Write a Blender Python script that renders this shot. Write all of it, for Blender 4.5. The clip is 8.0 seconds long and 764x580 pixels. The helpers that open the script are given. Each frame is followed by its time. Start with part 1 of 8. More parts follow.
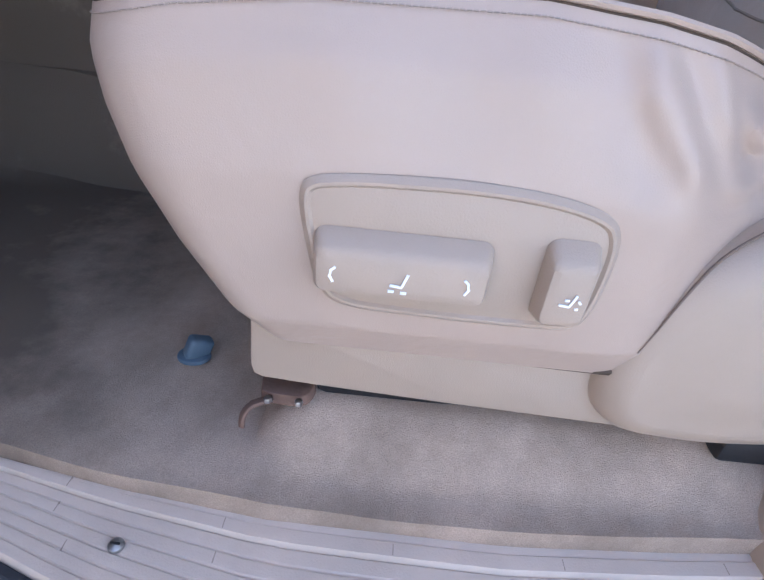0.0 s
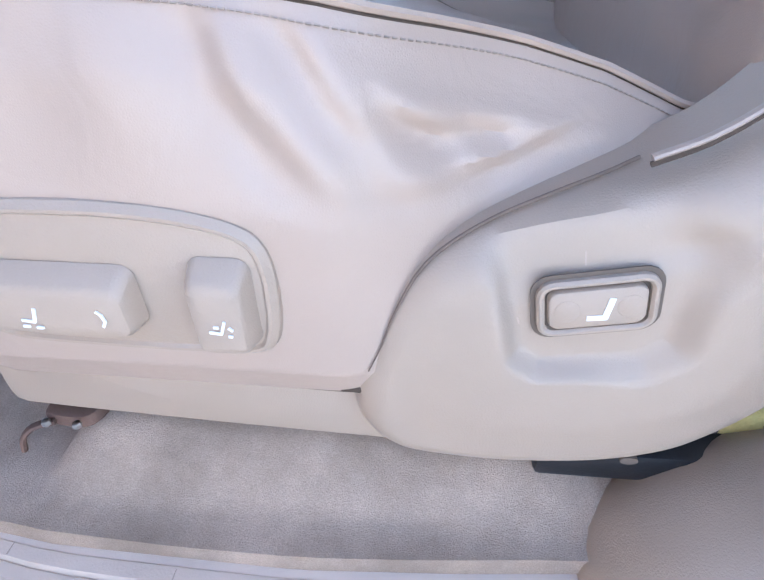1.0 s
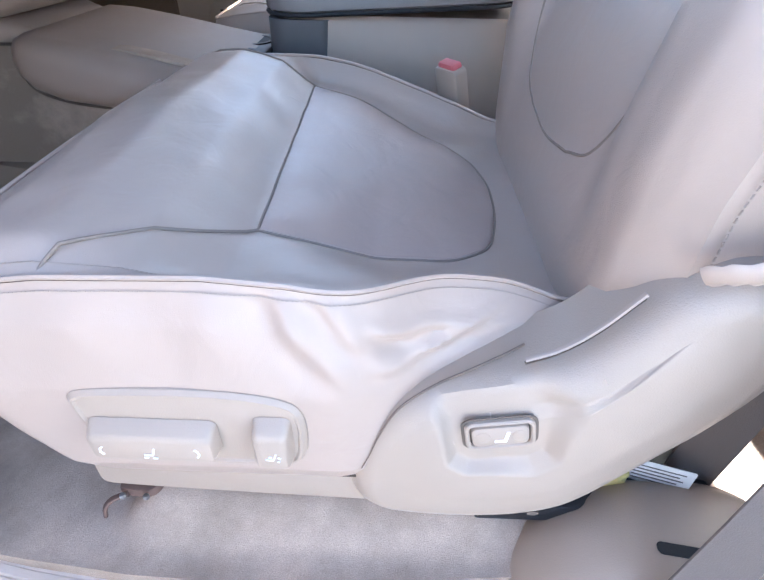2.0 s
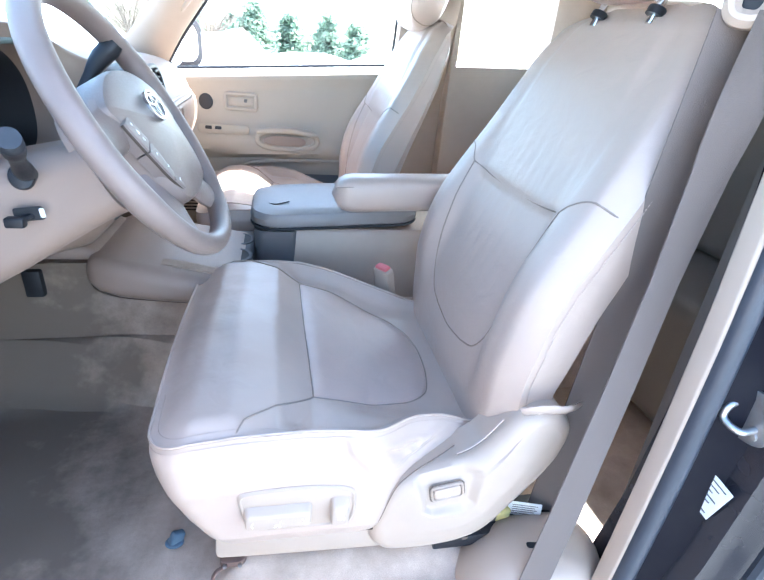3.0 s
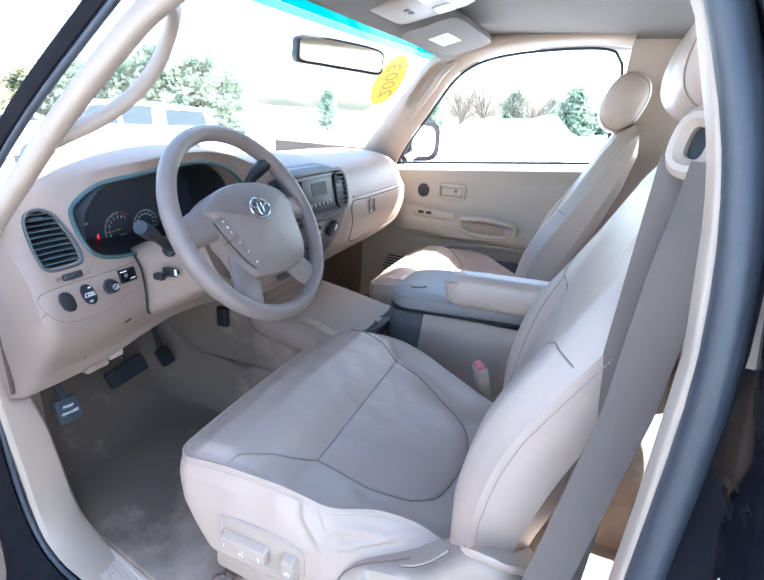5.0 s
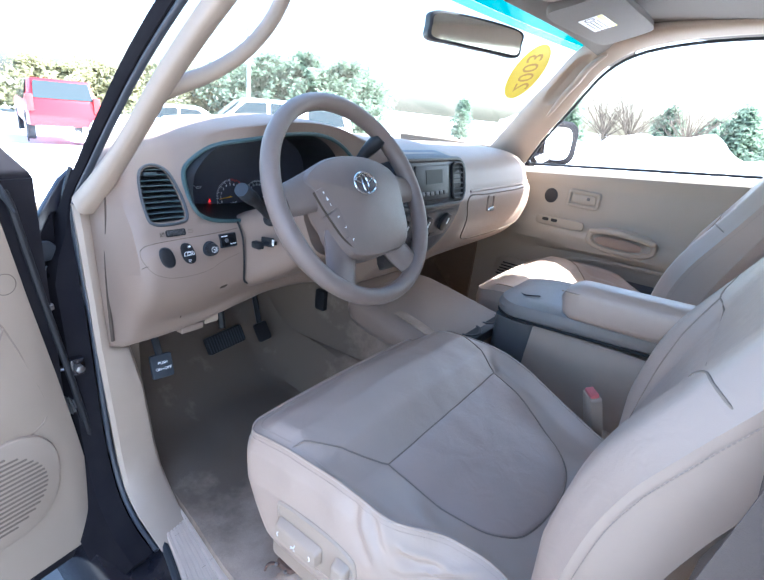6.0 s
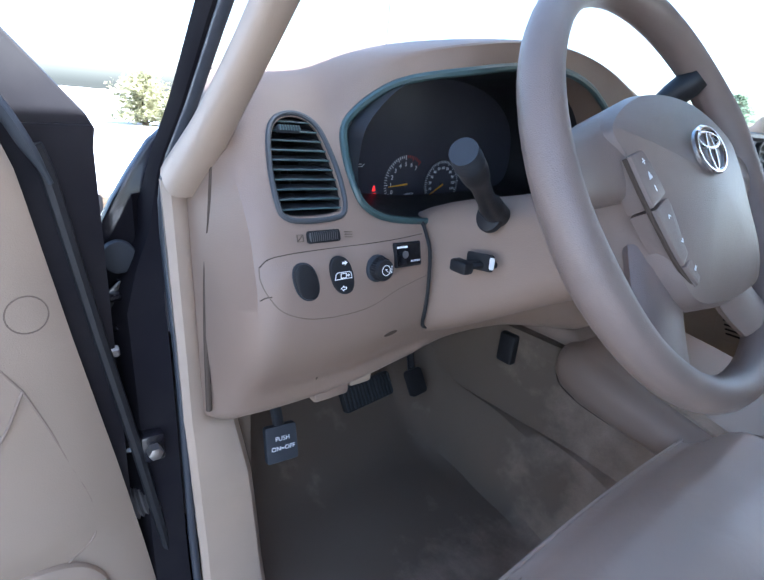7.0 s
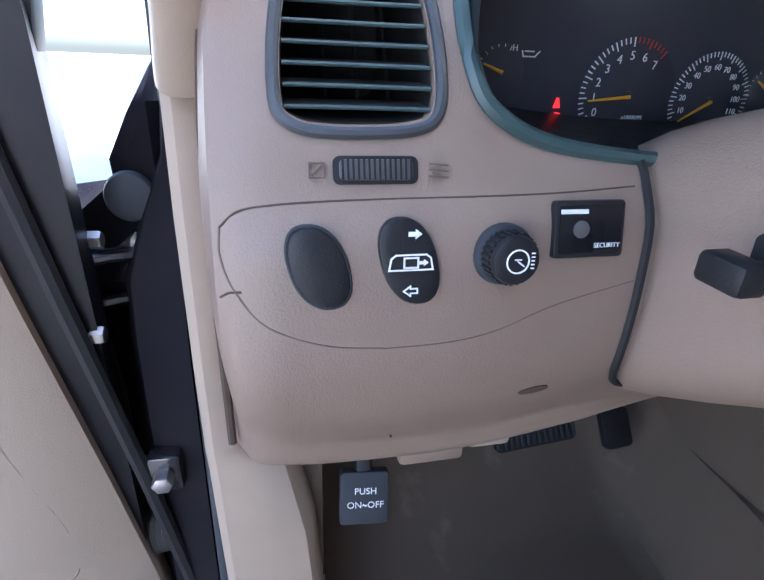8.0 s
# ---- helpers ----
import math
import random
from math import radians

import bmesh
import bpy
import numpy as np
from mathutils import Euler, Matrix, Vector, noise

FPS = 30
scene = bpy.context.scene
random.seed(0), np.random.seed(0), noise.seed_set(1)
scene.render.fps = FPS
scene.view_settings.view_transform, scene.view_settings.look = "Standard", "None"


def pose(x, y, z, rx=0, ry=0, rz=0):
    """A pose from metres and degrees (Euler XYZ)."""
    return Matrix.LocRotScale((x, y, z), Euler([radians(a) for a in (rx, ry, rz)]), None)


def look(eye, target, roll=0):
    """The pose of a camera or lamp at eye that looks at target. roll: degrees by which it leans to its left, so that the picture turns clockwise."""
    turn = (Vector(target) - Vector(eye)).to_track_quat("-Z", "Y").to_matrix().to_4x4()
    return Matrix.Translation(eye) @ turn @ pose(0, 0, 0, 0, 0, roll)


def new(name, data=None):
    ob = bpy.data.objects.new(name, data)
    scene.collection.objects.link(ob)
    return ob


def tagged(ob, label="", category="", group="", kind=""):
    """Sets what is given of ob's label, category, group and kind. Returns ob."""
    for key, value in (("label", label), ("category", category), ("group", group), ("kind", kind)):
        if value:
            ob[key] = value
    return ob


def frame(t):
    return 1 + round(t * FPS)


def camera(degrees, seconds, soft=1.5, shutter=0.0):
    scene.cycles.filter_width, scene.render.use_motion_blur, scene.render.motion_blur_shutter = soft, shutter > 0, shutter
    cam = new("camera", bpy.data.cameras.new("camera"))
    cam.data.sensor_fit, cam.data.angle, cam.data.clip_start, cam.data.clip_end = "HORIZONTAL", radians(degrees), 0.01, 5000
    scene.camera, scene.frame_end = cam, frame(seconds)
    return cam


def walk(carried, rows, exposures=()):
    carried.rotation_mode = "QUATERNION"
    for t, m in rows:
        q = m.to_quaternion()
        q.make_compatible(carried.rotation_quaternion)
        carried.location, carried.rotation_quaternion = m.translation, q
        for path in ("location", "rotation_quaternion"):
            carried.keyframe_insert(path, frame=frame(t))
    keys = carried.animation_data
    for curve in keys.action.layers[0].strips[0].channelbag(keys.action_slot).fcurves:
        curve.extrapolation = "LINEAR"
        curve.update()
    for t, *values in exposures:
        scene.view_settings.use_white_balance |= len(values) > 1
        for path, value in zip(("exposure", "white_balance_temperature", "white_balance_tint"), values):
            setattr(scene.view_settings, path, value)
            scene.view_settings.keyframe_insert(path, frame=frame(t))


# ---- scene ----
cam = camera(75.5, 8.0)
PATH = [
    (0, (0.141, -0.218, 0.325), (0.16, 1.462, -0.76), 6.4),
    (0.5, (0.222, -0.196, 0.332), (0.166, 1.454, -0.797), 2.1),
    (1, (0.319, -0.162, 0.335), (0.172, 1.429, -0.869), -0.3),
    (1.5, (0.358, -0.145, 0.344), (0.168, 1.418, -0.888), -1.3),
    (1.7, (0.352, -0.152, 0.391), (0.212, 1.404, -0.857), -0.5),
    (2.8, (0.169, -0.444, 0.746), (0.472, 1.282, -0.218), 4.6),
    (3, (0.157, -0.476, 0.777), (0.558, 1.278, -0.097), 5.4),
    (3.5, (0.141, -0.539, 0.823), (0.715, 1.257, 0.156), 6.2),
    (4, (0.185, -0.57, 0.855), (0.558, 1.301, 0.257), 4.7),
    (4.2, (0.248, -0.578, 0.866), (0.419, 1.318, 0.253), 3.4),
    (5.3, (0.595, -0.449, 0.871), (-0.249, 1.218, 0.16), 5.2),
    (5.5, (0.595, -0.443, 0.867), (-0.279, 1.212, 0.159), 6.3),
    (6, (0.541, -0.399, 0.812), (-0.555, 1.123, 0.115), 6.1),
    (6.5, (0.363, -0.313, 0.74), (-0.9, 1.085, 0.068), 5.9),
    (7, (0.154, -0.193, 0.689), (-1.288, 1.014, 0.006), 5.4),
    (7.5, (0.032, -0.033, 0.64), (-1.638, 0.671, -0.208), 3.3),
    (8, (-0.023, 0.006, 0.616), (-1.79, 0.415, -0.227), 2.5),
]
walk(cam, [(t, look(eye, target, roll)) for t, eye, target, roll in PATH],
     exposures=[(0.0, 2.78, 5680, 12), (0.5, 2.98, 5640, 9), (1.7, 3.28, 5620, 9), (2.8, 3.86, 5380, 4), (4.2, 3.90, 5350, 4), (5.3, 3.18, 5380, 6), (6.3, 3.03, 5380, 6), (7.0, 2.80, 5440, 8), (7.5, 2.62, 5500, 13), (8.0, 3.08, 5560, 11)])

# ---- light ----
SUN_EL, SUN_AZ = 47.0, 40.0        # degrees; azimuth from +x (rear of the truck) towards +y
world = bpy.data.worlds.new("sky")
scene.world = world
world.use_nodes = True
wn = world.node_tree.nodes
sky = wn.new("ShaderNodeTexSky")
sky.sky_type, sky.sun_disc = "NISHITA", False
sky.sun_elevation, sky.sun_rotation = radians(SUN_EL), radians(90 - SUN_AZ)
sky.dust_density, sky.ozone_density, sky.air_density = 3.0, 0.5, 1.0
world.node_tree.links.new(sky.outputs[0], wn["Background"].inputs[0])
wn["Background"].inputs[1].default_value = 0.115
sun = new("sun", bpy.data.lights.new("sun", "SUN"))
sun.data.energy, sun.data.angle, sun.data.color = 5.0, radians(0.5), (1.0, 0.95, 0.88)
sd = Vector((math.cos(radians(SUN_AZ)) * math.cos(radians(SUN_EL)), math.sin(radians(SUN_AZ)) * math.cos(radians(SUN_EL)), math.sin(radians(SUN_EL))))
sun.matrix_world = look(sd * 30, (0, 0, 0))

# ---- materials ----
def mat(name, color, rough=0.6, metal=0.0, scale=60.0, bump=0.0, bump_scale=400.0, var=0.06, stain=0.0, stain_scale=6.0,
        stain_color=None, cells=False, coat=0.0, random_var=0.0, spec=0.5, soft=0.0, soft_scale=26.0):
    """A surface: base colour varied at two scales, with fine relief."""
    m = bpy.data.materials.new(name)
    m.use_nodes = True
    n, l = m.node_tree.nodes, m.node_tree.links
    b = n["Principled BSDF"]
    b.inputs["Roughness"].default_value, b.inputs["Metallic"].default_value = rough, metal
    b.inputs["Coat Weight"].default_value = coat
    b.inputs["Specular IOR Level"].default_value = spec
    b.inputs["Coat Roughness"].default_value = 0.08
    co = n.new("ShaderNodeTexCoord")
    src = None
    col = n.new("ShaderNodeMix")
    col.data_type = "RGBA"
    fine = n.new("ShaderNodeTexNoise")
    fine.inputs["Scale"].default_value, fine.inputs["Detail"].default_value = scale, 4
    l.new(co.outputs["Object"], fine.inputs["Vector"])
    l.new(fine.outputs["Fac"], col.inputs[0])
    col.inputs[6].default_value = (*[c * (1 - var) for c in color], 1)
    col.inputs[7].default_value = (*[min(1, c * (1 + var)) for c in color], 1)
    src = col.outputs[2]
    if stain:
        big = n.new("ShaderNodeTexNoise")
        big.inputs["Scale"].default_value, big.inputs["Detail"].default_value, big.inputs["Roughness"].default_value = stain_scale, 6, 0.6
        l.new(co.outputs["Object"], big.inputs["Vector"])
        ramp = n.new("ShaderNodeMapRange")
        ramp.inputs[1].default_value, ramp.inputs[2].default_value, ramp.inputs[4].default_value = 0.42, 0.68, stain
        l.new(big.outputs["Fac"], ramp.inputs[0])
        mx = n.new("ShaderNodeMix")
        mx.data_type = "RGBA"
        l.new(ramp.outputs[0], mx.inputs[0])
        l.new(src, mx.inputs[6])
        mx.inputs[7].default_value = (*(stain_color or [c * 0.5 for c in color]), 1)
        src = mx.outputs[2]
    if random_var:
        oi = n.new("ShaderNodeObjectInfo")
        hv = n.new("ShaderNodeHueSaturation")
        mr = n.new("ShaderNodeMapRange")
        mr.inputs[3].default_value, mr.inputs[4].default_value = 1 - random_var, 1 + random_var
        l.new(oi.outputs["Random"], mr.inputs[0])
        l.new(mr.outputs[0], hv.inputs["Value"])
        l.new(src, hv.inputs["Color"])
        src = hv.outputs[0]
    l.new(src, b.inputs["Base Color"])
    rv = n.new("ShaderNodeMapRange")
    rv.inputs[3].default_value, rv.inputs[4].default_value = max(0.02, rough - 0.08), min(1, rough + 0.08)
    l.new(fine.outputs["Fac"], rv.inputs[0])
    l.new(rv.outputs[0], b.inputs["Roughness"])
    if bump:
        bp = n.new("ShaderNodeBump")
        bp.inputs["Strength"].default_value, bp.inputs["Distance"].default_value = bump, 0.0012
        if cells:
            g = n.new("ShaderNodeTexVoronoi")
            g.feature = "DISTANCE_TO_EDGE"
            g.inputs["Scale"].default_value = bump_scale
            l.new(co.outputs["Object"], g.inputs["Vector"])
            l.new(g.outputs["Distance"], bp.inputs["Height"])
        else:
            g = n.new("ShaderNodeTexNoise")
            g.inputs["Scale"].default_value, g.inputs["Detail"].default_value = bump_scale, 3
            l.new(co.outputs["Object"], g.inputs["Vector"])
            l.new(g.outputs["Fac"], bp.inputs["Height"])
        if soft:
            sn, sb2 = n.new("ShaderNodeTexNoise"), n.new("ShaderNodeBump")
            sn.inputs["Scale"].default_value, sn.inputs["Detail"].default_value, sn.inputs["Distortion"].default_value = soft_scale, 3, 0.8
            sb2.inputs["Strength"].default_value, sb2.inputs["Distance"].default_value = soft, 0.006
            l.new(co.outputs["Object"], sn.inputs["Vector"])
            l.new(sn.outputs["Fac"], sb2.inputs["Height"])
            l.new(sb2.outputs[0], bp.inputs["Normal"])
        l.new(bp.outputs[0], b.inputs["Normal"])
    return m


def pane_mat(name, tint, gloss=0.06):
    """Thin clear pane: mostly see-through, with a weak mirror reflection."""
    m = bpy.data.materials.new(name)
    m.use_nodes = True
    n, l = m.node_tree.nodes, m.node_tree.links
    n.remove(n["Principled BSDF"])
    tr, gl, mx = n.new("ShaderNodeBsdfTransparent"), n.new("ShaderNodeBsdfGlossy"), n.new("ShaderNodeMixShader")
    lw, fr = n.new("ShaderNodeLayerWeight"), n.new("ShaderNodeMapRange")
    lw.inputs[0].default_value = 0.25
    fr.inputs[3].default_value, fr.inputs[4].default_value = 0.02, 0.10
    l.new(lw.outputs["Facing"], fr.inputs[0])
    tr.inputs[0].default_value = (*tint, 1)
    gl.inputs["Roughness"].default_value = 0.02
    l.new(fr.outputs[0], mx.inputs[0])
    l.new(tr.outputs[0], mx.inputs[1])
    l.new(gl.outputs[0], mx.inputs[2])
    l.new(mx.outputs[0], n["Material Output"].inputs[0])
    return m


def carpet_mat(name, pile, dirt_shade):
    """Cut-pile carpet: speckled tufts, grey blotches, ground-in soil, and footwell shade put into the colour."""
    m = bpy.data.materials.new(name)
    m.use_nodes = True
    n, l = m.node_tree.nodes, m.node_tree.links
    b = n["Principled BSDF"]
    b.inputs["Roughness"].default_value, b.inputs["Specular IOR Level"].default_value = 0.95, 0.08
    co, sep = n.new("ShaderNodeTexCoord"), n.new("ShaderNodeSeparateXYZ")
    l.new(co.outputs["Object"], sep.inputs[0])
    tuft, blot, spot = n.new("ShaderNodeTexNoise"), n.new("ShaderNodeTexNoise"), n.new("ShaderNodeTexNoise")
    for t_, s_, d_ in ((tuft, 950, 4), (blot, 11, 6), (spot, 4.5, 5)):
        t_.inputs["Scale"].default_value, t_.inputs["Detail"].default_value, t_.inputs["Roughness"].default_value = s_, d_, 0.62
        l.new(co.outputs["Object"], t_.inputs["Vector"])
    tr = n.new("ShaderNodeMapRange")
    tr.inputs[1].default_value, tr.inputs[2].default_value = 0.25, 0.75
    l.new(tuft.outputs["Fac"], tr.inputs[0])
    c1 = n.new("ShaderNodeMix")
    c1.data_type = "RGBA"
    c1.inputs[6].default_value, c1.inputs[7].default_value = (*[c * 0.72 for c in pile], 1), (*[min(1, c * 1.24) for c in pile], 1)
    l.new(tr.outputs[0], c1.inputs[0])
    # soiled blotches everywhere; the X ramp paints the footwell's shade towards the pedals
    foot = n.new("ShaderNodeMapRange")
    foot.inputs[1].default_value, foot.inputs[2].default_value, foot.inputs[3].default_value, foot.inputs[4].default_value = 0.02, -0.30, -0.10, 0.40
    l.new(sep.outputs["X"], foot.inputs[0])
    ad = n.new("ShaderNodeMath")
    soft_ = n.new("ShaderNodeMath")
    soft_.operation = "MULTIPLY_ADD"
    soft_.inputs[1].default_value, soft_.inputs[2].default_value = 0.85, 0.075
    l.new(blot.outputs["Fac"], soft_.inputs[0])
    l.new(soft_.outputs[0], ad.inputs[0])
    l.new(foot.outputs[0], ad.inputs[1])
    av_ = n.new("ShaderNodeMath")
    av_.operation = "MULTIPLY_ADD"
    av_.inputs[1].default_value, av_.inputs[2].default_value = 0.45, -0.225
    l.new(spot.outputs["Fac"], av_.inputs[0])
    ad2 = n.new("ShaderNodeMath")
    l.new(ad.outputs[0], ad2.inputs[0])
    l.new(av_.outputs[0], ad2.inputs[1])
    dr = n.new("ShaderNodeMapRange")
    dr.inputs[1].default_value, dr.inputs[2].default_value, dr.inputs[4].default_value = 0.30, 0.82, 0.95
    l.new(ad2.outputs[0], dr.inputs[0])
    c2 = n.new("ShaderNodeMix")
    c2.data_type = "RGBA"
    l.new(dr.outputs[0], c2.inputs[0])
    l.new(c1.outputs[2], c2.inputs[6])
    c2.inputs[7].default_value = (*dirt_shade, 1)
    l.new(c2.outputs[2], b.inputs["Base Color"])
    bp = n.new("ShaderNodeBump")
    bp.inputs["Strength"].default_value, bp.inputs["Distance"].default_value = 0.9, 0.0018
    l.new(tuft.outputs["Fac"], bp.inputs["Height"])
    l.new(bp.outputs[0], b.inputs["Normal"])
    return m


def leaf_mat(name, color):
    """Needles that let part of the light through."""
    m = mat(name, color, 0.8, var=0.35, scale=3)
    n, l = m.node_tree.nodes, m.node_tree.links
    tl, mx = n.new("ShaderNodeBsdfTranslucent"), n.new("ShaderNodeMixShader")
    tl.inputs[0].default_value = (*[min(1, c * 1.3) for c in color], 1)
    mx.inputs[0].default_value = 0.45
    l.new(n["Principled BSDF"].outputs[0], mx.inputs[1])
    l.new(tl.outputs[0], mx.inputs[2])
    l.new(mx.outputs[0], n["Material Output"].inputs[0])
    return m


def glow_mat(name, color, strength):
    m = mat(name, color, 0.5)
    b = m.node_tree.nodes["Principled BSDF"]
    b.inputs["Emission Color"].default_value, b.inputs["Emission Strength"].default_value = (*color, 1), strength
    return m


LEATHER = mat("leather", (0.421, 0.320, 0.252), 0.36, bump=0.14, bump_scale=800, cells=True, var=0.04, scale=18, stain=0.12, stain_scale=7, stain_color=(0.34, 0.28, 0.228), soft=0.2)
LEATHER_INSERT = mat("leather_insert", (0.415, 0.306, 0.247), 0.35, bump=0.14, bump_scale=850, cells=True, var=0.04, scale=20, stain=0.14, stain_scale=9, stain_color=(0.31, 0.255, 0.212), soft=0.22)
SEAM = mat("seam", (0.15, 0.117, 0.092), 0.9, bump=0.2, spec=0.1)
SEAT_SEAM = mat("seat_seam", (0.25, 0.196, 0.155), 0.85, bump=0.2, spec=0.15)
# brown that stands in for soft shading along moulded edges
SOFT_SHADE = mat("soft_shade", (0.165, 0.122, 0.094), 0.7, spec=0.2)
GROOVE = mat("groove", (0.085, 0.064, 0.05), 0.95, spec=0.05)
THREAD = mat("thread", (0.35, 0.275, 0.22), 0.7)
PLASTIC = mat("plastic", (0.385, 0.297, 0.226), 0.46, bump=0.22, bump_scale=900, var=0.05, scale=30, stain=0.3, stain_scale=9, stain_color=(0.335, 0.265, 0.207))
PLASTIC_DASH = mat("plastic_dash", (0.255, 0.184, 0.141), 0.50, bump=0.28, bump_scale=900, var=0.06, scale=24, stain=0.35, stain_scale=7, stain_color=(0.215, 0.153, 0.12))
PLASTIC_WHEEL = mat("plastic_wheel", (0.20, 0.152, 0.128), 0.40, bump=0.3, bump_scale=700, cells=True, var=0.05, scale=14, stain=0.25, stain_scale=12)
LID = mat("grey_leather", (0.205, 0.185, 0.172), 0.42, bump=0.15, bump_scale=700, cells=True, var=0.05)
GREY = mat("grey_plastic", (0.100, 0.094, 0.092), 0.5, bump=0.25, bump_scale=800, var=0.05)
STACK = mat("stack_plastic", (0.040, 0.040, 0.044), 0.42, spec=0.4, bump=0.2, bump_scale=800, var=0.08)
BLACK = mat("black_plastic", (0.018, 0.018, 0.02), 0.42, spec=0.3, bump=0.15, bump_scale=800, var=0.1)
SATIN = mat("satin_black_paint", (0.010, 0.009, 0.012), 0.42, spec=0.25, var=0.2, scale=20, stain=0.3, stain_scale=14, stain_color=(0.035, 0.032, 0.031))
DULL = mat("dull_black_paint", (0.009, 0.008, 0.011), 0.75, spec=0.10, var=0.25, scale=20, stain=0.3, stain_scale=9, stain_color=(0.03, 0.027, 0.026))
DARK = mat("dark_recess", (0.012, 0.012, 0.013), 0.7)
RUBBER = mat("rubber", (0.035, 0.039, 0.046), 0.6, spec=0.3, bump=0.2, bump_scale=300, var=0.12)
VENT = mat("vent_plastic", (0.055, 0.058, 0.062), 0.4, spec=0.5, bump=0.15, bump_scale=500, var=0.1)
SEAL = mat("door_seal", (0.036, 0.040, 0.050), 0.40, spec=0.5, bump=0.2, bump_scale=300, var=0.12)
DOOR_TRIM = mat("door_trim", (0.300, 0.235, 0.182), 0.5, bump=0.25, bump_scale=900, var=0.04, scale=9, stain=0.2, stain_scale=5, stain_color=(0.262, 0.207, 0.162))
DIAL = mat("dial_face", (0.046, 0.047, 0.060), 0.35, var=0.1)
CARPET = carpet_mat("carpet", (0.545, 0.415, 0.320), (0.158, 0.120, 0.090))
SILLP = mat("sill_plastic", (0.60, 0.485, 0.395), 0.5, bump=0.25, bump_scale=700, var=0.05, stain=0.25, stain_scale=9)
BODY = mat("black_paint", (0.010, 0.010, 0.016), 0.22, spec=0.3, var=0.15, scale=14, coat=0.25, stain=0.25, stain_scale=18, stain_color=(0.05, 0.045, 0.042))
JAMB = mat("black_jamb_paint", (0.008, 0.007, 0.011), 0.26, spec=0.5, coat=0.5, var=0.2, scale=20, stain=0.3, stain_scale=9, stain_color=(0.04, 0.036, 0.035), bump=0.2, bump_scale=40)
CHROME = mat("chrome", (0.75, 0.75, 0.76), 0.15, metal=1.0, var=0.04)
STEEL = mat("steel", (0.42, 0.41, 0.40), 0.4, metal=1.0, var=0.2, stain=0.3, stain_scale=60, stain_color=(0.2, 0.15, 0.12))
RUST = mat("rusty_steel", (0.16, 0.095, 0.07), 0.75, metal=0.3, var=0.3, scale=90, bump=0.5, bump_scale=300)
WEB = mat("belt_webbing", (0.13, 0.100, 0.083), 0.75, bump=0.6, bump_scale=900, var=0.08, scale=200)
DOORP = mat("door_plastic", (0.34, 0.292, 0.232), 0.5, bump=0.25, bump_scale=900, var=0.03, scale=9, stain=0.15, stain_scale=5, stain_color=(0.30, 0.262, 0.21))
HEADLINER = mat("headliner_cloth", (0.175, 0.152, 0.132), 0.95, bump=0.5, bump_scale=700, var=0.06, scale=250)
WHITE = mat("white_marking", (0.85, 0.85, 0.85), 0.5)
PAPER = mat("paper_label", (0.72, 0.72, 0.70), 0.6, var=0.08)
YELLOW = mat("yellow_vinyl", (0.75, 0.58, 0.02), 0.45, var=0.06)
ORANGE = mat("orange_digits", (0.50, 0.28, 0.02), 0.5)
# dark colour holds the shade behind the seats, for bench and side trim
REAR_SHADED = mat("rear_shaded", (0.105, 0.092, 0.080), 0.9, bump=0.5, bump_scale=600, var=0.1, scale=200)
FOAM = mat("yellow_foam", (0.62, 0.52, 0.20), 0.95, bump=1.0, bump_scale=350, var=0.25, scale=200)
RED = mat("red_plastic", (0.50, 0.03, 0.03), 0.4)
WORN_RED = mat("worn_red_plastic", (0.55, 0.13, 0.13), 0.45, var=0.2, scale=300)
BLUE = mat("blue_grey_plastic", (0.085, 0.125, 0.165), 0.5, var=0.1)
TEAL = mat("teal_grey_trim", (0.05, 0.085, 0.085), 0.35)
NEEDLE = mat("orange_needle", (0.85, 0.42, 0.03), 0.5)
TICK_RED = mat("red_marking", (0.55, 0.05, 0.03), 0.5)
LAMP_RED = glow_mat("warning_lamp", (0.8, 0.02, 0.02), 0.25)
SCREEN = mat("lcd_screen", (0.022, 0.028, 0.032), 0.45, spec=0.2)
GLASS = pane_mat("clear_pane", (0.93, 0.96, 0.95))
SHADE_BAND = pane_mat("shade_band_glass", (0.09, 0.46, 0.43))
SHADE_FADE = pane_mat("shade_fade_glass", (0.42, 0.78, 0.75))
MIRROR = mat("mirror", (0.9, 0.9, 0.9), 0.02, metal=1.0, var=0.0)
SNOW = mat("snow", (0.82, 0.83, 0.86), 0.8, var=0.05, scale=2, bump=0.6, bump_scale=6, stain=0.2, stain_scale=0.7, stain_color=(0.6, 0.6, 0.62))
ASPHALT = mat("wet_asphalt", (0.095, 0.093, 0.090), 0.7, var=0.35, scale=45, bump=0.8, bump_scale=90, stain=0.45, stain_scale=0.35, stain_color=(0.27, 0.27, 0.275))

# ---- mesh tools ----
def part(name, bm, material, parent=None, label="", flat=False):
    bmesh.ops.recalc_face_normals(bm, faces=bm.faces)
    me = bpy.data.meshes.new(name)
    bm.to_mesh(me)
    bm.free()
    me.materials.append(material)
    if not flat:
        me.shade_smooth()
        me.set_sharp_from_angle(angle=radians(38))
    ob = new(name, me)
    if parent is not None:
        ob.parent = parent
    if label:
        ob["label"] = label
    return ob


def thing(name, label, category, group="", kind="", at=(0, 0, 0)):
    return tagged(new(name), label, category, group, kind)


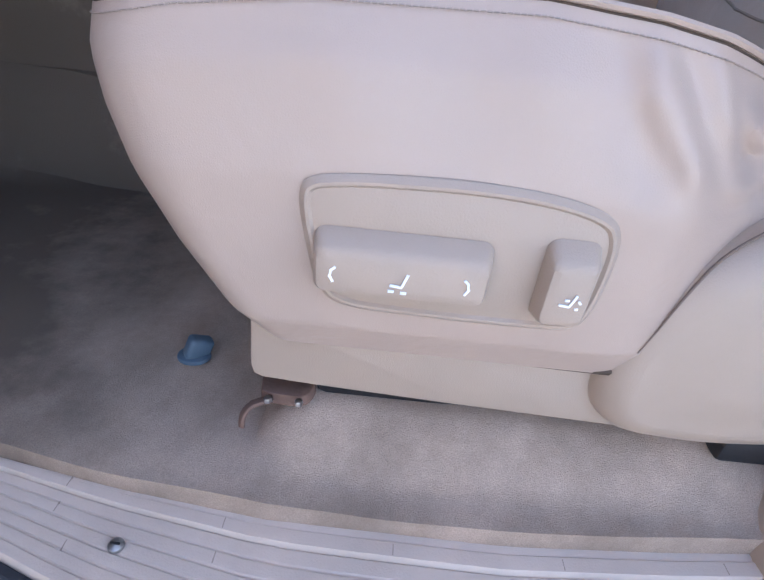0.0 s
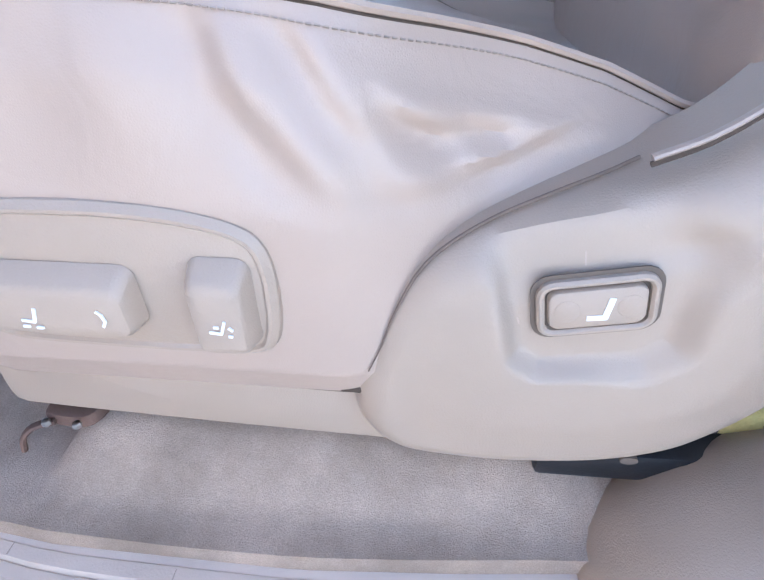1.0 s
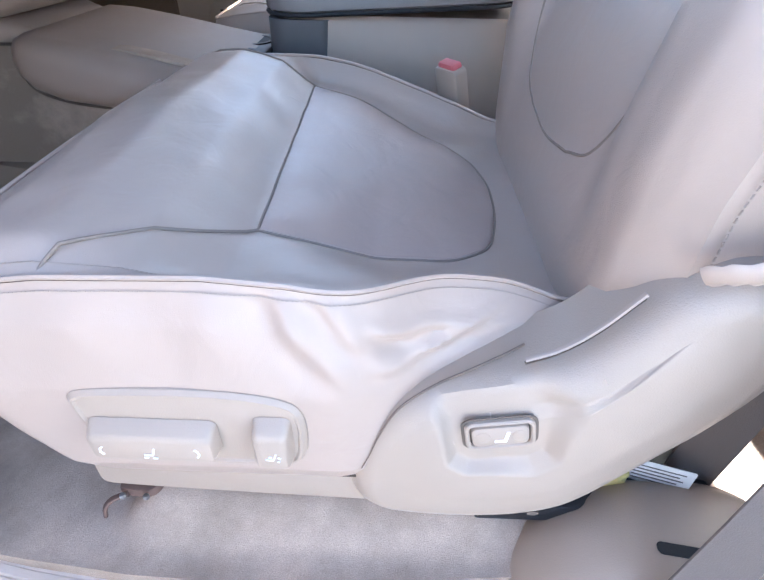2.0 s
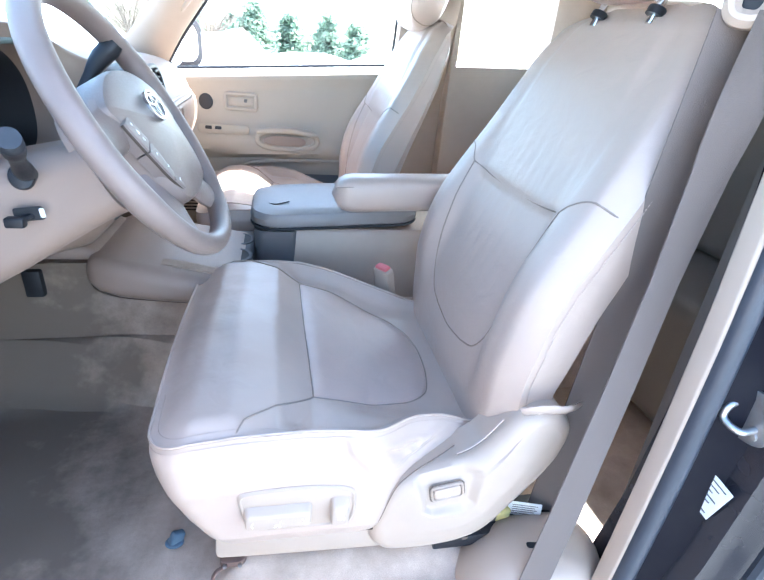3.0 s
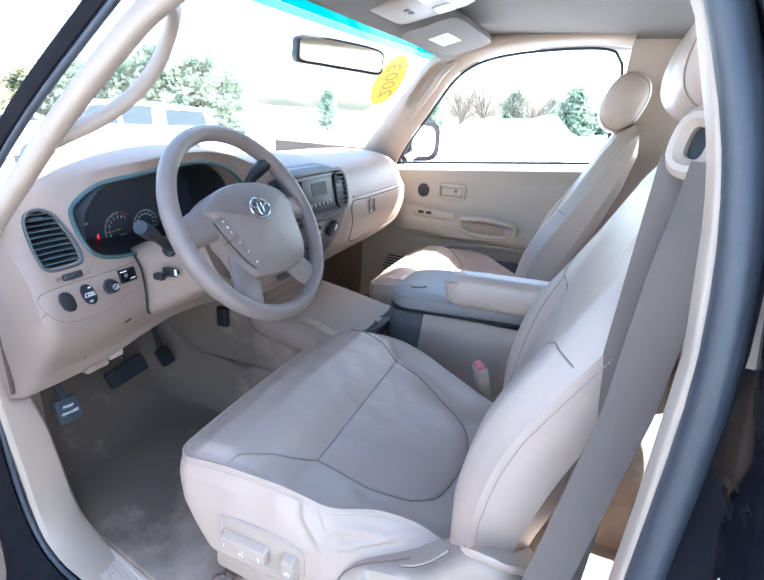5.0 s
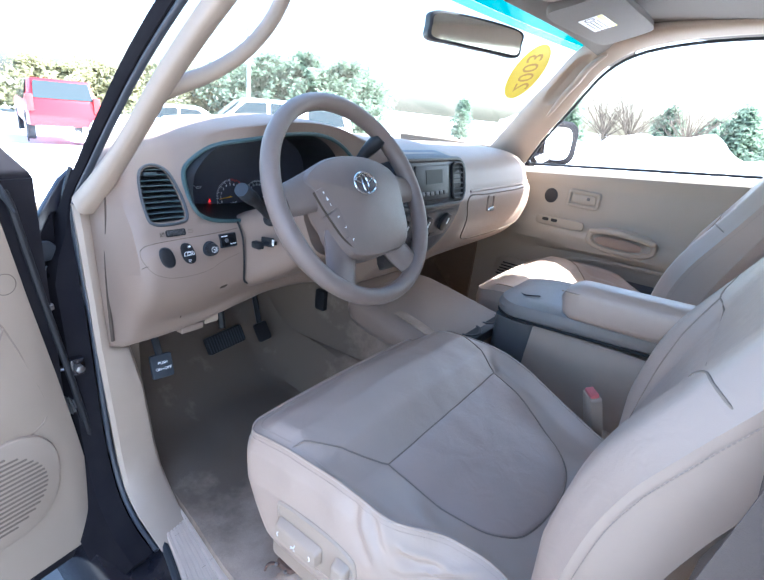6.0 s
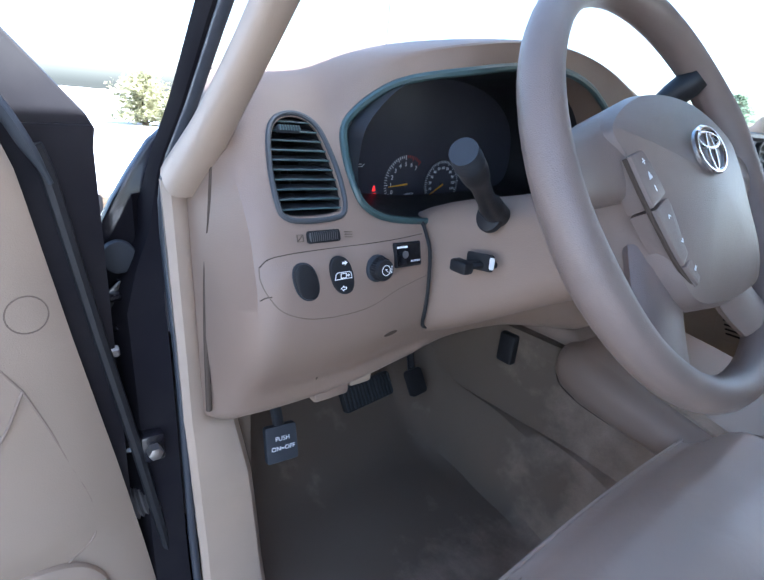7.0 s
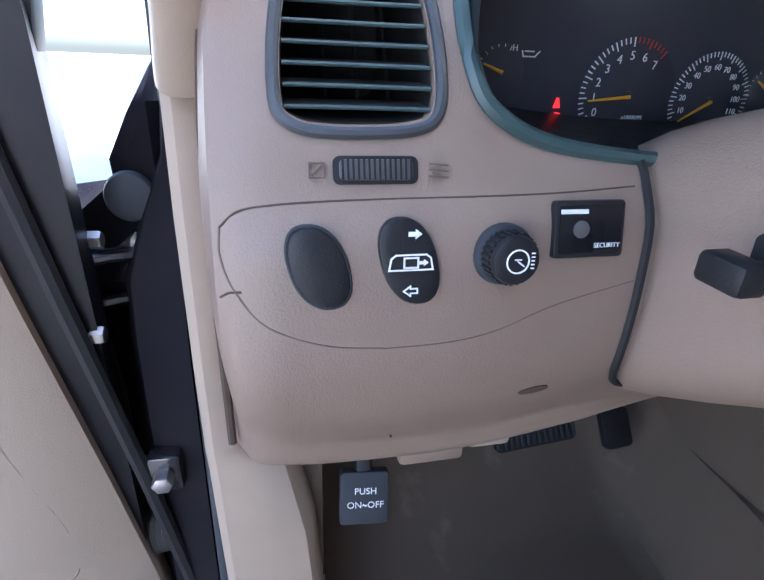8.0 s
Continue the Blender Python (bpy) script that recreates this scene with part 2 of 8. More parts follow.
def join(*bms):
    out = bms[0]
    for b in bms[1:]:
        me = bpy.data.meshes.new("tmp")
        b.to_mesh(me)
        b.free()
        out.from_mesh(me)
        bpy.data.meshes.remove(me)
    return out


def loft(rings, closed=True, cap0=True, cap1=True):
    bm = bmesh.new()
    vs = [[bm.verts.new(p) for p in r] for r in rings]
    n = len(vs[0])
    for a, b in zip(vs, vs[1:]):
        for i in range(n if closed else n - 1):
            bm.faces.new((a[i], a[(i + 1) % n], b[(i + 1) % n], b[i]))
    if closed and cap0:
        bm.faces.new(vs[0])
    if closed and cap1:
        bm.faces.new(vs[-1])
    return bm


def spline(pts, n, closed=False):
    """n points on a smooth curve through pts (tuples of any length)."""
    p = np.array(pts, float)
    m = len(p)
    out = []
    for k in range(n):
        u = k * m / n if closed else k * (m - 1) / (n - 1)
        i = min(int(u), m - 1 if closed else m - 2)
        f = u - i
        if closed:
            a, b, c, d = p[(i - 1) % m], p[i % m], p[(i + 1) % m], p[(i + 2) % m]
        else:
            b, c = p[i], p[i + 1]
            a = p[i - 1] if i > 0 else 2 * b - c
            d = p[i + 2] if i + 2 < m else 2 * c - b
        out.append(0.5 * (2 * b + (c - a) * f + (2 * a - 5 * b + 4 * c - d) * f * f + (3 * b - a - 3 * c + d) * f ** 3))
    return out


def tube(path, r, n=8, closed=False, flat=1.0, up=(0, 0, 1), caps=True):
    """A round or flattened bar along a path; r: a number or one for each point."""
    P = [Vector(p) for p in path]
    m = len(P)
    rr = r if hasattr(r, "__len__") else [r] * m
    rings, side = [], None
    for i in range(m):
        t = (P[(i + 1) % m] - P[i - 1]) if closed else (P[min(i + 1, m - 1)] - P[max(i - 1, 0)])
        t.normalize()
        if side is None:
            side = t.cross(Vector(up))
            if side.length < 1e-4:
                side = t.cross(Vector((1, 0, 0)))
        side = (side - t * side.dot(t)).normalized()
        nrm = t.cross(side)
        rings.append([P[i] + (side * math.cos(a) + nrm * flat * math.sin(a)) * rr[i] for a in [2 * math.pi * k / n for k in range(n)]])
    if closed:
        rings.append(rings[0])
        bm = loft(rings, cap0=False, cap1=False)
        bmesh.ops.remove_doubles(bm, verts=bm.verts, dist=1e-6)
        return bm
    return loft(rings, cap0=caps, cap1=caps)


def rrect(w, h, r, n=5):
    """Outline of a rounded rectangle about the origin."""
    out = []
    for cx, cy, a0 in ((w / 2 - r, h / 2 - r, 0), (-w / 2 + r, h / 2 - r, 90), (-w / 2 + r, -h / 2 + r, 180), (w / 2 - r, -h / 2 + r, 270)):
        for k in range(n + 1):
            a = radians(a0 + 90 * k / n)
            out.append((cx + r * math.cos(a), cy + r * math.sin(a)))
    return out


def oval(w, h, n=28, p=2.0):
    out = []
    for k in range(n):
        a = 2 * math.pi * k / n
        c, s = math.cos(a), math.sin(a)
        out.append((w / 2 * math.copysign(abs(c) ** (2 / p), c), h / 2 * math.copysign(abs(s) ** (2 / p), s)))
    return out


def inset(outline, d):
    """The outline moved inwards by d (counter-clockwise outlines)."""
    p = [Vector(v) for v in outline]
    n, out = len(p), []
    area = sum(p[i].x * p[(i + 1) % n].y - p[(i + 1) % n].x * p[i].y for i in range(n))
    sgn = 1 if area > 0 else -1
    for i in range(n):
        e = (p[(i + 1) % n] - p[i - 1])
        if e.length < 1e-9:
            e = Vector((1, 0))
        e.normalize()
        out.append((p[i].x - sgn * e.y * d, p[i].y + sgn * e.x * d))
    return out


def frame_at(o, ux, uy):
    """A matrix whose x and y run along ux and uy, at o; z is their cross product."""
    x = Vector(ux).normalized()
    z = x.cross(Vector(uy)).normalized()
    y = z.cross(x)
    return Matrix(((x.x, y.x, z.x, o[0]), (x.y, y.y, z.y, o[1]), (x.z, y.z, z.z, o[2]), (0, 0, 0, 1)))


def plate(outline, m, thick, bevel=0.0, dome=0.0, back=0.0):
    """A slab with a rounded front edge: the outline lies in m's xy plane and rises along m's z."""
    lv = [(0, -back), (0, thick - bevel)]
    if bevel:
        lv += [(bevel * 0.3, thick - bevel * 0.3), (bevel, thick)]
    if dome:
        lv += [(-0.75, thick + dome * 0.45), (-0.45, thick + dome * 0.8), (-0.15, thick + dome)]
    rings = []
    cx, cy = sum(p[0] for p in outline) / len(outline), sum(p[1] for p in outline) / len(outline)
    for d, z in lv:
        o = inset(outline, d) if d > 0 else outline
        if d < 0:
            o = [(cx + (x - cx) * -d, cy + (y - cy) * -d) for x, y in inset(outline, bevel)]
        rings.append([m @ Vector((x, y, z)) for x, y in o])
    return loft(rings)


def frame_ring(outline, m, width, thick, bevel=0.0):
    """A raised frame that follows an outline."""
    i = inset(outline, width)
    b = bevel or min(width, thick) * 0.35
    prof = [(outline, 0), (outline, thick - b), (inset(outline, b), thick), (inset(outline, width - b), thick), (i, thick - b), (i, 0)]
    return loft([[m @ Vector((x, y, z)) for x, y in o] for o, z in prof], cap0=False, cap1=False)


def box(x0, x1, y0, y1, z0, z1, bevel=0.0, seg=2):
    bm = bmesh.new()
    bmesh.ops.create_cube(bm, size=1)
    for v in bm.verts:
        v.co = Vector((x0 + (v.co.x + 0.5) * (x1 - x0), y0 + (v.co.y + 0.5) * (y1 - y0), z0 + (v.co.z + 0.5) * (z1 - z0)))
    if bevel:
        bmesh.ops.bevel(bm, geom=bm.edges[:], offset=bevel, segments=seg, affect="EDGES", profile=0.5)
    return bm


def moved(bm, m):
    bmesh.ops.transform(bm, matrix=m, verts=bm.verts)
    return bm


def solid(grid, thick, push):
    """A shell: a grid of points and the same grid pushed along a vector by thick."""
    bm = bmesh.new()
    d = Vector(push).normalized() * thick
    A = [[bm.verts.new(p) for p in row] for row in grid]
    B = [[bm.verts.new(Vector(p) + d) for p in row] for row in grid]
    n, m = len(A), len(A[0])
    for i in range(n - 1):
        for j in range(m - 1):
            bm.faces.new((A[i][j], A[i][j + 1], A[i + 1][j + 1], A[i + 1][j]))
            bm.faces.new((B[i][j], B[i + 1][j], B[i + 1][j + 1], B[i][j + 1]))
    for i in range(n - 1):
        for j in (0, m - 1):
            bm.faces.new((A[i][j], A[i + 1][j], B[i + 1][j], B[i][j]))
    for j in range(m - 1):
        for i in (0, n - 1):
            bm.faces.new((A[i][j], A[i][j + 1], B[i][j + 1], B[i][j]))
    return bm


def cut(ob, *bms):
    """Cuts the closed meshes out of ob."""
    for bm in bms:
        bmesh.ops.recalc_face_normals(bm, faces=bm.faces)
        me = bpy.data.meshes.new("cutter")
        bm.to_mesh(me)
        bm.free()
        c = new("cutter", me)
        md = ob.modifiers.new("cut", "BOOLEAN")
        md.operation, md.object, md.solver = "DIFFERENCE", c, "EXACT"
        bpy.context.view_layer.update()
        done = bpy.data.meshes.new_from_object(ob.evaluated_get(bpy.context.evaluated_depsgraph_get()))
        ob.modifiers.clear()
        ob.data = done
        bpy.data.objects.remove(c)
        ob.data.shade_smooth()
        ob.data.set_sharp_from_angle(angle=radians(38))
    return ob


def letters(text, size, m, material, parent, name="lettering", label="", thick=0.0002, stretch=1.0):
    """Raised writing in the xy plane of m, centred on its origin."""
    cu = bpy.data.curves.new("t", "FONT")
    cu.body, cu.size, cu.align_x, cu.align_y, cu.extrude, cu.resolution_u = text, size, "CENTER", "CENTER", thick, 3
    o = bpy.data.objects.new("t", cu)
    scene.collection.objects.link(o)
    bpy.context.view_layer.update()
    me = bpy.data.meshes.new_from_object(o.evaluated_get(bpy.context.evaluated_depsgraph_get()))
    bpy.data.objects.remove(o)
    me.transform(m @ Matrix.Diagonal((stretch, 1, 1, 1)))
    me.materials.clear()
    me.materials.append(material)
    ob = new(name, me)
    ob.parent = parent
    if label:
        ob["label"] = label
    return ob


def strokes(lines, width, m, material, parent, name="marking", thick=0.0004, label=""):
    """Flat bars between pairs of points (x0, y0, x1, y1) in the xy plane of m."""
    bms = []
    for i_, (x0, y0, x1, y1) in enumerate(lines):
        a, b = Vector((x0, y0)), Vector((x1, y1))
        t = (b - a).normalized() * width / 2
        s = Vector((-t.y, t.x))
        o = [a - t - s, b + t - s, b + t + s, a - t + s]
        bms.append(loft([[m @ Vector((p.x, p.y, z)) for p in o] for z in (0, thick + 0.00003 * i_)]))
    return part(name, join(*bms), material, parent, label, flat=True)


def smooth01(x):
    x = min(1.0, max(0.0, x))
    return x * x * (3 - 2 * x)


def lerp(table, x):
    return float(np.interp(x, [t[0] for t in table], [t[1] for t in table]))

# ---- the cab ----
def xb(z):
    """Fore-and-aft place of the door opening's rear edge at a height."""
    return lerp([(-0.1, 0.60), (0.0, 0.635), (0.2, 0.672), (0.4, 0.688), (0.6, 0.686), (0.8, 0.662), (0.92, 0.628), (1.03, 0.57), (1.1, 0.50)], z)


def resample(outline, n):
    p = np.array(list(outline) + [outline[0]], float)
    d = np.r_[0, np.cumsum(np.hypot(*np.diff(p, axis=0).T))]
    return [(float(np.interp(s, d, p[:, 0])), float(np.interp(s, d, p[:, 1]))) for s in np.linspace(0, d[-1], n, endpoint=False)]


# ground outside
bm = bmesh.new()
xs = [-300, -120, -60] + [-40 + 2.0 * k for k in range(41)] + [60, 120, 300]
def ground_z(x, y):
    d = math.hypot(x, y)
    return -0.6 - 0.045 * min(max(0.0, d - 3), 30) + 0.02 * noise.noise(Vector((x, y, 0)) * 0.3)


grid = [[Vector((x, y, ground_z(x, y))) for y in xs] for x in xs]
vs = [[bm.verts.new(p) for p in row] for row in grid]
for i in range(len(xs) - 1):
    for j in range(len(xs) - 1):
        bm.faces.new((vs[i][j], vs[i + 1][j], vs[i + 1][j + 1], vs[i][j + 1]))
tagged(part("ground", bm, SNOW), "snow-covered open ground that reaches the horizon", "ground", kind="structure")
pv = []
for a in [2 * math.pi * k / 96 for k in range(97)]:
    rim_ = 9.0 + 1.2 * noise.noise(Vector((math.cos(a) * 2, math.sin(a) * 2, 7)))
    row = []
    for r in (0.02, 0.2, 0.4, 0.55, 0.7, 0.85, 1.0):
        x, y = 1.0 + r * rim_ * 1.3 * math.cos(a), -6.2 + r * rim_ * math.sin(a)
        row.append(Vector((x, y, ground_z(x, y) + 0.03)))
    pv.append(row)
tagged(part("pavement", solid(pv, 0.06, (0, 0, -1)), ASPHALT), "wet grey asphalt of the lot under the truck", "pavement", kind="structure")


def sill_shift(x):
    """How far inboard the sill plate's bowed inner edge runs at a place along the doorway."""
    return lerp([(-0.46, 0.040), (-0.34, 0.034), (-0.24, 0.022), (-0.13, 0.005), (-0.03, -0.012), (0.08, -0.024), (0.25, -0.026), (0.36, -0.019), (0.60, 0.002)], x)


# carpeted floor with the raised step under the driver's seat
def floor_z(x, y):
    z = 0.012
    hump = smooth01((x - 0.055) / 0.04) * smooth01((0.52 - x) / 0.12) * smooth01((y - 0.0) / 0.05) * smooth01((0.62 - y) / 0.1)
    z += 0.042 * hump
    z += 0.34 * smooth01((-0.42 - x) / 0.42)
    z += 0.15 * smooth01((y - 0.47) / 0.06) * smooth01((1.08 - y) / 0.12)
    return z + 0.004 * noise.noise(Vector((x * 9, y * 9, 0)))


gx = np.linspace(-0.86, 1.38, 113)
gy = np.linspace(0.0, 1.0, 91) ** 1.15
tagged(part("floor", solid([[(x, y, floor_z(x, y)) for y in [0.006 + sill_shift(x) + (1.579 - sill_shift(x)) * u for u in gy]] for x in gx], 0.03, (0, 0, -1)), CARPET), "worn and soiled taupe carpet on the cab floor, with painted footwell shade", "carpet", kind="structure")

# ribbed sill plate at the driver's doorway
prof = [(-0.092, -0.03), (-0.090, -0.012)]
for k in range(7):
    y = -0.088 + k * 0.0128
    u = 0.004 * max(0, k - 5)
    prof += [(y, -0.0103 + u * 0.8), (y + 0.0010, -0.0093 + u), (y + 0.0060, -0.0090 + u), (y + 0.0108, -0.0092 + u), (y + 0.0118, -0.0103 + u)]
prof += [(0.004, -0.0055), (0.009, -0.0060), (0.012, -0.009), (0.013, -0.02)]
sx = np.linspace(-0.46, 0.60, 37)


sill = thing("sill_plate", "ribbed beige plastic sill plate with screws", "sill plate", kind="structure")
def sill_y(x, y):
    """Across the sill plate: its inner edge is bowed, and it narrows towards the front."""
    return 0.013 + (y - 0.013) * lerp([(-0.46, 0.40), (-0.22, 0.48), (-0.10, 0.62), (0.0, 0.78), (0.12, 0.96), (0.2, 1.0)], x) + sill_shift(x)


part("tread", loft([[(x, sill_y(x, y), z) for y, z in prof] for x in sx]), SILLP, sill)
part("outer_seal", tube([(x, sill_y(x, -0.092) - 0.006, -0.020) for x in np.linspace(-0.30, 0.60, 40)], 0.0075, 8), RUBBER, sill)
for x, y in ((-0.25, 0.010), (-0.012, -0.045), (0.30, -0.060)):
    m = Matrix.Translation((x, y, -0.0085))
    part("screw", plate(oval(0.0105, 0.0105, 16), m, 0.003, 0.0012, 0.0008), STEEL, sill)
    part("screw_slot", plate(rrect(0.006, 0.0016, 0.0004, 1), m @ Matrix.Translation((0, 0, 0.0034)), 0.0008), DARK, sill)

for k in range(9):
    x = -0.42 + 0.118 * k
    for j in (1, 4, 6):
        y = sill_y(x, -0.088 + j * 0.0128 + 0.0018)
        part("tread_joint", box(x + 0.02 * (j % 2), x + 0.02 * (j % 2) + 0.0007, y, y + 0.0077, -0.0100 + 0.004 * max(0, j - 5), -0.0089 + 0.004 * max(0, j - 5)), THREAD, sill)

# rocker and body side below the doorway
rock = [(-0.075, -0.035), (-0.10, -0.032), (-0.125, -0.05), (-0.16, -0.06), (-0.185, -0.10), (-0.19, -0.22), (-0.17, -0.30), (-0.05, -0.30), (-0.04, -0.06)]
tagged(part("rocker_panel", loft([[(x, y + (sill_y(x, -0.092) + 0.088 if k < 3 or k > 6 else 0.5 * (sill_y(x, -0.092) + 0.088)), z) for k, (y, z) in enumerate(rock)] for x in np.linspace(-0.75, 0.72, 22)]), BODY), "glossy black painted rocker below the doorway", "body panel", kind="structure")

# kick trim and lower pillar trim at the driver's side
kick = []
for z, x1, y0, y1 in ((-0.018, -0.150, -0.050, 0.020), (-0.006, -0.190, -0.050, 0.024), (0.006, -0.226, -0.050, 0.030), (0.022, -0.256, -0.049, 0.034), (0.05, -0.285, -0.048, 0.036), (0.10, -0.304, -0.047, 0.036),
                      (0.16, -0.313, -0.047, 0.034), (0.24, -0.319, -0.050, 0.028), (0.325, -0.325, -0.053, 0.012), (0.340, -0.326, -0.054, -0.020), (0.42, -0.331, -0.055, -0.023), (0.52, -0.341, -0.056, -0.023), (0.606, -0.352, -0.056, -0.020)):
    # the outer edge is thin and the section deepens inboard
    sec = [(x1 - 0.016, y0), (x1 - 0.006, y0 - 0.001), (x1, y0 + 0.006), (x1 - 0.002, (y0 + y1) / 2), (x1 - 0.008, y1 - 0.010), (x1 - 0.018, y1 - 0.002), (x1 - 0.040, y1), (x1 - 0.075, y1 - 0.002), (x1 - 0.075, y0 + 0.020), (x1 - 0.030, y0 + 0.008)]
    kick.append([(x, y, z) for x, y in sec])
tagged(part("trim_kick_panel", loft(kick), PLASTIC), "beige plastic pillar foot trim beside the footwell", "trim", kind="structure")
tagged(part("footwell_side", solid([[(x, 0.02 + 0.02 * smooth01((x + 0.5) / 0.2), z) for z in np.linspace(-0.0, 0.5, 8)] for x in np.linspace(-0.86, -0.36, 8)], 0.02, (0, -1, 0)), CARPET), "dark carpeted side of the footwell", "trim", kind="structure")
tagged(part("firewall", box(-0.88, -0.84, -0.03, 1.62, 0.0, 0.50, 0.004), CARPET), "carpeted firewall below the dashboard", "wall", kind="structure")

# driver's windscreen pillar
ap = [(-0.352, -0.038, 0.607), (-0.303, -0.028, 0.657), (-0.216, -0.022, 0.737), (-0.115, -0.015, 0.832), (-0.018, -0.005, 0.915), (0.056, 0.008, 0.975), (0.166, 0.036, 1.04)]
app = spline(ap, 26)
rings = []
for i, p in enumerate(app):
    t = Vector(app[min(i + 1, 25)]) - Vector(app[max(i - 1, 0)])
    t.normalize()
    yv = Vector((0, 1, 0))
    nv = t.cross(yv).normalized()
    w = 0.042 - 0.016 * smooth01(i / 9)
    rings.append([Vector(p) + yv * (b * (0.017 - 0.004 * smooth01(i / 9)) - 0.002) + nv * (a * w / 2 - (0.042 - w) / 2) for a, b in [(x * 2, y * 2) for x, y in oval(1, 1, 18, 3.2)]])
pil = thing("trim_pillar", "beige windscreen pillar trim with a looped grab handle", "pillar trim", kind="structure")
part("cover", loft(rings), PLASTIC, pil)
hp = spline([(-0.158, -0.018, 0.795), (-0.142, 0.012, 0.810), (-0.116, 0.050, 0.832), (-0.084, 0.082, 0.864), (-0.054, 0.102, 0.904), (-0.030, 0.108, 0.946), (-0.004, 0.094, 0.976), (0.022, 0.054, 0.984), (0.044, 0.008, 0.966)], 24)
part("grab_handle", tube(hp, [0.017 - 0.005 * math.sin(math.pi * k / 23) for k in range(24)], 14, flat=0.85), PLASTIC, pil)


def strip_x(z):
    """Fore-and-aft place of the beige trim edge at the rear of the doorway."""
    return lerp([(-0.1, 0.606), (0.0, 0.616), (0.2, 0.630), (0.36, 0.640), (0.55, 0.649), (0.70, 0.653), (0.81, 0.643), (0.86, 0.634), (0.95, 0.606), (1.05, 0.556)], z)


def door_loop(off):
    """The driver's doorway outline, pushed out by off metres from the trim."""
    pts = [(-0.17, -0.022), (-0.245, 0.0), (-0.295, 0.05), (-0.325, 0.15), (-0.334, 0.27), (-0.345, 0.42), (-0.368, 0.575), (-0.316, 0.668), (-0.182, 0.79), (-0.031, 0.915), (0.072, 0.995), (0.182, 1.055), (0.34, 1.105)]
    pts += [(0.47, 1.11), (strip_x(1.05) + 0.016, 1.065)] + [(strip_x(z) + 0.012, z) for z in (0.97, 0.85, 0.7, 0.5, 0.3, 0.15, 0.04)]
    c = Vector((0.15, 0.55))
    out = []
    for x, z in spline(pts, 84):
        d = (Vector((x, z)) - c).normalized()
        out.append((x + d.x * off, z + d.y * off))
    return out


def strip_y(x, z):
    """How far out the rubber strip lies: flush with the pillar foot in front, further out at the rear jamb."""
    front = -0.053 + 0.014 * smooth01((z - 0.58) / 0.12) + 0.026 * smooth01((z - 0.8) / 0.3)
    rear = lerp([(-0.1, -0.100), (0.1, -0.098), (0.3, -0.092), (0.5, -0.084), (0.7, -0.072), (0.8, -0.058), (0.9, -0.040), (1.07, -0.010)], z)
    return front + (rear - front) * smooth01((x - 0.40) / 0.15)


ws_strip = thing("weatherstrip", "dark rubber weatherstrip round the driver's doorway", "seal", kind="structure")
lip = door_loop(0.003)
part("lip", tube([(x, strip_y(x, z), z) for x, z in lip], [0.0052 + 0.0093 * smooth01((x - 0.40) / 0.15) for x, z in lip], 12), SEAL, ws_strip)

# painted body round the doorway: front pillar flange
fl = []
inner_loop, wide_loop, thin_loop = door_loop(0.006), door_loop(0.085), door_loop(0.022)
for i, (x, z) in enumerate(inner_loop):
    f = smooth01((z - 0.5) / 0.12)
    x2, z2 = wide_loop[i][0] + (thin_loop[i][0] - wide_loop[i][0]) * f, wide_loop[i][1] + (thin_loop[i][1] - wide_loop[i][1]) * f
    k = strip_y(x, z) + 0.053 if x < 0.38 else 0.035 * smooth01((z - 0.7) / 0.3)
    g = 1 - smooth01((z - 0.46) / 0.12)
    fl.append([(x, -0.052 - 0.008 * g + k, z), (x + 0.10 * (x2 - x), -0.060 - 0.036 * g + k, z + 0.10 * (z2 - z)), (x + 0.55 * (x2 - x), -0.064 - 0.046 * g + k, z + 0.55 * (z2 - z)), (x2, -0.066 - 0.064 * g + k, z2), (x2, -0.056 - 0.034 * g + k, z2)])
tagged(part("door_frame_left", loft(fl), DULL), "black painted door frame of the truck", "door frame", kind="structure")

# rear jamb of the driver's doorway: inner trim edge, painted face, outer skin
strip = []
for z in np.linspace(-0.012, 1.075, 44):
    c = Vector((strip_x(z), lerp([(-0.1, -0.085), (0.1, -0.083), (0.3, -0.077), (0.5, -0.069), (0.7, -0.057), (0.8, -0.043), (0.9, -0.024), (1.07, 0.006)], z), z))
    strip.append([c + Vector((x - y * 0.10, y, 0)) for x, y in rrect(0.009, 0.027, 0.004, 4)])
tagged(part("trim_rear_jamb", loft(strip), PLASTIC), "beige trim edge along the rear of the doorway", "trim", kind="structure")
jam = []
for z in np.linspace(-0.1, 1.12, 34):
    o = xb(max(0, z))
    k = 0.06 * smooth01((z - 0.72) / 0.4)
    jam.append([(o + 0.008, -0.012, z), (o + 0.022, -0.05 + k * 0.3, z), (o + 0.018, -0.075 + k * 0.4, z), (o + 0.022, -0.10 + k * 0.6, z), (o + 0.03, -0.145 + k, z), (o + 0.045, -0.155 + k, z),
                (o + 0.05, -0.168 + k, z), (o + 0.07, -0.182 + k, z), (o + 0.095, -0.186 + k, z), (1.40, -0.19 + k, z), (1.40, -0.13 + k, z), (o + 0.12, -0.10 + k, z), (o + 0.06, 0.0, z)])
rear_side = tagged(part("body_side_rear", loft(jam), JAMB), "glossy black rear door edge and body side", "body panel", kind="structure")
cut(rear_side, box(0.86, 1.30, -0.4, 0.2, 0.70, 1.05, 0.03))
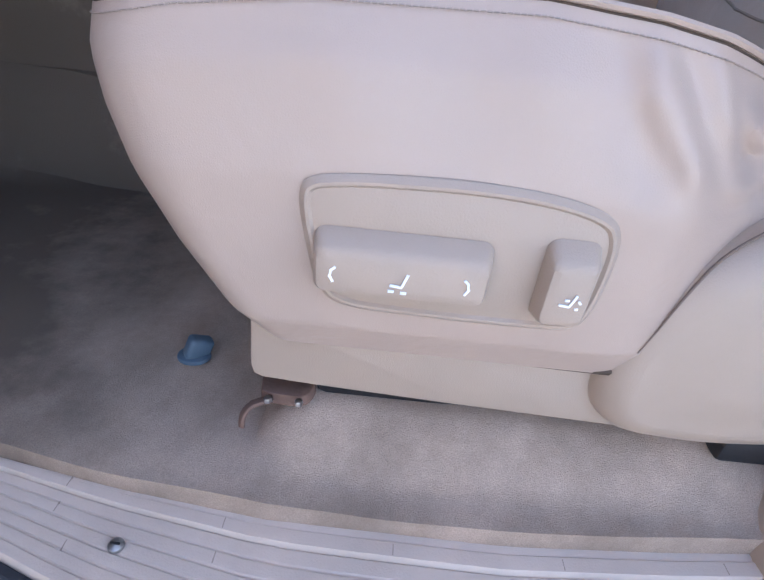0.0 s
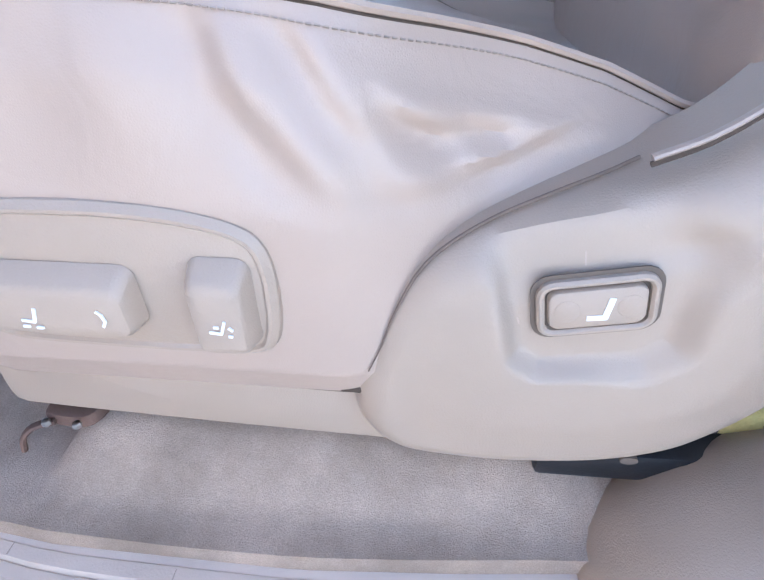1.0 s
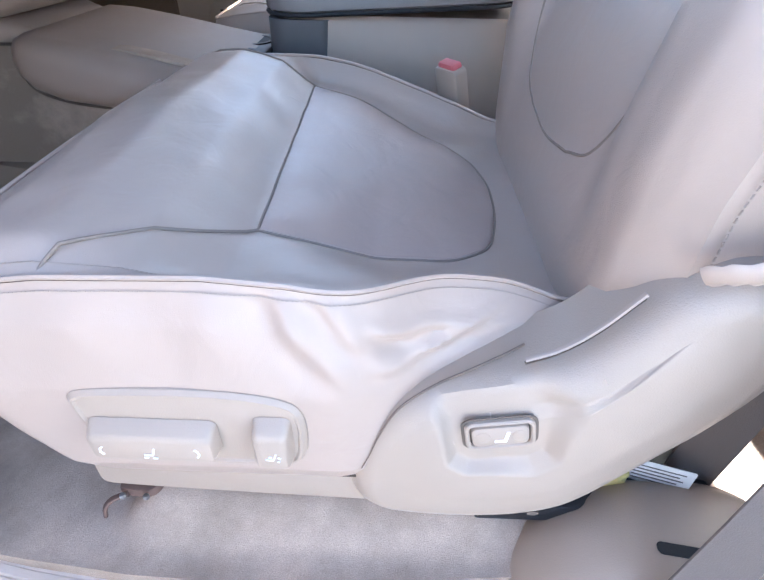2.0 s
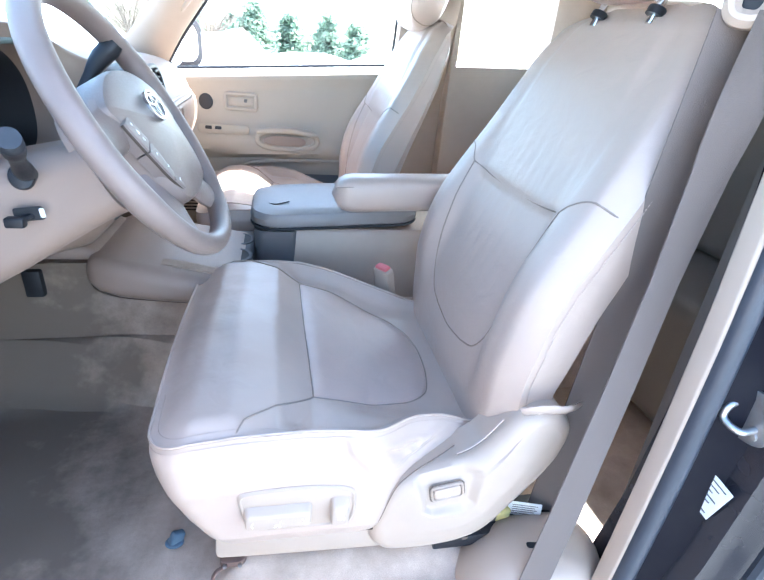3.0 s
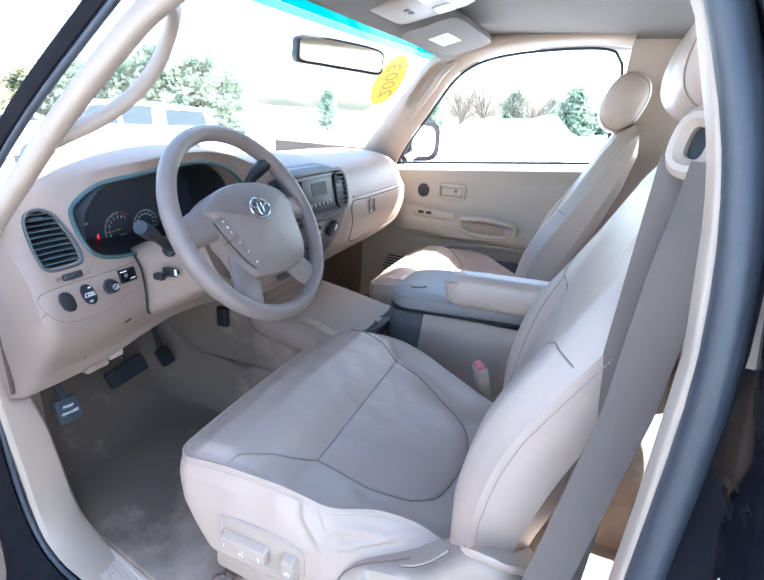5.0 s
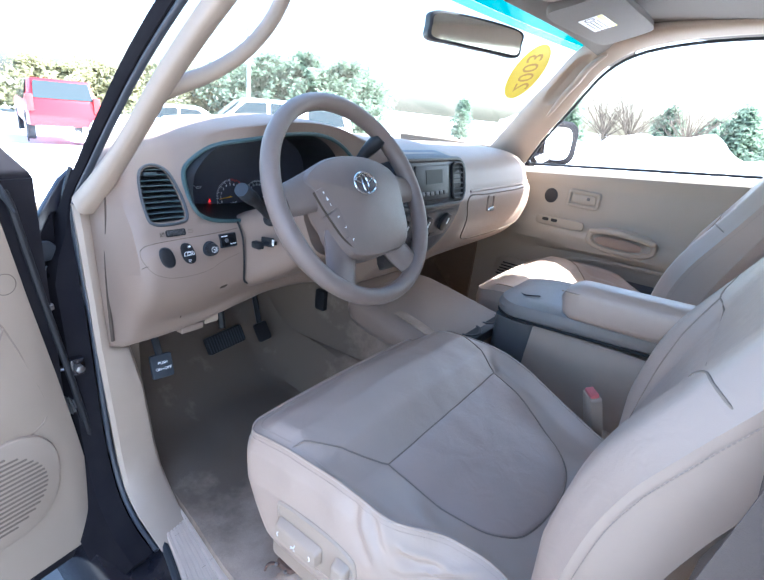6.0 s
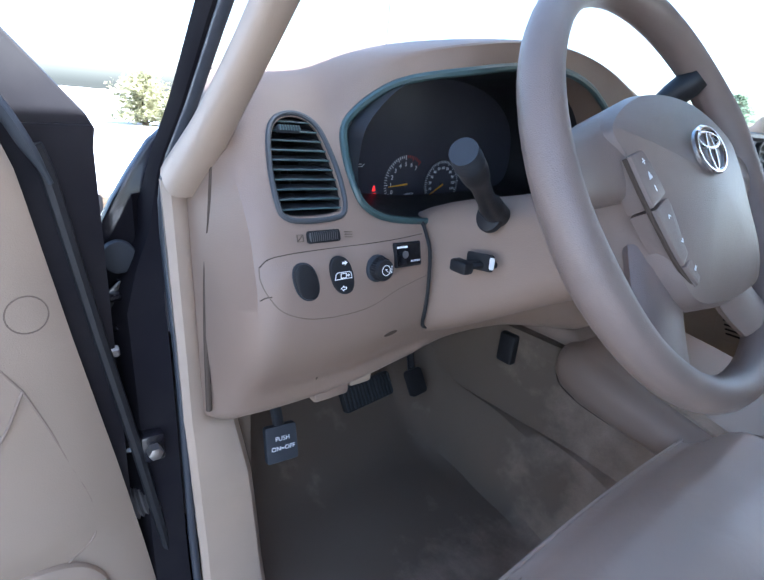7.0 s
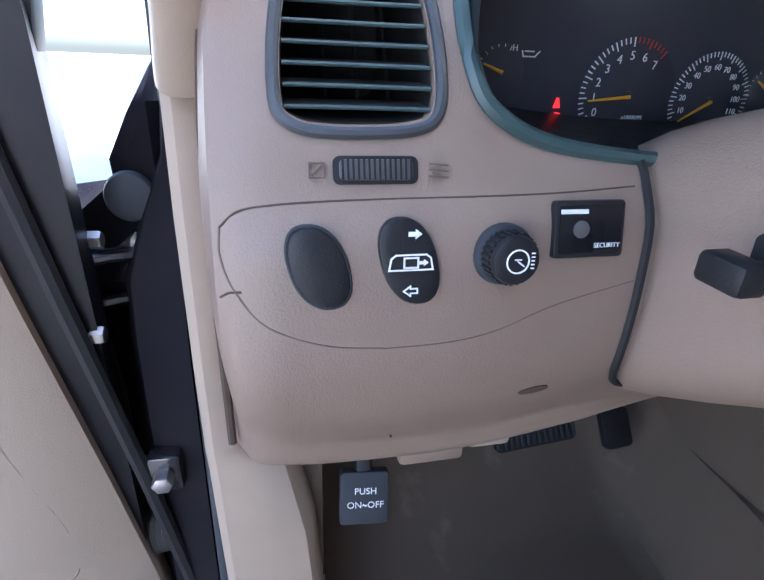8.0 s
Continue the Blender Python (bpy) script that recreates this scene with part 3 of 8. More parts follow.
tagged(part("window_quarter_left", box(0.85, 1.31, -0.115, -0.110, 0.69, 1.06), GLASS), "clear rear side window pane", "window", kind="structure").visible_shadow = False
part("seal_outer", tube([(xb(max(0, z)) + 0.062, -0.178 + 0.06 * smooth01((z - 0.72) / 0.4), z) for z in np.linspace(-0.1, 1.10, 34)], 0.009, 8), RUBBER, ws_strip)

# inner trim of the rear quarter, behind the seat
tagged(part("trim_rear_quarter", box(0.72, 1.36, 0.005, 0.03, 0.0, 0.70, 0.006), REAR_SHADED), "side trim behind the driver's seat, with shade put into its dark colour", "trim", kind="structure")

pq = []
for z in np.linspace(0.70, 1.09, 20):
    x0 = strip_x(z) + 0.010
    y0 = lerp([(0.70, -0.030), (0.82, -0.005), (0.95, 0.018), (1.09, 0.045)], z)
    pq.append([(x0, y0 - 0.03, z), (x0 + 0.012, y0 + 0.012, z), (x0 + 0.05, y0 + 0.030, z), (x0 + 0.12, y0 + 0.034, z), (0.865, y0 + 0.026, z), (0.875, y0, z), (0.80, y0 - 0.03, z)])
tagged(part("trim_pillar_rear", loft(pq), PLASTIC), "beige upper pillar trim behind the driver's doorway", "pillar trim", kind="structure")

# roof: cloth headliner and painted skin
def roof_z(x, y):
    u = (y - 0.79) / 0.80
    return 1.165 - 0.075 * abs(u) ** 3.2 - 0.10 * smooth01((0.12 - x) / 0.22) ** 1.5 - 0.02 * smooth01((x - 1.0) / 0.4)


rx, ry = np.linspace(-0.07, 1.38, 46), np.linspace(0.03, 1.55, 47)
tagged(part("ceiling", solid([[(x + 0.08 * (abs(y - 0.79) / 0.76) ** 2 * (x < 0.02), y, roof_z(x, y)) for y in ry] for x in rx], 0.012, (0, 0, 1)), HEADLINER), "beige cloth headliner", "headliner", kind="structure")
tagged(part("roof_skin", solid([[(x, y, roof_z(x, y) + 0.045) for y in np.linspace(-0.03, 1.61, 30)] for x in np.linspace(-0.02, 1.42, 12)], 0.01, (0, 0, 1)), BODY), "glossy black painted roof", "roof", kind="structure")

# rear wall with its window
rw = tagged(part("wall_rear", box(1.38, 1.42, -0.12, 1.70, -0.05, 1.20, 0.004), PLASTIC), "beige trimmed rear wall of the cab", "wall", kind="structure")
cut(rw, box(1.3, 1.5, 0.25, 1.33, 0.72, 1.06, 0.03))
tagged(part("window_rear", box(1.398, 1.402, 0.24, 1.34, 0.71, 1.07), GLASS), "clear rear window pane", "window", kind="structure").visible_shadow = False

# passenger side: door, frame, windows
PY = 1.600


def belt_z(x):
    return 0.640 + 0.075 * (x + 0.24) / 0.84


pd = thing("door_1", "closed passenger door with a beige panel and armrest", "door", kind="structure")
gxs = np.linspace(-0.46, 0.66, 57)
gzs = np.linspace(0.0, 1.0, 34)


def door_y(x, s):
    """Depth of the passenger door panel; s runs 0 (bottom) to 1 (belt line)."""
    z = -0.0 + s * belt_z(x)
    y = PY
    y -= 0.012 * smooth01((z - (belt_z(x) - 0.06)) / 0.02)
    y -= 0.035 * smooth01((z - 0.345) / 0.02) * smooth01((0.475 - z) / 0.06) * smooth01((x + 0.30) / 0.12)
    y += 0.02 * smooth01((0.30 - z) / 0.05) * smooth01((x + 0.05) / 0.1)
    y += 0.06 * smooth01((s - 0.97) / 0.03) * 0.4
    return y


part("panel", solid([[(x, door_y(x, s), s * belt_z(x)) for s in gzs] for x in gxs], 0.03, (0, 1, 0)), DOORP, pd)
part("door_skin", box(-0.5, 0.66, 1.66, 1.70, -0.1, 0.60, 0.006), BODY, pd)
mD = lambda x, z, y=PY: frame_at((x, y, z), (1, 0, 0), (0, 0, 1))
part("speaker_dot", plate(oval(0.052, 0.058, 24), mD(-0.118, 0.545), 0.005, 0.003, 0.001), BLACK, pd, "round black tweeter cover")
hb = part("handle_bezel", frame_ring(rrect(0.125, 0.068, 0.016), mD(0.010, 0.552), 0.014, 0.010), DOORP, pd)
part("handle_lever", plate(rrect(0.085, 0.030, 0.008), mD(0.012, 0.552), 0.006, 0.003), DOORP, hb)
part("lock_knob", plate(rrect(0.012, 0.012, 0.003), mD(0.028, 0.556, PY - 0.006), 0.004, 0.002), GREY, hb)
sw = part("switch_bezel", plate(rrect(0.19, 0.036, 0.014), mD(-0.055, 0.452, PY - 0.028), 0.006, 0.003), DOORP, pd)
for x in (-0.11, -0.075):
    part("window_switch", plate(rrect(0.024, 0.012, 0.003), mD(x, 0.456, PY - 0.034), 0.004, 0.002), BLACK, sw)
part("pull_rim", frame_ring(oval(0.25, 0.095, 30, 2.6), mD(0.185, 0.425, PY - 0.03), 0.022, 0.016), DOORP, pd)
part("pull_cup", plate(oval(0.165, 0.042, 26, 2.4), mD(0.175, 0.418, PY - 0.034), 0.003, 0.001), PLASTIC_DASH, pd)
part("pull_grip", tube(spline([(0.07, PY - 0.045, 0.452), (0.18, PY - 0.056, 0.462), (0.30, PY - 0.045, 0.448)], 12), 0.011, 10), DOORP, pd)
part("pocket_lip", tube(spline([(-0.06, PY - 0.012, 0.27), (0.02, PY - 0.014, 0.318), (0.16, PY - 0.014, 0.338), (0.40, PY - 0.014, 0.345), (0.64, PY - 0.014, 0.345)], 22), 0.007, 8), DOORP, pd)
part("pocket", plate([(0.02, 0.10), (0.62, 0.10), (0.62, 0.325), (0.3, 0.325), (0.1, 0.31), (0.0, 0.25)], frame_at((0, PY + 0.008, 0), (1, 0, 0), (0, 0, 1)), 0.002), GREY, pd, "dark map pocket")
grille = part("speaker_grille", plate(rrect(0.20, 0.16, 0.04), mD(-0.20, 0.175), 0.006, 0.004), DOORP, pd)
for k in range(9):
    part("grille_slot", plate(rrect(0.155 - 0.05 * abs(k - 4) / 4, 0.006, 0.0028, 2), mD(-0.21, 0.12 + 0.0135 * k, PY - 0.006), 0.0012), DARK, grille)

# passenger window frame and glass
wt = sorted((float(p[0]), float(p[1])) for p in spline([(-0.24, 0.66), (-0.17, 0.765), (-0.10, 0.855), (-0.045, 0.93), (0.0, 0.985), (0.06, 1.03), (0.14, 1.061), (0.27, 1.084), (0.42, 1.096), (0.515, 1.096), (0.555, 1.082), (0.573, 1.05)], 80))
wtop = lambda x: lerp(wt, x)
lean = lambda z: PY - 0.01 - 0.13 * max(0.0, (z - 0.62)) / 0.48
loop = [(x, wtop(x)) for x in np.linspace(-0.235, 0.572, 34)] + [(0.577, z) for z in np.linspace(1.03, 0.74, 6)] + [(x, belt_z(x) + 0.012) for x in np.linspace(0.572, -0.225, 16)]
fr = part("window_frame", tube([(x, lean(z) + 0.012, z) for x, z in loop], 0.005, 8, closed=True), RUBBER, pd)
glass = bmesh.new()
vs = [glass.verts.new((x, lean(z) + 0.016, z)) for x, z in loop]
glass.faces.new(vs)
gp = part("pane", glass, GLASS, pd, flat=True)
gp.visible_shadow = False
# passenger windscreen pillar and header: one moulded trim with a dished grip
win_edge = spline([(-0.248, 0.648), (-0.178, 0.758), (-0.108, 0.850), (-0.052, 0.932), (-0.006, 0.990), (0.056, 1.037), (0.14, 1.069), (0.27, 1.092), (0.42, 1.104), (0.53, 1.104), (0.59, 1.098)], 90)
roof_edge = spline([(-0.415, 0.665), (-0.335, 0.760), (-0.250, 0.862), (-0.165, 0.957), (-0.088, 1.046), (-0.015, 1.092), (0.10, 1.122), (0.25, 1.138), (0.42, 1.146), (0.53, 1.148), (0.60, 1.148)], 90)
sheet = []
for i, (a, b) in enumerate(zip(win_edge, roof_edge)):
    row = []
    for w in np.linspace(0, 1, 19):
        x, z = a[0] + (b[0] - a[0]) * w, a[1] + (b[1] - a[1]) * w
        y0, y1 = lean(a[1]) - 0.004, 1.535 - 0.24 * max(0.0, b[1] - 0.655)
        y = y0 + (y1 - y0) * w - 0.028 * abs(math.sin(math.pi * w)) ** 0.8
        q = ((i - 29) / 9.5) ** 2 + ((w - 0.52) / 0.27) ** 2
        y += 0.030 * (1 - smooth01((q - 0.35) / 0.75))
        row.append((x, y, z))
    sheet.append(row)
ppl = thing("trim_pillar_right", "beige passenger windscreen pillar trim with a dished grip", "pillar trim", kind="structure")
part("cover", solid(sheet, 0.02, (-0.15, 1, 0.2)), PLASTIC, ppl)
grip = [Vector(sheet[i][5]) + Vector((0, -0.010 * math.sin(math.pi * (i - 16) / 26), 0)) for i in range(16, 43)]
part("grab_handle", tube(grip, [0.004 + 0.008 * abs(math.sin(math.pi * k / 26)) ** 0.6 for k in range(27)], 10), PLASTIC, ppl)
bp = [[(x, lean(z) - 0.004, z) for z in np.linspace(0.0, 1.13, 16)] for x in (0.590, 0.66, 0.74, 0.798)]
tagged(part("pillar_right", solid(bp, 0.05, (0, 1, 0)), PLASTIC), "beige centre pillar behind the passenger door", "pillar", kind="structure")
qs = tagged(part("wall_right_rear", box(0.80, 1.38, 1.52, 1.60, 0.0, 1.15, 0.004), PLASTIC), "beige side trim round the rear passenger window", "wall", kind="structure")
cut(qs, moved(plate([(0.0, 0.0), (0.37, 0.02), (0.37, 0.345), (0.04, 0.37), (0.0, 0.33)], Matrix.Identity(4), 0.4), frame_at((0.822, 1.75, 0.74), (1, 0, 0), (0, 0, 1))))
tagged(part("window_quarter_right", box(0.81, 1.34, 1.555, 1.559, 0.70, 1.12), GLASS), "clear rear passenger side window pane", "window", kind="structure").visible_shadow = False
tagged(part("body_side_right", box(0.66, 1.40, 1.66, 1.70, -0.1, 0.70, 0.006), BODY), "glossy black body side", "body panel", kind="structure")

# windscreen with its shade band
def ws_pt(u, s):
    """u: 0 to 1 from the driver's to the passenger's side; s: 0 at the cowl to 1 at the roof."""
    bow = 1 - (2 * u - 1) ** 2
    y0, y1 = 0.015 + 0.075 * s, 1.545 - 0.085 * s
    return (-0.42 + 0.37 * s - bow * (0.20 - 0.08 * s), y0 + (y1 - y0) * u, 0.655 + 0.425 * s + 0.03 * s * bow)


wsn = thing("windscreen", "clear windscreen with a blue-green shade band", "windscreen", kind="structure")
U = np.linspace(0, 1, 25)
o = part("pane", solid([[ws_pt(u, s) for u in U] for s in np.linspace(-0.05, 0.918, 12)], 0.003, (-1, 0, 0.6)), GLASS, wsn)
o.visible_shadow = False
o = part("shade_band", solid([[ws_pt(u, s) for u in U] for s in np.linspace(0.955, 1.02, 3)], 0.003, (-1, 0, 0.6)), SHADE_BAND, wsn, "blue-green tinted band")
o.visible_shadow = False
o = part("shade_fade", solid([[ws_pt(u, s) for u in U] for s in (0.920, 0.953)], 0.003, (-1, 0, 0.6)), SHADE_FADE, wsn, "paler lower edge of the tinted band")
o.visible_shadow = False
part("seal", tube([Vector(ws_pt(u, -0.03)) + Vector((0.012, 0, 0.004)) for u in U], 0.008, 8), RUBBER, wsn)

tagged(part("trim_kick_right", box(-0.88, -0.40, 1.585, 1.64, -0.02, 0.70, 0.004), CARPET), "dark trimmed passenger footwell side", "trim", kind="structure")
tagged(part("cowl_panel", box(-0.90, -0.62, 0.20, 1.63, 0.56, 0.645, 0.004), BLACK), "black cowl panel below the windscreen", "cowl", kind="structure")
tagged(part("body_side_front_right", box(-0.90, -0.45, 1.66, 1.70, -0.1, 0.62, 0.006), BODY), "glossy black body side", "body panel", kind="structure")

# ---- seats ----
def fold(x, z):
    """Slack folds in the leather side of a used seat."""
    d = 0.0
    for cx, cz, ang, ln, wd, h in ((0.236, 0.300, -84, 0.030, 0.011, -0.0030), (0.252, 0.296, -72, 0.036, 0.008, 0.0034), (0.258, 0.268, -62, 0.024, 0.010, -0.0044), (0.274, 0.292, -58, 0.034, 0.0065, -0.0036), (0.288, 0.288, -52, 0.034, 0.006, 0.0034),
                                   (0.280, 0.262, -48, 0.030, 0.008, 0.0032), (0.305, 0.276, -40, 0.036, 0.006, -0.0036), (0.316, 0.274, -34, 0.034, 0.0055, 0.0034), (0.335, 0.262, -12, 0.034, 0.005, -0.0034), (0.342, 0.270, -18, 0.032, 0.005, 0.0030),
                                   (0.350, 0.253, 4, 0.036, 0.0045, 0.0034), (0.352, 0.244, 10, 0.034, 0.0045, -0.0036), (0.375, 0.262, 14, 0.030, 0.005, 0.0030), (0.372, 0.254, 16, 0.026, 0.004, -0.0028), (0.322, 0.245, -30, 0.026, 0.006, 0.0030), (0.310, 0.234, -46, 0.026, 0.006, -0.0026),
                                   (0.205, 0.290, -82, 0.030, 0.014, 0.0020), (0.165, 0.285, -80, 0.035, 0.018, -0.0014), (0.12, 0.285, -80, 0.03, 0.018, 0.0014)):
        a = radians(ang)
        u, v = (x - cx) * math.cos(a) + (z - cz) * math.sin(a), -(x - cx) * math.sin(a) + (z - cz) * math.cos(a)
        d += h * math.exp(-(u / ln) ** 2 - (v / wd) ** 2)
    return d


def seat(name, label, Y0, s, dx, head=0.0):
    """A leather bucket seat; local y runs from its door side (0) to its inner side (0.58)."""
    Q = lambda x, y, z: Vector((x + dx, Y0 + s * y, z))
    root = thing(name, label, "car seat", "front seats")
    N = 760
    zp = lambda x: lerp([(-0.05, 0.298), (0.0, 0.302), (0.04, 0.311), (0.1, 0.319), (0.2, 0.322), (0.25, 0.318), (0.28, 0.313), (0.32, 0.303), (0.36, 0.292), (0.40, 0.279), (0.44, 0.262), (0.55, 0.235)], x)
    xf = lambda u: lerp([(0.0, 0.068), (0.15, 0.047), (0.35, 0.025), (0.55, 0.008), (0.75, -0.005), (0.9, -0.011), (1.0, -0.010)], u)
    inn = lambda x: 0.048 * smooth01((x - 0.26) / 0.17)

    def ring(u, grow=0.0):
        x0 = xf(u) - grow
        yo = lerp([(0, 0.018), (0.12, 0.008), (0.3, 0.006), (0.6, 0.004), (0.85, 0.012), (1.0, 0.024)], u) - grow
        yi = 0.615 - yo
        o = rrect(0.53 - x0, yi - yo, lerp([(0, 0.025), (0.5, 0.032), (1, 0.04)], u), 8)
        o = resample([(x + (x0 + 0.53) / 2, y + (yo + yi) / 2) for x, y in o], N)
        out = []
        for x, y in o:
            side = smooth01((0.12 - y) / 0.08)
            z = 0.128 + (zp(x) - 0.128) * u
            bowf = -0.010 * (1 - ((y - 0.3) / 0.28) ** 2) * smooth01((0.06 - x) / 0.07)
            y2 = y + (inn(x) * u + 0.022 * smooth01((x - 0.275) / 0.08) if y < 0.30 else -0.085 * smooth01((x - 0.12) / 0.30))
            if side > 0 and 0.03 < x < 0.46:
                y2 -= 1.05 * fold(x, z) * smooth01((z - 0.225) / 0.035) * side * smooth01(u * 3) * smooth01((1 - u) / 0.08)
            out.append(Q(x + bowf, y2, z))
        return out

    side = part("cushion_side", loft([ring(u) for u in np.linspace(0, 1, 60)], cap1=False), LEATHER, root)
    top_ring = ring(1.0)

    def h(x, y):
        b = lerp([(-0.06, 0.285), (-0.0, 0.310), (0.04, 0.329), (0.09, 0.334), (0.15, 0.322), (0.2, 0.291), (0.3, 0.260), (0.42, 0.238), (0.55, 0.228)], x)
        e = abs(y - 0.30)
        b += 0.026 * smooth01((e - 0.15) / 0.08) * smooth01((x - 0.17) / 0.14) * (1 - 0.5 * smooth01((x - 0.38) / 0.1))
        b += 0.008 * smooth01((0.2 - e) / 0.2) * smooth01((0.2 - x) / 0.1)
        return b + 0.0018 * noise.noise(Vector((x * 22, y * 22, 3.0 + Y0)))

    def top_z(p, k):
        x, y = p.x - dx, (p.y - Y0) * s
        return p.z + (h(x, y) - p.z) * smooth01(k)

    c = Q(0.26, 0.307, 0.0)
    rings = []
    for w in (1.0, 0.985, 0.965, 0.94, 0.91, *np.linspace(0.88, 0.04, 36), 0.01):
        r = []
        for p in top_ring:
            q = Vector((c.x + (p.x - c.x) * w, c.y + (p.y - c.y) * w, p.z))
            q.z = top_z(q, (1 - w) / 0.14 + (0.0 if w == 1.0 else 0.16))
            r.append(q)
        rings.append(r)
    rings_top = rings
    part("cushion_top", loft(rings, cap0=False), LEATHER, root)
    part("piping", tube([p + Vector((0, -s * 0.001, 0.0016)) for p in top_ring], 0.0019, 6, closed=True), LEATHER, root)
    part("seam", tube([p + Vector((0, -s * 0.0004, -0.0010)) for p in top_ring], 0.0006, 6, closed=True), GROOVE, root)

    # sewn insert and seams of the cushion
    io = [(0.205, 0.134), (0.28, 0.140), (0.36, 0.158), (0.403, 0.190), (0.420, 0.24), (0.426, 0.30), (0.424, 0.35), (0.408, 0.402), (0.37, 0.445), (0.29, 0.490), (0.197, 0.524), (0.198, 0.43), (0.200, 0.33), (0.203, 0.23)]
    ior = resample([tuple(p) for p in spline(io[:11], 60)] + [io[11], io[12], io[13]], 120)
    ic = Vector((0.31, 0.31))
    rings = []
    for w, up in ((1.0, -0.003), (0.985, 0.0016), (0.95, 0.0034), (0.8, 0.0045), (0.6, 0.005), (0.35, 0.005), (0.08, 0.005)):
        rings.append([Q(ic.x + (x - ic.x) * w, ic.y + (y - ic.y) * w, h(ic.x + (x - ic.x) * w, ic.y + (y - ic.y) * w) + up) for x, y in ior])
    part("cushion_insert", loft(rings, cap0=False), LEATHER_INSERT, root)
    part("seam", tube([Q(x, y, h(x, y) + 0.0004) for x, y in ior], 0.0013, 6, closed=True), SEAT_SEAM, root)
    for pts in ([(0.205, 0.134), (0.175, 0.102), (0.138, 0.07), (0.110, 0.045), (0.096, 0.024)], [(0.197, 0.524), (0.155, 0.546), (0.11, 0.560), (0.06, 0.566), (0.0, 0.556)]):
        sp = spline(pts, 18)
        part("seam", tube([Q(x, y, max(h(x, y), 0) + 0.0006 if k < 14 else h(x, y) - (k - 13) * 0.0045 + 0.0003) for k, (x, y) in enumerate(sp)], 0.0014, 6), SEAT_SEAM, root)
    # stitches beside the piping on the door side
    st = []
    side_ring = ring(0.965)
    order = [i for i, p in enumerate(side_ring) if (p.y - Y0) * s < 0.14 and -0.02 < p.x - dx < 0.47]
    path = [side_ring[i] for i in order]
    path.sort(key=lambda p: p.x)
    for a, b in zip(path, path[1:]):
        L = (b - a).length
        for f in np.arange(0, 1, 0.0036 / max(L, 1e-4)):
            p = a.lerp(b, f) + Vector((0, -s * 0.0012, 0))
            q = p + (b - a).normalized() * 0.0021
            st.append(tube([p, q], 0.00042, 4))
    part("stitching", join(*st), THREAD, root, flat=True)
    # second row of stitches above the piping
    st = []
    up_ring = rings_top[2]
    path = sorted([p for p in up_ring if (p.y - Y0) * s < 0.14 and -0.01 < p.x - dx < 0.46], key=lambda p: p.x)
    for a, b in zip(path, path[1:]):
        for f in np.arange(0, 1, 0.0036 / max((b - a).length, 1e-4)):
            p = a.lerp(b, f) + Vector((0, -s * 0.0002, 0.0006))
            st.append(tube([p, p + (b - a).normalized() * 0.0021], 0.00042, 4))
    part("stitching", join(*st), THREAD, root, flat=True)

    # backrest: a lofted shell that leans back
    th = radians(20.5)
    av, dv = Vector((math.sin(th), 0, math.cos(th))), Vector((math.cos(th), 0, -math.sin(th)))
    base = Vector((0.425, 0, 0.235))
    W = lambda v: lerp([(0, 0.235), (0.08, 0.262), (0.2, 0.268), (0.33, 0.262), (0.42, 0.253), (0.5, 0.240), (0.56, 0.222), (0.60, 0.202), (0.63, 0.170), (0.648, 0.125)], v)
    D = lambda v: lerp([(0, 0.13), (0.5, 0.115), (0.58, 0.10), (0.62, 0.075), (0.645, 0.03)], v)
    Fq = lambda v: lerp([(0, 0.034), (0.05, 0.020), (0.15, 0.0), (0.3, -0.006), (0.45, 0.0), (0.55, 0.004), (0.61, 0.018), (0.645, 0.045)], v)

    def front_q(v, p):
        """Depth of the backrest's face at height v and offset p from its middle."""
        w = W(v)
        e = abs(p) / w
        bol = -0.034 * smooth01((e - 0.52) / 0.2) * smooth01(v / 0.26) * smooth01((0.58 - v) / 0.34)
        edge = 0.035 * smooth01((e - 0.86) / 0.14) ** 1.5
        step = 0.006 * smooth01((v - 0.362) / 0.012) * smooth01((0.62 - e) / 0.05)
        ripple = 0.0022 * math.sin((p + 0.25 * (v - 0.25)) * 190) * math.exp(-((v - 0.27) / 0.075) ** 2 - ((p - 0.03) / 0.09) ** 2)
        ripple += 0.0016 * math.sin((p + 0.1 * v) * 210 + 1) * math.exp(-((v - 0.42) / 0.04) ** 2 - ((p + 0.02) / 0.09) ** 2)
        return Fq(v) + bol + edge - step + ripple

    def B(v, p, q):
        o = base + av * (v + 0.046 * smooth01((v - 0.40) / 0.22)) + dv * q
        return Q(o.x, 0.30 + p, o.z)

    fr_n = 44
    rings = []
    for v in np.linspace(0, 0.648, 64):
        w, d = W(v), D(v)
        r = []
        for k in range(fr_n):
            p = -w + 2 * w * k / (fr_n - 1)
            r.append(B(v, p, front_q(v, p)))
        qf = front_q(v, w)
        for k in range(1, 11):
            a = math.pi * k / 11
            r.append(B(v, w * math.cos(a), qf + (d - qf) * abs(math.sin(a)) ** 0.45))
        rings.append(r)
    part("backrest", loft(rings), LEATHER, root)
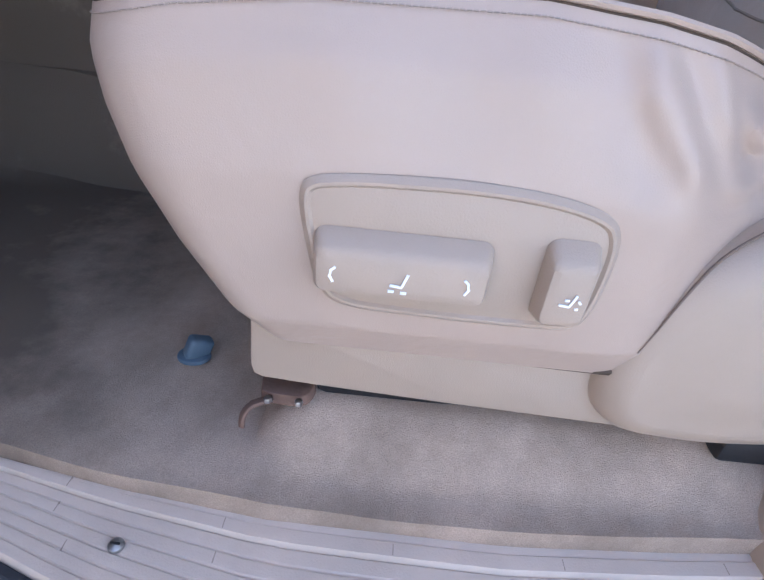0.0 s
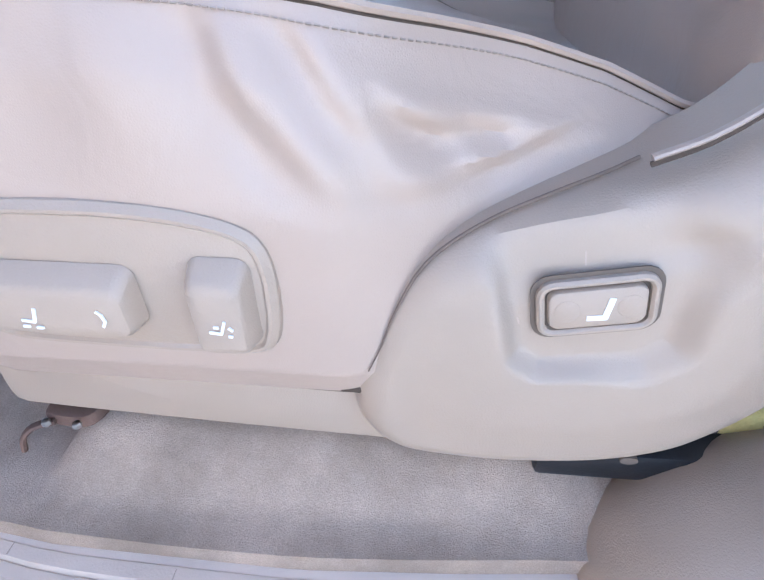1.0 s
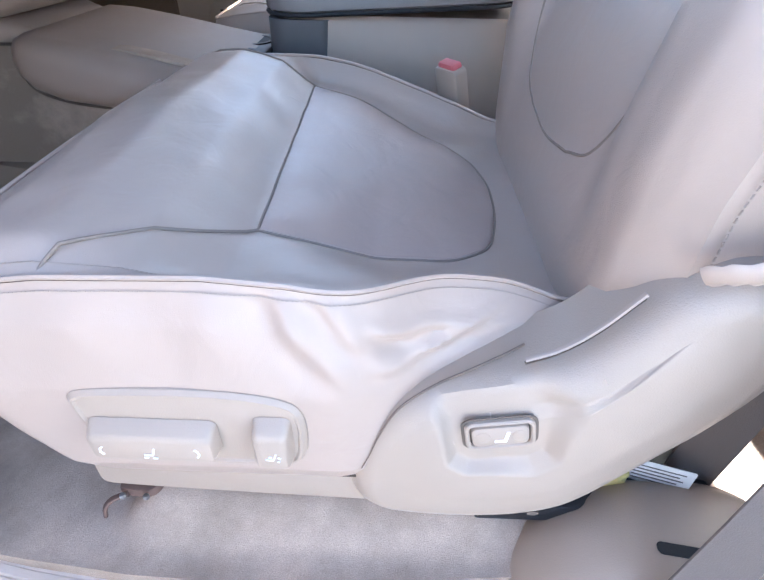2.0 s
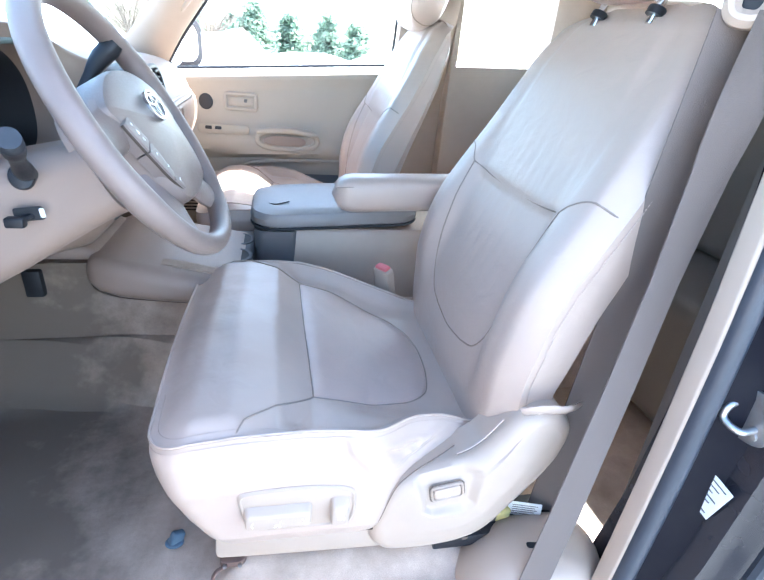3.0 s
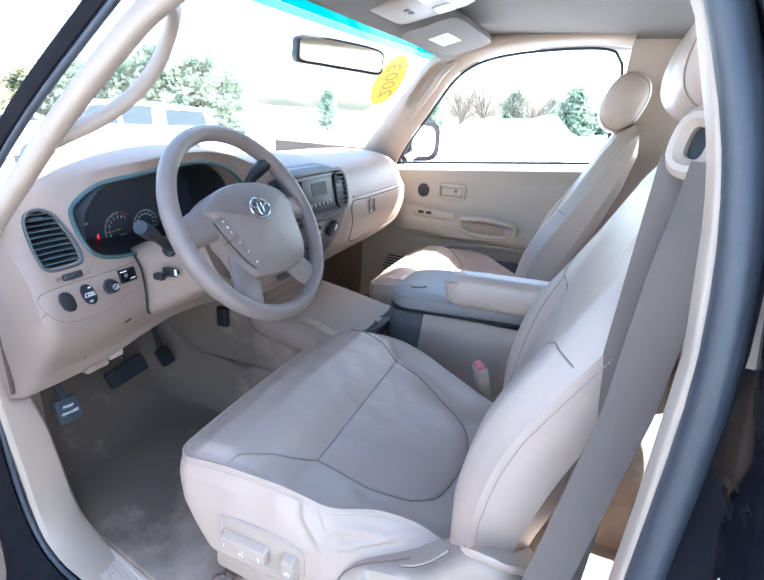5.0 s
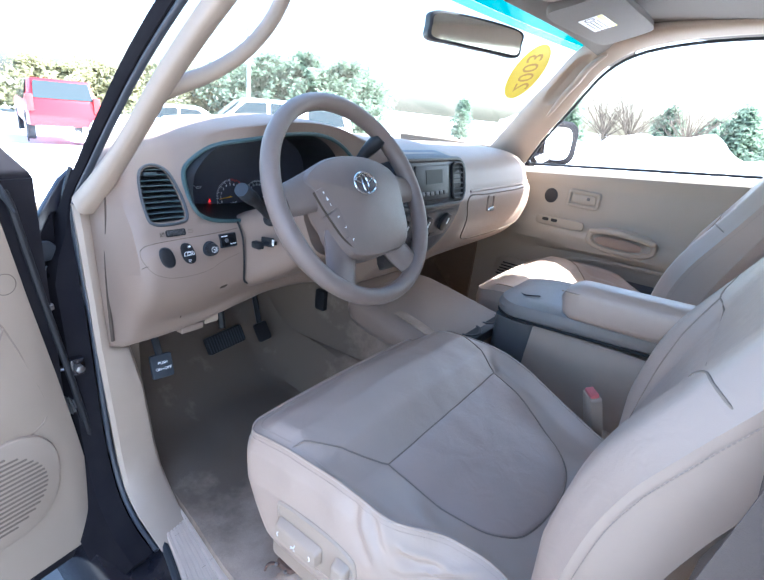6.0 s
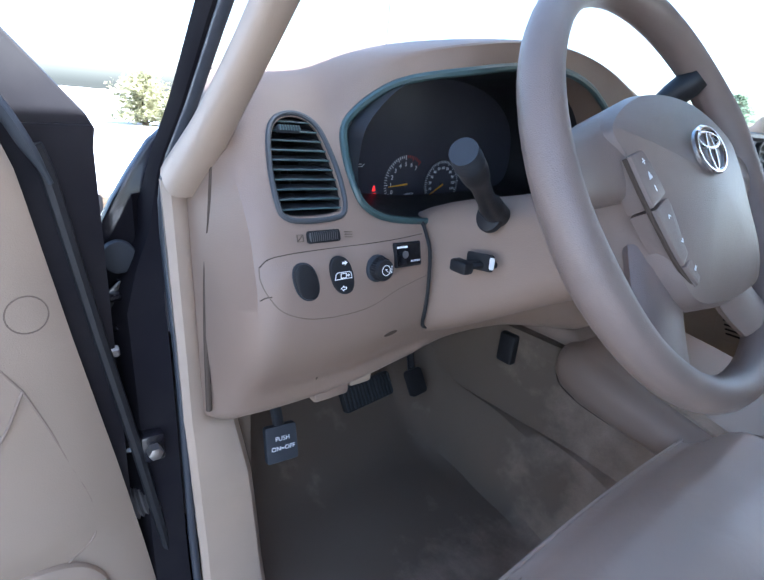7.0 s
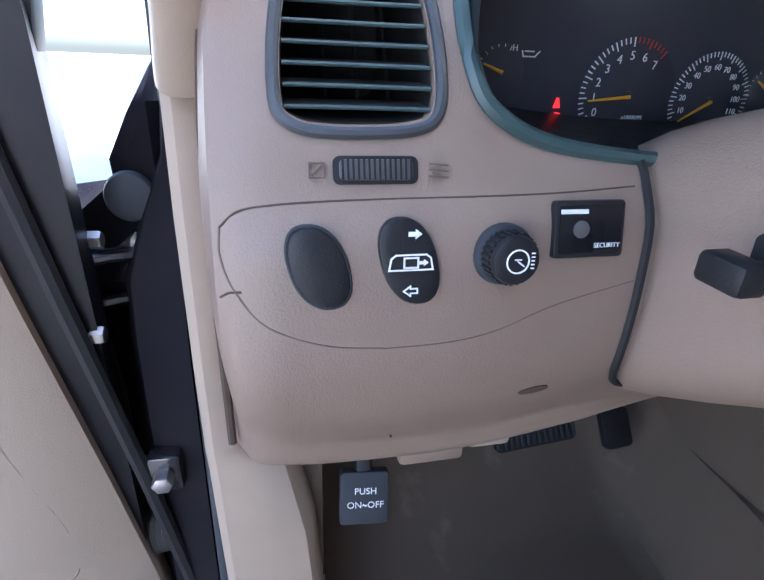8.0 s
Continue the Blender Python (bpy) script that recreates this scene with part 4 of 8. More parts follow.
    for sg in (-1, 1):
        ln = [B(v, sg * (W(v) - 0.004), front_q(v, W(v)) + 0.004) for v in np.linspace(0.07, 0.60, 40)]
        part("piping", tube(ln, 0.0028, 6), LEATHER, root)
        st = []
        for off in (0.006,):
            ln2 = [B(v, sg * (W(v) + 0.0012 - (0.0 if off > 0 else 0.003)), front_q(v, W(v)) + 0.004 + off) for v in np.linspace(0.07, 0.60, 110)]
            for a, b in zip(ln2[::1], ln2[1::1]):
                st.append(tube([a, a.lerp(b, 0.6)], 0.0007, 4))
        part("stitching", join(*st), THREAD, root, flat=True)
    # seams of the backrest's face
    bs = spline([(0.375, -0.17), (0.368, -0.09), (0.365, 0.0), (0.368, 0.09), (0.375, 0.17)], 26)
    part("seam", tube([B(v, p, front_q(v, p) + 0.0004) for v, p in bs], 0.0014, 6), SEAT_SEAM, root)
    for sg in (-1, 1):
        b2 = spline([(0.375, sg * 0.17), (0.398, sg * 0.195), (0.408, sg * 0.222), (0.405, sg * 0.245)], 14)
        part("seam", tube([B(v, p, front_q(v, p) + 0.0004) for v, p in b2], 0.0015, 6), SEAT_SEAM, root)
        b3 = spline([(0.375, sg * 0.17), (0.28, sg * 0.165), (0.18, sg * 0.155), (0.12, sg * 0.12), (0.10, sg * 0.07)], 26)
        part("seam", tube([B(v, p, front_q(v, p) + 0.0004) for v, p in b3], 0.0015, 6), SEAT_SEAM, root)
    part("seam", tube([B(v, p, front_q(v, p) + 0.0004) for v, p in spline([(0.10, -0.07), (0.092, 0.0), (0.10, 0.07)], 14)], 0.0015, 6), SEAT_SEAM, root)

    # headrest on two posts
    hc = Q(0.680, 0.30, 0.958) - av * head
    rings = []
    for k in range(25):
        f = -1 + 2 * k / 24
        w = (1 - abs(f) ** 3.2) ** (1 / 3.2) if abs(f) < 1 else 0.0
        w = max(w, 0.02)
        r = []
        for x, y in oval(2, 2, 34, 2.5):
            px = x * 0.062 * w
            pz = y * 0.088 * w
            o = Vector((0, 0, 0)) + dv * (px + (0.010 if px < 0 else 0) * (1 - abs(f))) + av * pz
            r.append(Vector((hc.x + o.x, hc.y + f * 0.148, hc.z + o.z)))
        rings.append(r)
    hr = part("headrest", loft(rings), LEATHER, root, "padded leather headrest")
    for sg in (-1, 1):
        f = 0.76 * sg
        w = (1 - abs(f) ** 3.2) ** (1 / 3.2)
        o = oval(2, 2, 34, 2.5)
        part("seam", tube([Vector((hc.x, hc.y + f * 0.148, hc.z)) + dv * (x * 0.0625 * w + (0.010 if x < 0 else 0) * (1 - abs(f))) + av * (y * 0.0885 * w) for x, y in o], 0.0011, 6, closed=True), SEAT_SEAM, hr)
    for sg in (-1, 1):
        a = Q(0.665, 0.30 + sg * 0.07, 0.84)
        part("headrest_post", tube([a, a + av * 0.11], 0.0065, 10), CHROME, root, "chrome headrest post")
        part("post_collar", moved(plate(oval(0.026, 0.026, 18), Matrix.Identity(4), 0.012, 0.004), frame_at(a + av * 0.012, dv, (0, 1, 0))), BLACK, root)

    # recliner cover with the hip-side shell
    ro = [(0.283, 0.128), (0.287, 0.160), (0.298, 0.188), (0.315, 0.211), (0.338, 0.226), (0.366, 0.2365), (0.395, 0.245), (0.42, 0.2535), (0.445, 0.269), (0.467, 0.295), (0.49, 0.324), (0.52, 0.338), (0.555, 0.33), (0.578, 0.298),
          (0.570, 0.252), (0.549, 0.212), (0.526, 0.177), (0.505, 0.146), (0.485, 0.117), (0.463, 0.096), (0.43, 0.082), (0.39, 0.0755), (0.35, 0.0725), (0.312, 0.076), (0.289, 0.097)]
    ro = resample([tuple(p) for p in spline(ro, 240, closed=True)], 260)
    m = frame_at(Q(0, 0.083, 0), (1, 0, 0), (0, 0, 1))
    if s < 0:
        m = Matrix.Translation(Q(0, 0.083, 0)) @ Matrix(((1, 0, 0, 0), (0, 0, 1, 0), (0, 1, 0, 0), (0, 0, 0, 1)))
    rings = []
    dish = [Vector(p) for p in ((0.358, 0.217), (0.372, 0.2215), (0.416, 0.2315), (0.428, 0.226), (0.428, 0.184), (0.420, 0.176), (0.378, 0.168), (0.369, 0.174))]

    def dish_gap(p):
        """Distance from the recess floor's outline, negative inside."""
        best, inside = 9.0, True
        for a, b in zip(dish, dish[1:] + dish[:1]):
            e = b - a
            k = min(1, max(0, (p - a).dot(e) / e.dot(e)))
            best = min(best, (p - a - e * k).length)
            if e.x * (p.y - a.y) - e.y * (p.x - a.x) > 0:
                inside = False
        return -best if inside else best

    def cover_z(x, y, z):
        z += 0.0036 * smooth01((x - 0.30) / 0.1) * smooth01(z / 0.06) * smooth01((0.30 - y) / 0.1)
        g = dish_gap(Vector((x, y)))
        soft = 0.011 + 0.007 * smooth01((x - 0.39) / 0.04) + 0.006 * smooth01((y - 0.205) / 0.02)
        return z - 0.0095 * (1 - smooth01(g / soft)) * (z > 0.06)

    for d, z in ((0, 0), (0, 0.030), (0, 0.046), (0.001, 0.053), (0.0035, 0.060), (0.008, 0.0655), (0.014, 0.0695), (0.021, 0.072)):
        rings.append([m @ Vector((x, y, cover_z(x, y, z))) for x, y in inset(ro, d)])
    last = inset(ro, 0.021)
    for k in np.linspace(0.98, 0.02, 72):
        rings.append([m @ Vector((x, y, cover_z(x, y, 0.072 + 0.004 * smooth01((1 - k) / 0.4)))) for x, y in [(0.425 + (px - 0.425) * k, 0.192 + (py - 0.192) * k) for px, py in last]])
    rc = part("recliner_cover", loft(rings), PLASTIC, root, "moulded beige recliner cover")
    lo = [(0.330, 0.138), (0.20, 0.139), (0.10, 0.141), (0.066, 0.142), (0.0625, 0.138), (0.062, 0.12), (0.0605, 0.095), (0.062, 0.087), (0.067, 0.0835), (0.10, 0.081), (0.20, 0.076), (0.330, 0.071)]
    part("lower_trim", plate(resample(lo, 90), m @ Matrix.Translation((0, 0, 0.008)), 0.046, 0.004, back=0.04), PLASTIC, root)
    part("seat_base", moved(box(0.10, 0.52, 0.05, 0.53, 0.05, 0.135, 0.01), Matrix.Translation((dx, Y0 if s > 0 else Y0 - 0.58, 0))), BLACK, root)
    return root, rc, m, Q, B, front_q, W


drv, drv_cover, drv_m, Qd, Bd, Fqd, Wd = seat("driver_seat", "beige leather bucket seat with creased side and power switches", 0.0, 1, 0.0)

gp = spline([(0.296, 0.0112, 0.152), (0.302, 0.0132, 0.167), (0.3085, 0.0152, 0.1875), (0.3185, 0.0192, 0.2085), (0.331, 0.0232, 0.2215), (0.350, 0.0292, 0.2325), (0.370, 0.0345, 0.2405), (0.395, 0.0442, 0.2475), (0.411, 0.0512, 0.2525)], 40)
# dark tube painted in as the cushion's overhang shadow, thicker to the rear
part("under_shadow", tube([(x, 0.0215, 0.1285 + 0.001 * smooth01((x - 0.2) / 0.1)) for x in np.linspace(0.085, 0.298, 24)], [0.0006 + 0.0034 * smooth01((k - 6) / 17) for k in range(24)], 8), GROOVE, drv)
# soft shadow along the cover's slight gap, drawn as a thin brown tube
part("cover_gap", tube(gp, [0.0004 + 0.0005 * smooth01(k / 16) for k in range(40)], 8), SOFT_SHADE, drv)

# switch panel on the door side of the driver's seat
mS = frame_at((0, 0.010, 0), (1, 0, 0), (0, 0, 1))
po = [(0.098, 0.230), (0.103, 0.241), (0.12, 0.245), (0.15, 0.247), (0.19, 0.2475), (0.222, 0.245), (0.246, 0.239), (0.2565, 0.229), (0.2595, 0.209), (0.257, 0.182), (0.248, 0.169), (0.22, 0.1665), (0.17, 0.1665), (0.125, 0.169), (0.109, 0.180), (0.102, 0.203)]
po = [tuple(p) for p in spline(po, 90, closed=True)]
sp = part("switch_panel", plate(po, mS, 0.0085, 0.005, back=0.02), PLASTIC, drv, "raised beige switch panel")
part("panel_rim", frame_ring(inset(po, 0.001), mS, 0.0075, 0.0100, 0.0030), PLASTIC, sp)


def rocker(name, outline_base, outline_top, y0, y1, cap):
    rings = []
    for k, (a, b) in enumerate(((0.0, 0.0), (0.75, 0.0), (0.93, 0.0012), (1.0, 0.0045))):
        o = [(p[0] * (1 - a) + q[0] * a, p[1] * (1 - a) + q[1] * a) for p, q in zip(outline_base, outline_top)]
        o = inset(o, b)
        rings.append([(x, y0 + (y1 - y0) * a, z) for x, z in o])
    return part(name, loft(rings), PLASTIC, sp)


ob_ = lambda x0, x1, z0, z1, r: [((x0 + x1) / 2 + x, (z0 + z1) / 2 + z) for x, z in rrect(x1 - x0, z1 - z0, r, 5)]
long_sw = rocker("seat_switch", ob_(0.107, 0.197, 0.185, 0.218, 0.006), ob_(0.109, 0.195, 0.186, 0.211, 0.006), 0.001, -0.0115, 0)
small_sw = rocker("seat_switch", ob_(0.222, 0.249, 0.177, 0.224, 0.006), ob_(0.2235, 0.2465, 0.180, 0.216, 0.005), 0.001, -0.0115, 0)


def seat_icon(cx, cz, y, k, owner, extra=()):
    mi = frame_at((cx, y, cz), (1, 0, 0), (0, 0, 1))
    strokes([(-0.004 * k, -0.001 * k, 0.0015 * k, -0.0016 * k), (0.0022 * k, -0.0008 * k, 0.0046 * k, 0.0062 * k), *extra], 0.0015 * k, mi, WHITE, owner, "seat_symbol", 0.0007)


seat_icon(0.151, 0.196, -0.0118, 0.88, long_sw, ((-0.0042, -0.0042, -0.0024, -0.0042), (0.002, -0.0046, 0.0038, -0.0046)))
for cx, sg in ((0.1175, 1), (0.185, -1)):
    mi = frame_at((cx, -0.0118, 0.198), (1, 0, 0), (0, 0, 1))
    strokes([(0.0016 * sg, 0.0040, 0.0 * sg, 0.0024), (0.0 * sg, 0.0024, -0.0006 * sg, -0.001), (-0.0006 * sg, -0.001, 0.0008 * sg, -0.0036)], 0.0012, mi, WHITE, long_sw, "arc_symbol", 0.0007)
seat_icon(0.235, 0.195, -0.0118, 0.8, small_sw, ((-0.0008, 0.0022, 0.0002, 0.0022), (0.0056, 0.002, 0.0064, 0.0012), (0.005, -0.0024, 0.0056, -0.0024)))

# lumbar switch in its dished recess
mL = drv_m @ Matrix.Translation((0.3955, 0.2015, 0.0700)) @ Matrix.Rotation(radians(11), 4, "Z")
bz = part("lumbar_bezel", frame_ring(rrect(0.050, 0.030, 0.0075), mL, 0.0035, 0.0042), PLASTIC, drv_cover)
part("bezel_gap", plate(rrect(0.0545, 0.0345, 0.009), mL, 0.0008), SEAM, bz)
lb = part("lumbar_switch", plate(rrect(0.0405, 0.0205, 0.005), mL, 0.0046, 0.0016, back=0.002), PLASTIC, drv_cover)
for x in (-0.0125, 0.0135):
    part("finger_dimple", plate(oval(0.011, 0.012, 18), mL @ Matrix.Translation((x, 0, 0.0045)), 0.0003, 0.0002, 0.0007), PLASTIC, lb)
strokes([(-0.003, -0.0045, 0.0028, -0.0048), (0.0034, -0.004, 0.0056, 0.0042)], 0.0026, mL @ Matrix.Translation((0, 0, 0.0047)), WHITE, lb, "seat_symbol")
part("cover_plug", plate(oval(0.010, 0.006, 16), drv_m @ Matrix.Translation((0.441, 0.092, 0.0670)), 0.004), SEAM, drv_cover)
for x0, z0, x1, z1 in ((0.452, 0.262, 0.457, 0.256), (0.383, 0.231, 0.385, 0.225), (0.47, 0.228, 0.478, 0.224), (0.362, 0.196, 0.364, 0.193)):
    part("scuff", plate([(x0, z0), (x0 + 0.0006, z0 + 0.0004), (x1, z1), (x1 - 0.0006, z1 - 0.0004)], drv_m @ Matrix.Translation((0, 0, 0.0762 if z0 < 0.25 else 0.072)), 0.0002), LEATHER, drv_cover)
# loose strap over the top of the cover
part("cover_strap", tube([Vector(p) for p in spline([(0.488, 0.020, 0.338), (0.498, 0.012, 0.345), (0.515, 0.008, 0.349), (0.55, 0.01, 0.345), (0.585, 0.03, 0.335)], 18)], [0.007 + 0.002 * math.sin(k * 1.1) ** 2 for k in range(18)], 10, flat=0.35, up=(0, 1, 0)), LEATHER, drv, "slack leather strip")
part("cover_lip", tube([Vector(p) for p in spline([(0.405, 0.026, 0.262), (0.425, 0.026, 0.272), (0.446, 0.028, 0.289), (0.468, 0.03, 0.317)], 14)], 0.0022, 8, flat=0.6), LEATHER, drv)
part("cover_gap", tube([Vector(p) for p in spline([(0.405, 0.0255, 0.2595), (0.425, 0.0255, 0.2695), (0.446, 0.0275, 0.2865), (0.468, 0.0295, 0.3145)], 14)], 0.0012, 6), GROOVE, drv)

# seat rail bracket, rail end and wiring below the seat
br = thing("seat_bracket", "rusty steel floor bracket bolted to the carpet", "bracket")
part("foot", plate([tuple(p) for p in spline([(0.064, 0.0), (0.07, -0.008), (0.098, -0.007), (0.100, 0.016), (0.066, 0.02)], 30, closed=True)], Matrix.Translation((0, 0.044, 0.054)), 0.010, 0.003), RUST, br)
part("hook", tube(spline([(0.075, 0.034, 0.060), (0.062, 0.028, 0.059), (0.056, 0.023, 0.053), (0.055, 0.020, 0.044)], 10), 0.0035, 8, flat=0.6), RUST, br)
for x in (0.072, 0.094):
    part("bolt", plate(oval(0.006, 0.006, 6), Matrix.Translation((x, 0.030, 0.061)), 0.004, 0.001), STEEL, br)
rl = thing("seat_rail", "black steel seat rail end with a bent lever", "seat rail")
part("rail", box(0.398, 0.62, 0.028, 0.10, 0.048, 0.074, 0.004), BLACK, rl)
part("lever", tube(spline([(0.45, 0.05, 0.066), (0.475, 0.04, 0.062), (0.495, 0.028, 0.048), (0.52, 0.03, 0.035)], 12), 0.009, 8), BLACK, rl)
fm = thing("foam_block", "crumbling yellow foam block beside the seat", "foam")
bmf = box(0.498, 0.540, 0.05, 0.10, 0.052, 0.094, 0.008, 3)
for v in bmf.verts:
    v.co += Vector([0.004 * noise.noise(v.co * 90 + Vector((k * 9, 0, 0))) for k in range(3)])
part("block", bmf, FOAM, fm)
tg = thing("seat_tag", "white paper tag with grey print below the seat", "label")
mt = frame_at((0.562, 0.052, 0.094), (0.93, -0.35, 0.1), (0.1, -0.2, 0.9))
part("sheet", plate(rrect(0.055, 0.04, 0.002, 2), mt, 0.0006), PAPER, tg)
strokes([(-0.02, 0.012 - 0.006 * k, 0.02 - 0.004 * (k % 2), 0.012 - 0.006 * k) for k in range(5)], 0.0014, mt @ Matrix.Translation((0, 0, 0.0007)), GREY, tg, "print_bar")

# centre armrest hinged on the driver's seat
am = thing("armrest", "padded beige leather folding armrest", "armrest")
rings = []
for k in range(21):
    f = k / 20
    x = 0.272 + 0.30 * f
    w = (1 - (1 - min(f / 0.16, 1)) ** 2.4) ** 0.5 if f < 0.16 else 1.0
    w = max(w, 0.08)
    rings.append([(x, 0.628 + y * 0.043 * w, 0.475 + 0.012 * f + z * 0.040 * w) for y, z in oval(2, 2, 26, 3.4)])
part("pad", loft(rings), LEATHER, am)
part("seam", tube([(0.279 + 0.28 * k / 15, 0.5885, 0.498 + 0.01 * k / 15) for k in range(16)], 0.0012, 6), SEAT_SEAM, am)
part("pivot", moved(plate(oval(0.06, 0.06, 20), Matrix.Identity(4), 0.03, 0.004), frame_at((0.56, 0.60, 0.478), (1, 0, 0), (0, 0, 1))), PLASTIC, am)

pas, pas_cover, pas_m, Qp, Bp, Fqp, Wp = seat("passenger_seat", "beige leather bucket seat on the passenger side", 1.56, -1, -0.075, 0.035)

# buckle between seat and console
bk = thing("seat_belt_buckle", "beige belt buckle with a red release button", "belt buckle")
mB = frame_at((0.400, 0.568, 0.272), (0.62, -0.78, 0), (-0.25, -0.1, 0.95))
part("housing", plate(rrect(0.046, 0.095, 0.008), mB @ Matrix.Translation((0, 0, -0.011)), 0.022, 0.004), PLASTIC, bk)
part("release_button", plate(rrect(0.034, 0.016, 0.004), mB @ Matrix.Translation((0, 0.046, -0.008)), 0.016, 0.003), WORN_RED, bk, "red release button")
part("stalk", tube([mB @ Vector((0, -0.045, 0)), mB @ Vector((0.005, -0.10, 0))], 0.010, 8), BLACK, bk)

# ---- dashboard ----
STATIONS = [
    (-0.034, [(-0.55, 0.63), (-0.46, 0.655), (-0.41, 0.66), (-0.375, 0.655), (-0.355, 0.63), (-0.335, 0.59), (-0.315, 0.56), (-0.305, 0.53), (-0.30, 0.50), (-0.310, 0.46), (-0.335, 0.39), (-0.352, 0.338), (-0.5, 0.35)]),
    (-0.020, [(-0.58, 0.645), (-0.46, 0.685), (-0.39, 0.695), (-0.338, 0.685), (-0.304, 0.655), (-0.266, 0.62), (-0.240, 0.585), (-0.228, 0.555), (-0.22, 0.52), (-0.230, 0.47), (-0.288, 0.393), (-0.330, 0.338), (-0.5, 0.345)]),
    (0.002, [(-0.60, 0.65), (-0.46, 0.702), (-0.39, 0.712), (-0.328, 0.702), (-0.290, 0.668), (-0.254, 0.622), (-0.232, 0.588), (-0.222, 0.560), (-0.211, 0.535), (-0.214, 0.47), (-0.270, 0.395), (-0.318, 0.343), (-0.5, 0.34)]),
    (0.085, [(-0.62, 0.655), (-0.47, 0.718), (-0.385, 0.730), (-0.312, 0.720), (-0.284, 0.676), (-0.252, 0.630), (-0.233, 0.594), (-0.222, 0.567), (-0.210, 0.540), (-0.213, 0.465), (-0.262, 0.398), (-0.302, 0.353), (-0.5, 0.34)]),
    (0.135, [(-0.62, 0.66), (-0.47, 0.728), (-0.37, 0.745), (-0.262, 0.742), (-0.252, 0.722), (-0.262, 0.660), (-0.246, 0.596), (-0.227, 0.570), (-0.214, 0.540), (-0.216, 0.465), (-0.260, 0.402), (-0.292, 0.364), (-0.5, 0.335)]),
    (0.200, [(-0.63, 0.66), (-0.48, 0.735), (-0.35, 0.760), (-0.215, 0.760), (-0.205, 0.742), (-0.235, 0.660), (-0.250, 0.592), (-0.232, 0.568), (-0.218, 0.540), (-0.220, 0.470), (-0.258, 0.412), (-0.288, 0.378), (-0.5, 0.34)]),
    (0.300, [(-0.64, 0.665), (-0.48, 0.738), (-0.34, 0.770), (-0.200, 0.770), (-0.190, 0.752), (-0.225, 0.660), (-0.250, 0.590), (-0.232, 0.566), (-0.220, 0.540), (-0.222, 0.475), (-0.255, 0.420), (-0.310, 0.380), (-0.5, 0.35)]),
    (0.410, [(-0.64, 0.665), (-0.48, 0.735), (-0.34, 0.762), (-0.200, 0.760), (-0.190, 0.742), (-0.215, 0.660), (-0.235, 0.590), (-0.215, 0.566), (-0.205, 0.540), (-0.212, 0.475), (-0.245, 0.420), (-0.300, 0.380), (-0.5, 0.35)]),
    (0.490, [(-0.64, 0.665), (-0.48, 0.728), (-0.34, 0.745), (-0.195, 0.738), (-0.175, 0.715), (-0.165, 0.660), (-0.165, 0.600), (-0.160, 0.566), (-0.165, 0.530), (-0.180, 0.470), (-0.215, 0.415), (-0.270, 0.375), (-0.5, 0.35)]),
    (0.550, [(-0.64, 0.665), (-0.48, 0.724), (-0.33, 0.735), (-0.185, 0.722), (-0.140, 0.702), (-0.118, 0.655), (-0.116, 0.600), (-0.120, 0.560), (-0.135, 0.510), (-0.155, 0.455), (-0.195, 0.400), (-0.255, 0.365), (-0.5, 0.35)]),
    (0.800, [(-0.64, 0.665), (-0.48, 0.722), (-0.32, 0.730), (-0.180, 0.718), (-0.130, 0.698), (-0.108, 0.655), (-0.106, 0.600), (-0.112, 0.560), (-0.128, 0.510), (-0.150, 0.455), (-0.190, 0.400), (-0.250, 0.365), (-0.5, 0.35)]),
    (0.870, [(-0.64, 0.665), (-0.47, 0.714), (-0.31, 0.716), (-0.200, 0.700), (-0.150, 0.668), (-0.128, 0.630), (-0.118, 0.605), (-0.108, 0.585), (-0.108, 0.525), (-0.130, 0.465), (-0.180, 0.410), (-0.25, 0.380), (-0.5, 0.36)]),
    (1.320, [(-0.62, 0.66), (-0.46, 0.706), (-0.31, 0.708), (-0.205, 0.694), (-0.155, 0.665), (-0.135, 0.630), (-0.126, 0.605), (-0.112, 0.586), (-0.112, 0.530), (-0.136, 0.470), (-0.185, 0.415), (-0.26, 0.385), (-0.5, 0.36)]),
    (1.480, [(-0.55, 0.655), (-0.45, 0.697), (-0.35, 0.700), (-0.27, 0.690), (-0.225, 0.665), (-0.205, 0.632), (-0.196, 0.605), (-0.182, 0.586), (-0.182, 0.53), (-0.20, 0.47), (-0.24, 0.42), (-0.30, 0.39), (-0.5, 0.36)]),
    (1.560, [(-0.50, 0.65), (-0.45, 0.688), (-0.39, 0.690), (-0.34, 0.682), (-0.30, 0.660), (-0.275, 0.632), (-0.265, 0.605), (-0.255, 0.58), (-0.255, 0.53), (-0.27, 0.48), (-0.30, 0.43), (-0.34, 0.40), (-0.5, 0.37)]),
    (1.592, [(-0.48, 0.64), (-0.45, 0.665), (-0.42, 0.667), (-0.39, 0.66), (-0.36, 0.64), (-0.345, 0.62), (-0.335, 0.6), (-0.33, 0.57), (-0.33, 0.53), (-0.34, 0.49), (-0.36, 0.45), (-0.38, 0.42), (-0.5, 0.39)]),
]
_ys = np.array([s[0] for s in STATIONS])
_pf = np.array([s[1] for s in STATIONS], float)


